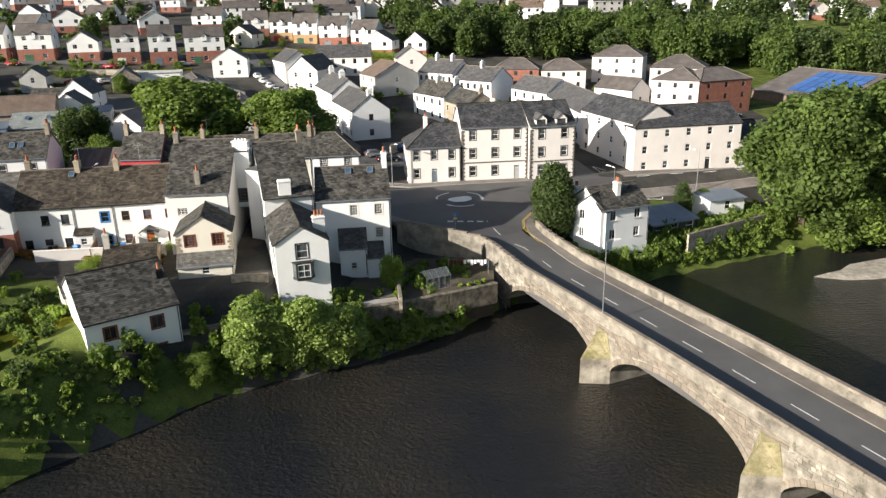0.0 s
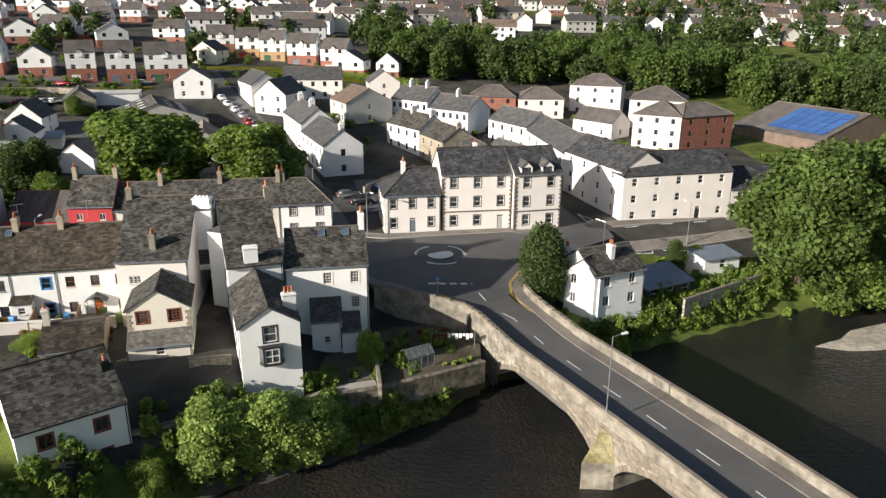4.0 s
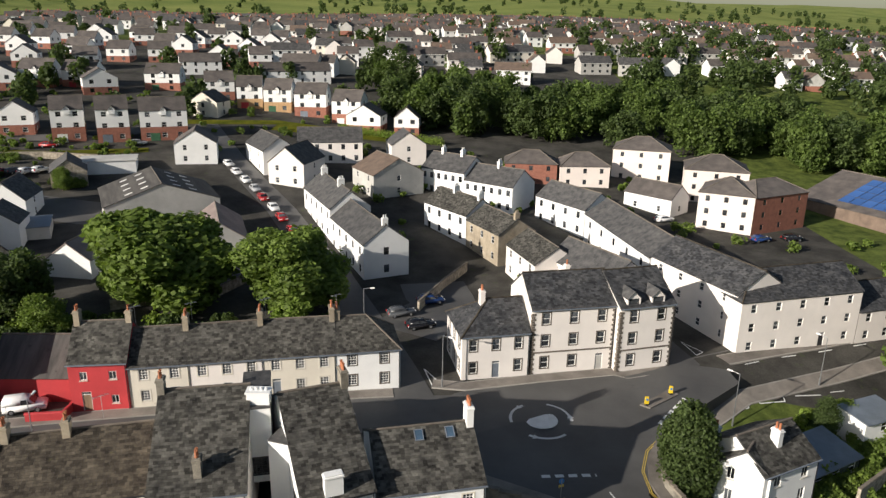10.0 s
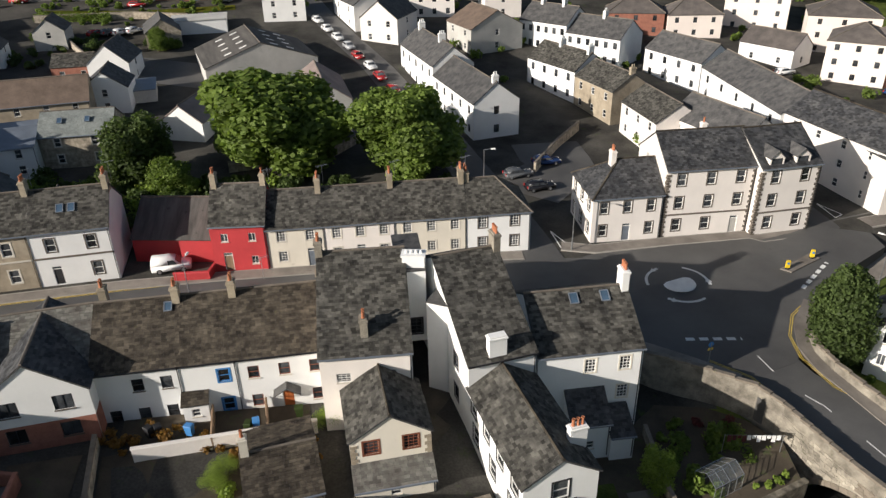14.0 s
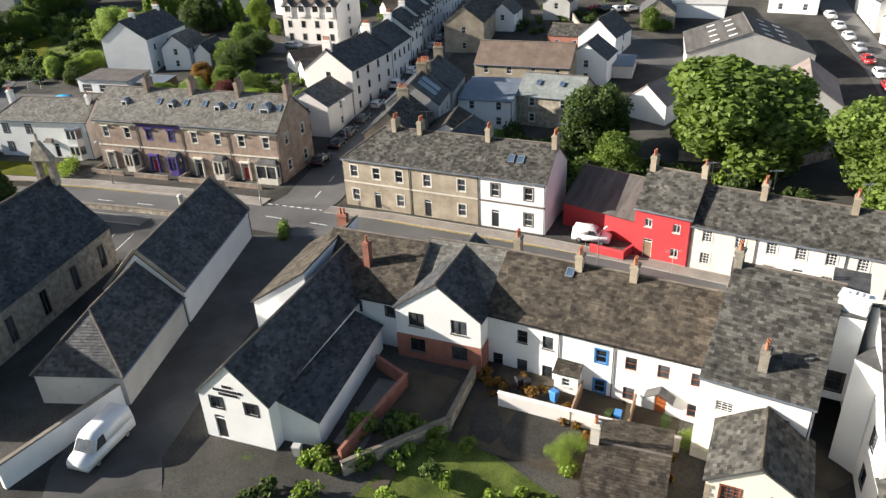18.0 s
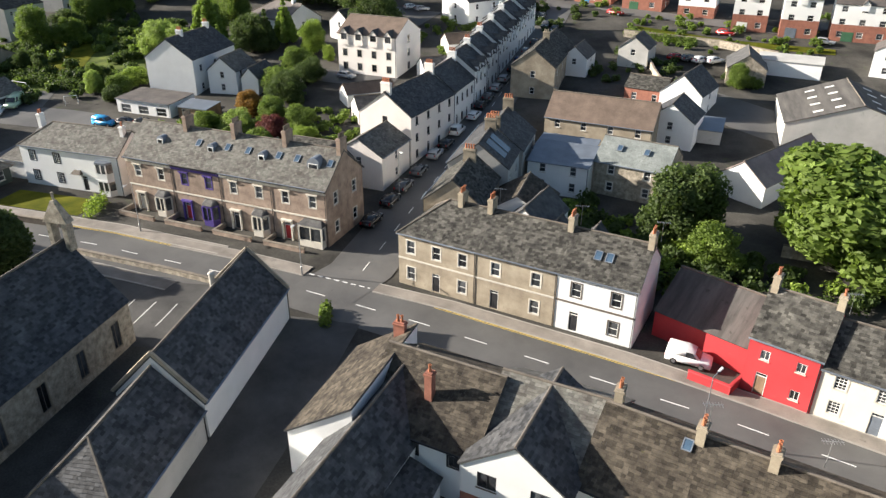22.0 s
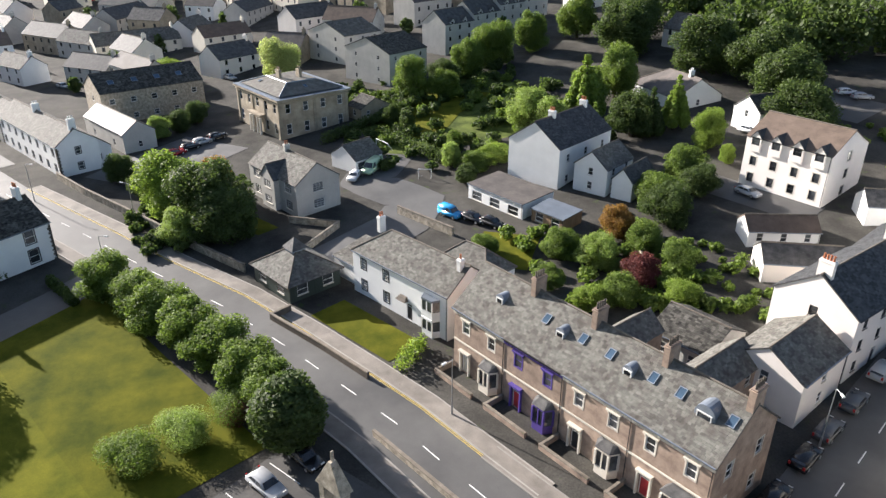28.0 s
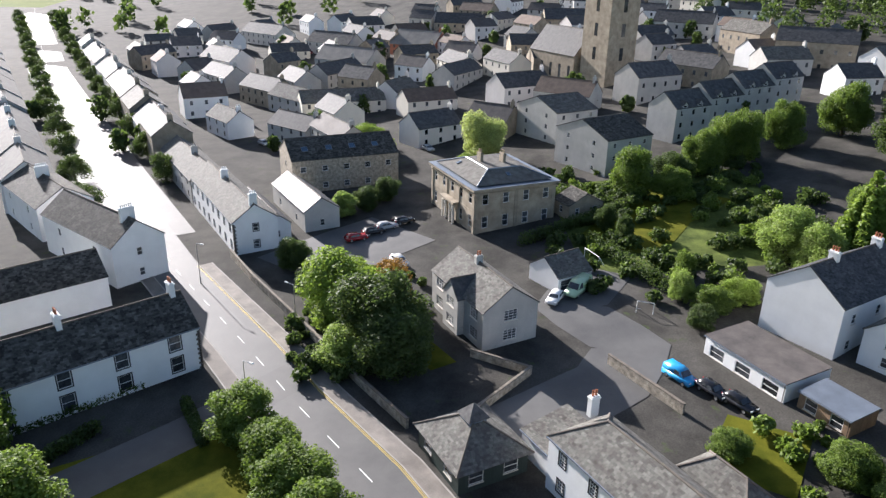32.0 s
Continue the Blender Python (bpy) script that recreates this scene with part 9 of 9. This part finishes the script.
def park(x, y, h, c, kind="car", where="parked at the kerb"):
    vehicle(x, y, h, COL[c], c.replace("sky", "bright blue") + (" car " if kind == "car" else " van ") + where, kind)


for x, y, c in ((-114.0, 115.4, "black"), (-117.2, 121.6, "black"), (-119.6, 126.4, "grey"), (-122.2, 132.0, "grey"), (-125.2, 138.5, "silver"), (-126.8, 142.7, "black"), (-129.4, 148.1, "white"), (-132.1, 155.3, "white"), (-134.6, 159.9, "black"), (-136.4, 164.1, "grey"), (-138.6, 168.9, "silver"), (-140.7, 173.7, "silver"), (-143.1, 179.3, "black"), (-145.6, 184.4, "blue"), (-148.2, 190.1, "silver"), (-150.9, 196.3, "grey")):
    park(x, y, 116, c, "small_van" if (x, c) == (-129.4, "white") else "car", "parked along the terrace street")
for x, y, c in ((-171.0, 217.8, "silver"), (-157.5, 208.5, "grey"), (-153.4, 207.0, "black"), (-147.6, 199.4, "blue"), (-163.0, 214.0, "black")):
    park(x, y, -62, c, "car", "parked along the terrace street")
for x, y, c in ((-120.1, 207.1, "red"), (-117.6, 208.1, "grey"), (-115.0, 208.5, "white"), (-112.7, 210.0, "white"), (-198.5, 193.3, "silver"), (-197.3, 199.4, "white"), (-193.7, 199.9, "silver"), (-203.0, 192.0, "black"), (-193.9, 185.7, "grey")):
    park(x, y, 70, c, "car", "parked in a walled yard")
for x, y, h, c in ((-41.8, 166.5, -64, "white"), (-49.6, 182.0, -64, "red"), (-53.2, 189.0, -64, "red"), (-56.0, 194.6, -64, "white"), (-59.5, 200.4, -62, "red"), (-62.5, 206.0, -62, "silver"), (-66.0, 211.5, -62, "white"), (-69.5, 217.0, -60, "white"), (-73.0, 223.0, -60, "white")):
    park(x, y, h, c, "car", "parked on the climbing street")
for x, y, h, c in ((-26.6, 146.0, 20, "grey"), (-23.6, 141.6, 20, "black"), (-22.2, 151, 15, "blue"), (-233.1, 64.6, 120, "black"), (-235.8, 67.0, 120, "silver"), (-238.6, 70.2, 120, "black"), (-230.0, 61.6, 120, "red"), (-219.0, 70.0, 30, "white"), (-204.0, 94.4, -28, "white"), (-178.6, 109.4, 28, "black"), (-175.8, 111.6, 28, "black"),
                   (-168.2, 153.6, 15, "silver"), (-232.5, 21.4, 210, "black"), (-128.8, 72.2, 30, "silver"), (-131.4, 76.0, 30, "black"), (46, 187.5, 20, "blue"), (53, 188.5, 10, "black"), (29.4, 199.6, 20, "white"),
                   (-78, 208, 20, "red"),  (-72, 158, 60, "white"), (-68, 161, 60, "silver"), (-190, 170, 20, "white"), (-182, 168, 20, "grey"), (-150, 228, 5, "red"), (-120, 229, 5, "red"), (-100, 236, 10, "silver"),
                   (-290, 75, 30, "silver"), (-300, 30, 40, "silver"), (-330, 80, 20, "white"), (-345, 30, 10, "grey"), (-455, 20, 20, "red"), (-448, 30, 20, "red"), (-315, 70, 20, "white")):
    park(x, y, h, c, "car", "parked beside the houses")
vehicle(-79.6, 63.6, -66, COL["white"], "large white delivery van in the yard", "van")
vehicle(-67.4, 117.3, 18, COL["white"], "small white van before the red wall", "small_van")
vehicle(-181.8, 106.4, 30, COL["sky"], "bright blue van in the parking yard", "small_van")
vehicle(-206.4, 98.4, -40, (0.45, 0.6, 0.4), "white and green van on the drive", "van")

# ---- street furniture ----
street_lamp(*(bp(21.2, 0.2, 0).xy), 25, 8.6, z=deck(21.2))
for x, y, a in ((-108.8, 100.2, -60), (-20.6, 124.2, -40), (14.6, 121.6, 140), (30.0, 131.2, 120), (-134.0, 91.6, -60), (-175.8, 54.0, 60), (-61.0, 107.4, 90), (-211.0, 38.4, 60), (-196.0, 56.2, -120), (-31.5, 139.0, 0), (-118.5, 124.5, -20)):
    street_lamp(x, y, a, 7.0)
for x, y in ((-9.4, 103.7),):
    T = thing("road_sign", pose(x, y, deckz(x, y) + 0.05, 0, 0, 200), "blue and yellow traffic sign on a grey post", "road sign", "traffic signs")
    bm = bmesh.new()
    tube(bm, [(0.04, 0), (0.04, 2.6)], 8)
    part("post", bm, METAL, T)
    bm = bmesh.new()
    prism(bm, [(0.3 * math.cos(k * 0.5236), -0.06, 2.4 + 0.3 * math.sin(k * 0.5236)) for k in range(12)], [(0.3 * math.cos(k * 0.5236), -0.04, 2.4 + 0.3 * math.sin(k * 0.5236)) for k in range(12)])
    part("disc", bm, FRAMEB, T)
    bm = bmesh.new()
    box(bm, -0.28, 0.28, -0.06, -0.04, 1.75, 2.02)
    part("plate", bm, YELLOW, T, "yellow sign plate")
bm = bmesh.new()
ISLAND = ((2.9, 121.0), (4.0, 120.4), (8.4, 123.7), (7.5, 124.7))
prism(bm, [(x, y, deckz(x, y) - 0.2) for x, y in ISLAND], [(x, y, deckz(x, y) + 0.2) for x, y in ISLAND])
tagged(part("traffic_island", bm, PAVE), "raised traffic island on the main road", "", "", "structure")
for x, y in ((3.7, 121.1), (7.4, 123.7)):
    T = thing("traffic_bollard", pose(x, y, deckz(x, y) + 0.18), "yellow plastic bollard with a blue arrow disc", "bollard", "island bollards")
    bm = bmesh.new()
    tube(bm, [(0.3, 0), (0.3, 0.12), (0.24, 0.16)], 10)
    part("base", bm, BLACK, T)
    bm = bmesh.new()
    prism(bm, [(-0.24, -0.14, 0.14), (0.24, -0.14, 0.14), (0.24, 0.14, 0.14), (-0.24, 0.14, 0.14)], [(-0.2, -0.1, 1.05), (0.2, -0.1, 1.05), (0.2, 0.1, 1.05), (-0.2, 0.1, 1.05)])
    part("shell", bm, SIGNYEL, T)
    bm = bmesh.new()
    prism(bm, [(0.15 * math.cos(k * 0.5236), -0.15, 0.72 + 0.15 * math.sin(k * 0.5236)) for k in range(12)], [(0.15 * math.cos(k * 0.5236), -0.12, 0.72 + 0.15 * math.sin(k * 0.5236)) for k in range(12)])
    part("arrow_disc", bm, FRAMEB, T)

# dark letters on the gabled hall: unread writing as bars
for k, (u, v, w_) in enumerate(((2.45, 5.35, 1.0), (1.55, 4.95, 2.8), (2.0, 4.6, 1.9))):
    bm = bmesh.new()
    n = int(w_ / 0.22)
    for i in range(n):
        box(bm, u + i * 0.22, u + i * 0.22 + 0.16, -0.05, -0.02, v, v + 0.24)
    part("sign_lettering", bm, BLACK, KF, "black painted lettering")
# greenhouse and washing line in the garden
G = thing("greenhouse", pose(-12.1, 89.4, -4.34, 0, 0, 32), "small aluminium greenhouse in the riverside garden", "greenhouse")
bm = bmesh.new()
for x in (0, 0.8, 1.6, 2.4, 3.2):
    for y in (0, 2.2):
        beam(bm, (x, y, -0.1), (x, y, 1.5), 0.03, 4)
    beam(bm, (x, 0, 1.5), (x, 1.1, 2.2), 0.03, 4)
    beam(bm, (x, 2.2, 1.5), (x, 1.1, 2.2), 0.03, 4)
for y, z in ((0, 1.5), (2.2, 1.5), (1.1, 2.2), (0, 0), (2.2, 0)):
    beam(bm, (0, y, z), (3.2, y, z), 0.03, 4)
part("frame", bm, METAL, G)
PANEGL = bpy.data.materials.new("clear_glass")
PANEGL.use_nodes = True
pg = PANEGL.node_tree.nodes["Principled BSDF"]
pg.inputs["Transmission Weight"].default_value, pg.inputs["Roughness"].default_value, pg.inputs["Base Color"].default_value = 0.9, 0.05, (0.85, 0.9, 0.88, 1)
for q in (((0, 0, 1.5), (3.2, 0, 1.5), (3.2, 1.1, 2.2), (0, 1.1, 2.2)), ((3.2, 2.2, 1.5), (0, 2.2, 1.5), (0, 1.1, 2.2), (3.2, 1.1, 2.2)), ((0, 0, 0), (3.2, 0, 0), (3.2, 0, 1.5), (0, 0, 1.5))):
    bm = bmesh.new()
    bm.faces.new([bm.verts.new(p) for p in q])
    part("pane", bm, PANEGL, G).visible_shadow = False
wl = thing("washing_line", pose(-9.9, 95.2, -4.38, 0, 0, 2), "washing line with white and dark laundry", "washing line")
bm = bmesh.new()
beam(bm, (0, 0, 0), (0, 0, 2.0), 0.04)
beam(bm, (5.0, 0, 0), (5.0, 0, 2.0), 0.04)
beam(bm, (0, 0, 1.95), (5.0, 0, 1.95), 0.012, 4)
part("line_and_posts", bm, METAL, wl)
for i in range(11):
    bm = bmesh.new()
    box(bm, 0.25 + i * 0.42, 0.58 + i * 0.42, -0.02, 0.02, 1.2 + 0.2 * (i % 3), 1.93)
    part("garment", bm, WHITE if i > 3 else LEAFR, wl)
# porches of the white cottages
for x, y, c, lb in ((-55.9, 91.9, WHITE, "small white porch with a mossy slate roof"),):
    T = house((x, y), (x + 2.0, y + 0.57), 1.7, 2.3, 2.9, lb, roof="lean", wall=c, roofm=MOSSY, rows=1, cols=1, left=0, right=0, z=-0.4, name="porch", category="porch", w=0.7, h=0.8, gutters=False)
# gabled canopy over the orange door
M, L = place(tuple(wt0 + (wt1 - wt0) * 0.745), tuple(wt0 + (wt1 - wt0) * 0.855), 1.35)
T = thing("door_canopy", M, "small gabled timber door canopy with slates", "canopy")
for nm, x0, z0, x1, z1 in (("canopy_slope", -0.1, 0.0, L / 2, 0.75), ("canopy_slope", L / 2, 0.75, L + 0.1, 0.0)):
    bm = bmesh.new()
    prism(bm, [(x0, -1.1, z0), (x1, -1.1, z1), (x1, -0.02, z1), (x0, -0.02, z0)], [(x0, -1.1, z0 + 0.1), (x1, -1.1, z1 + 0.1), (x1, -0.02, z1 + 0.1), (x0, -0.02, z0 + 0.1)])
    part(nm, bm, SLATE, T)
for x in (0.05, L - 0.05):
    bm = bmesh.new()
    beam(bm, (x, -0.05, -0.7), (x, -0.95, 0.02), 0.05, 6)
    part("bracket", bm, WHITE, T)
garden_wall([(-35.9, 75.2), (-29.2, 79.0)], 0.9, RUBBLE, "rubble garden wall above the river bank", 0.4, z=-4.0)
garden_wall([(-33.4, 84.0), (-30.2, 85.8)], 0.9, RUBBLE, "low stone wall across the alley yard", 0.4)
# bins and clutter in the yards
for i, (x, y, m) in enumerate(((-50.2, 91.2, LEAFD), (-49.6, 91.5, FRAMEB), (-57.6, 90.4, BLACK), (-58.3, 90.2, BLACK), (-55.0, 90.6, FRAMEB), (-46.4, 93.3, LEAFD), (-66.9, 73.0, GREYW))):
    B = thing("wheelie_bin", pose(x, y, -0.05, 0, 0, 20 * i), "plastic wheelie bin in a back yard", "bin", "bins")
    bm = bmesh.new()
    prism(bm, [(-0.22, -0.25, 0), (0.22, -0.25, 0), (0.22, 0.25, 0), (-0.22, 0.25, 0)], [(-0.29, -0.35, 0.95), (0.29, -0.35, 0.95), (0.29, 0.35, 0.95), (-0.29, 0.35, 0.95)])
    part("body", bm, m, B)
    bm = bmesh.new()
    prism(bm, [(-0.31, -0.37, 0.95), (0.31, -0.37, 0.95), (0.31, 0.37, 0.95), (-0.31, 0.37, 0.95)], [(-0.26, -0.3, 1.06), (0.26, -0.3, 1.06), (0.26, 0.36, 1.04), (-0.26, 0.36, 1.04)])
    part("lid", bm, m, B)
# garden steps down to the river
ST_ = thing("garden_steps", pose(-46.2, 71.2, -1.4, 0, 0, -52), "worn stone garden steps down to the river", "steps")
for i in range(11):
    bm = bmesh.new()
    box(bm, i * 0.42, i * 0.42 + 0.46, -0.6, 0.6, -3.6, -1.2 - 0.19 * i)
    part("step", bm, COPING, ST_)
# parking bays of the church car park
for i in range(6):
    p = Vector((-121.5, 80.4)) + Vector((0.82, 0.57)) * (2.6 * i)
    q = p + Vector((0.57, -0.82)) * 4.6
    dashes([tuple(p), tuple(q)], 0.1, 50, 0.1, z=0.075)
for i in range(5):
    p = Vector((-128, 66.5)) + Vector((0.75, -0.66)) * 0 + Vector((0.56, -0.83)) * (-2.5 * i)
    q = p + Vector((0.83, 0.56)) * 4.4
    dashes([tuple(p), tuple(q)], 0.1, 50, 0.1, z=0.075)


# dense scrub on the bank below the lodge
BS = []
for k in range(330):
    u = gr.random()
    o = gr.uniform(0.2, 5.5)
    x, y = (12.0 + 30 * u, 102.4 + 15.9 * u)
    BS.append((x - 0.47 * o, y + 0.88 * o, gr.uniform(0.6, 1.7)))
shrubs("bank_scrub", BS[:200], "dense leafy scrub along the bank below the lodge", LEAF, 240, 0.15)
shrubs("bank_scrub", BS[200:], "brighter weeds along the bank below the lodge", LEAFL, 240, 0.13)
# gravel bar in the river
GRAVEL = mat("river_gravel", (0.3, 0.27, 0.22), 0.95, 0.35, 0.3, 0.6, spots=((0.15, 0.13, 0.1), 0.5, 0.02))
bm = bmesh.new()
q = [(53.0 + 13 * math.cos(k * 0.5236) * (1 + 0.15 * math.sin(k * 2.3)), 110.5 + 4.0 * math.sin(k * 0.5236) + 5 * math.cos(k * 0.5236)) for k in range(12)]
cx, cy = sum(p[0] for p in q) / 12, sum(p[1] for p in q) / 12
prism(bm, [(x, y, WATER_Z - 0.2) for x, y in q], [(cx + (x - cx) * 0.75, cy + (y - cy) * 0.7, WATER_Z + 0.25) for x, y in q])
tagged(part("gravel_bar", bm, GRAVEL), "pale gravel bar at the river edge", "", "", "structure")
# play frames on the villa lawn
for x, y, a, w, h in ((-219.5, 102.0, 20, 4.5, 1.8), (-199.5, 105.7, 70, 2.4, 1.9)):
    T = thing("football_goal", pose(x, y, ground(x, y), 0, 0, a), "white metal football goal on the lawn", "goal", "lawn goals")
    for x0, y0, z0, x1, y1, z1 in ((0, 0, 0, 0, 0, h), (w, 0, 0, w, 0, h), (0, 0, h, w, 0, h), (0, 0, h, 0, 1.2, 0), (w, 0, h, w, 1.2, 0), (0, 1.2, 0.05, w, 1.2, 0.05)):
        bm = bmesh.new()
        beam(bm, (x0, y0, z0), (x1, y1, z1), 0.06)
        part("bar", bm, FRAMEW, T)
# television aerials on the terrace chimneys
for x, y, z in ((-55.9, 121.6, 9.6), (-49.9, 122.9, 9.6), (-41.7, 124.4, 9.6), (-33.5, 126.0, 9.6), (-73.4, 119.6, 11.2), (-81.4, 117.2, 11.2), (-90.4, 114.6, 11.2), (-50.4, 100.6, 9.8), (-57.4, 98.6, 9.8)):
    T = thing("tv_aerial", pose(x, y, z, 0, 0, 40), "thin metal television aerial on a chimney", "aerial", "chimney aerials")
    bm = bmesh.new()
    beam(bm, (0, 0, -0.6), (0, 0, 1.6), 0.025, 4)
    part("mast", bm, METAL, T)
    bm = bmesh.new()
    beam(bm, (-0.7, 0, 1.5), (0.7, 0, 1.5), 0.02, 4)
    for k in range(7):
        beam(bm, (-0.6 + 0.2 * k, -0.28, 1.5), (-0.6 + 0.2 * k, 0.28, 1.5), 0.012, 4)
    part("antenna", bm, METAL, T)
# further road markings and garden bushes
dashes([(13.9, 124.97), (18.0, 126.3), (17.93, 124.85), (14.21, 123.36), (13.9, 124.97)], 0.14, 50, 0.01, z=0.11)
dashes([(19.71, 126.96), (23.62, 128.1), (23.62, 127.17), (19.8, 125.95), (19.71, 126.96)], 0.14, 50, 0.01, z=0.11)
dashes([(13.51, 138.53), (15.55, 135.44), (14.33, 134.44), (13.51, 138.53)], 0.14, 50, 0.01, z=0.11)
dashes([(-22.87, 128.73), (-20.77, 125.11), (-21.81, 124.49), (-22.87, 128.73)], 0.14, 50, 0.01, z=0.09)
dashes([(25.5, 128.43), (29.47, 129.48)], 0.14, 50, 0.01, z=0.11)
dashes([(31.12, 130.29), (33.47, 131.04)], 0.14, 50, 0.01, z=0.11)
for o in (0.0, 0.2):
    dashes(offset([(4.3, 99.4), (1.6, 101.6), (-0.1, 105.6), (-0.1, 108.9), (1.3, 112.4), (3.3, 114.6)], o), 0.08, 50, 0.01, YELLOW, zf=deckz, z=0.1)
for o in (0.0, 0.2):
    dashes(offset([(-9.0, 104.4), (-5.6, 102.4), (-4.0, 99.6)], o), 0.08, 50, 0.01, YELLOW, zf=deckz, z=0.1)
for x, y, h in ((-51.1, 85.2, 2.2), (-43.8, 92.8, 2.4), (-50.8, 86.8, 2.2)):
    tree(x, y, h, "small bright green garden bush", kind="bush", material=LEAFL, count=3000, size=0.2, variant=19, wide=1.0, name="shrub", category="shrub")


# ---- facing stones of the bridge ----
def facing():
    rnd = random.Random(4)
    near, vs, fs = 0, [], []
    z = -8.4
    row = 0
    while z < -2.6:
        h = rnd.uniform(0.26, 0.36)
        s = -1.0 + (row % 2) * 0.3
        while s < 66:
            w = rnd.uniform(0.4, 0.85)
            s1 = s + w
            zt = min(z + h - 0.02, deck(s) - 0.02)
            lows = [soffit(s + 0.02), soffit(s1 - 0.02)]
            if max(lows) + 0.52 < z and zt > z + 0.1:
                if not any(p0 - 0.3 < s < p1 + 0.1 and z < -3.6 for p0, p1 in PIERS):
                    d = rnd.uniform(0.015, 0.06)
                    q = [(s + 0.015, z), (s1 - 0.015, z), (s1 - 0.015, zt), (s + 0.015, zt)]
                    if near < 260 and 6 < s < 44:
                        bm = bmesh.new()
                        prism(bm, [bp(a, -d, b) for a, b in q], [bp(a, 0.05, b) for a, b in q])
                        part("stone", bm, COPING, bridge)
                        near += 1
                    else:
                        k = len(vs)
                        vs += [bp(a, -d, b) for a, b in q] + [bp(a, 0.05, b) for a, b in q]
                        fs += [(k, k + 1, k + 2, k + 3), (k, k + 4, k + 5, k + 1), (k + 1, k + 5, k + 6, k + 2), (k + 2, k + 6, k + 7, k + 3), (k + 3, k + 7, k + 4, k)]
            s = s1
        z += h
        row += 1
    me = bpy.data.meshes.new("facing_stone")
    me.from_pydata(vs, [], fs)
    me.materials.append(BRIDGE_STONE)
    put("facing_stone", me, bridge)["kind"] = "stuff"


facing()
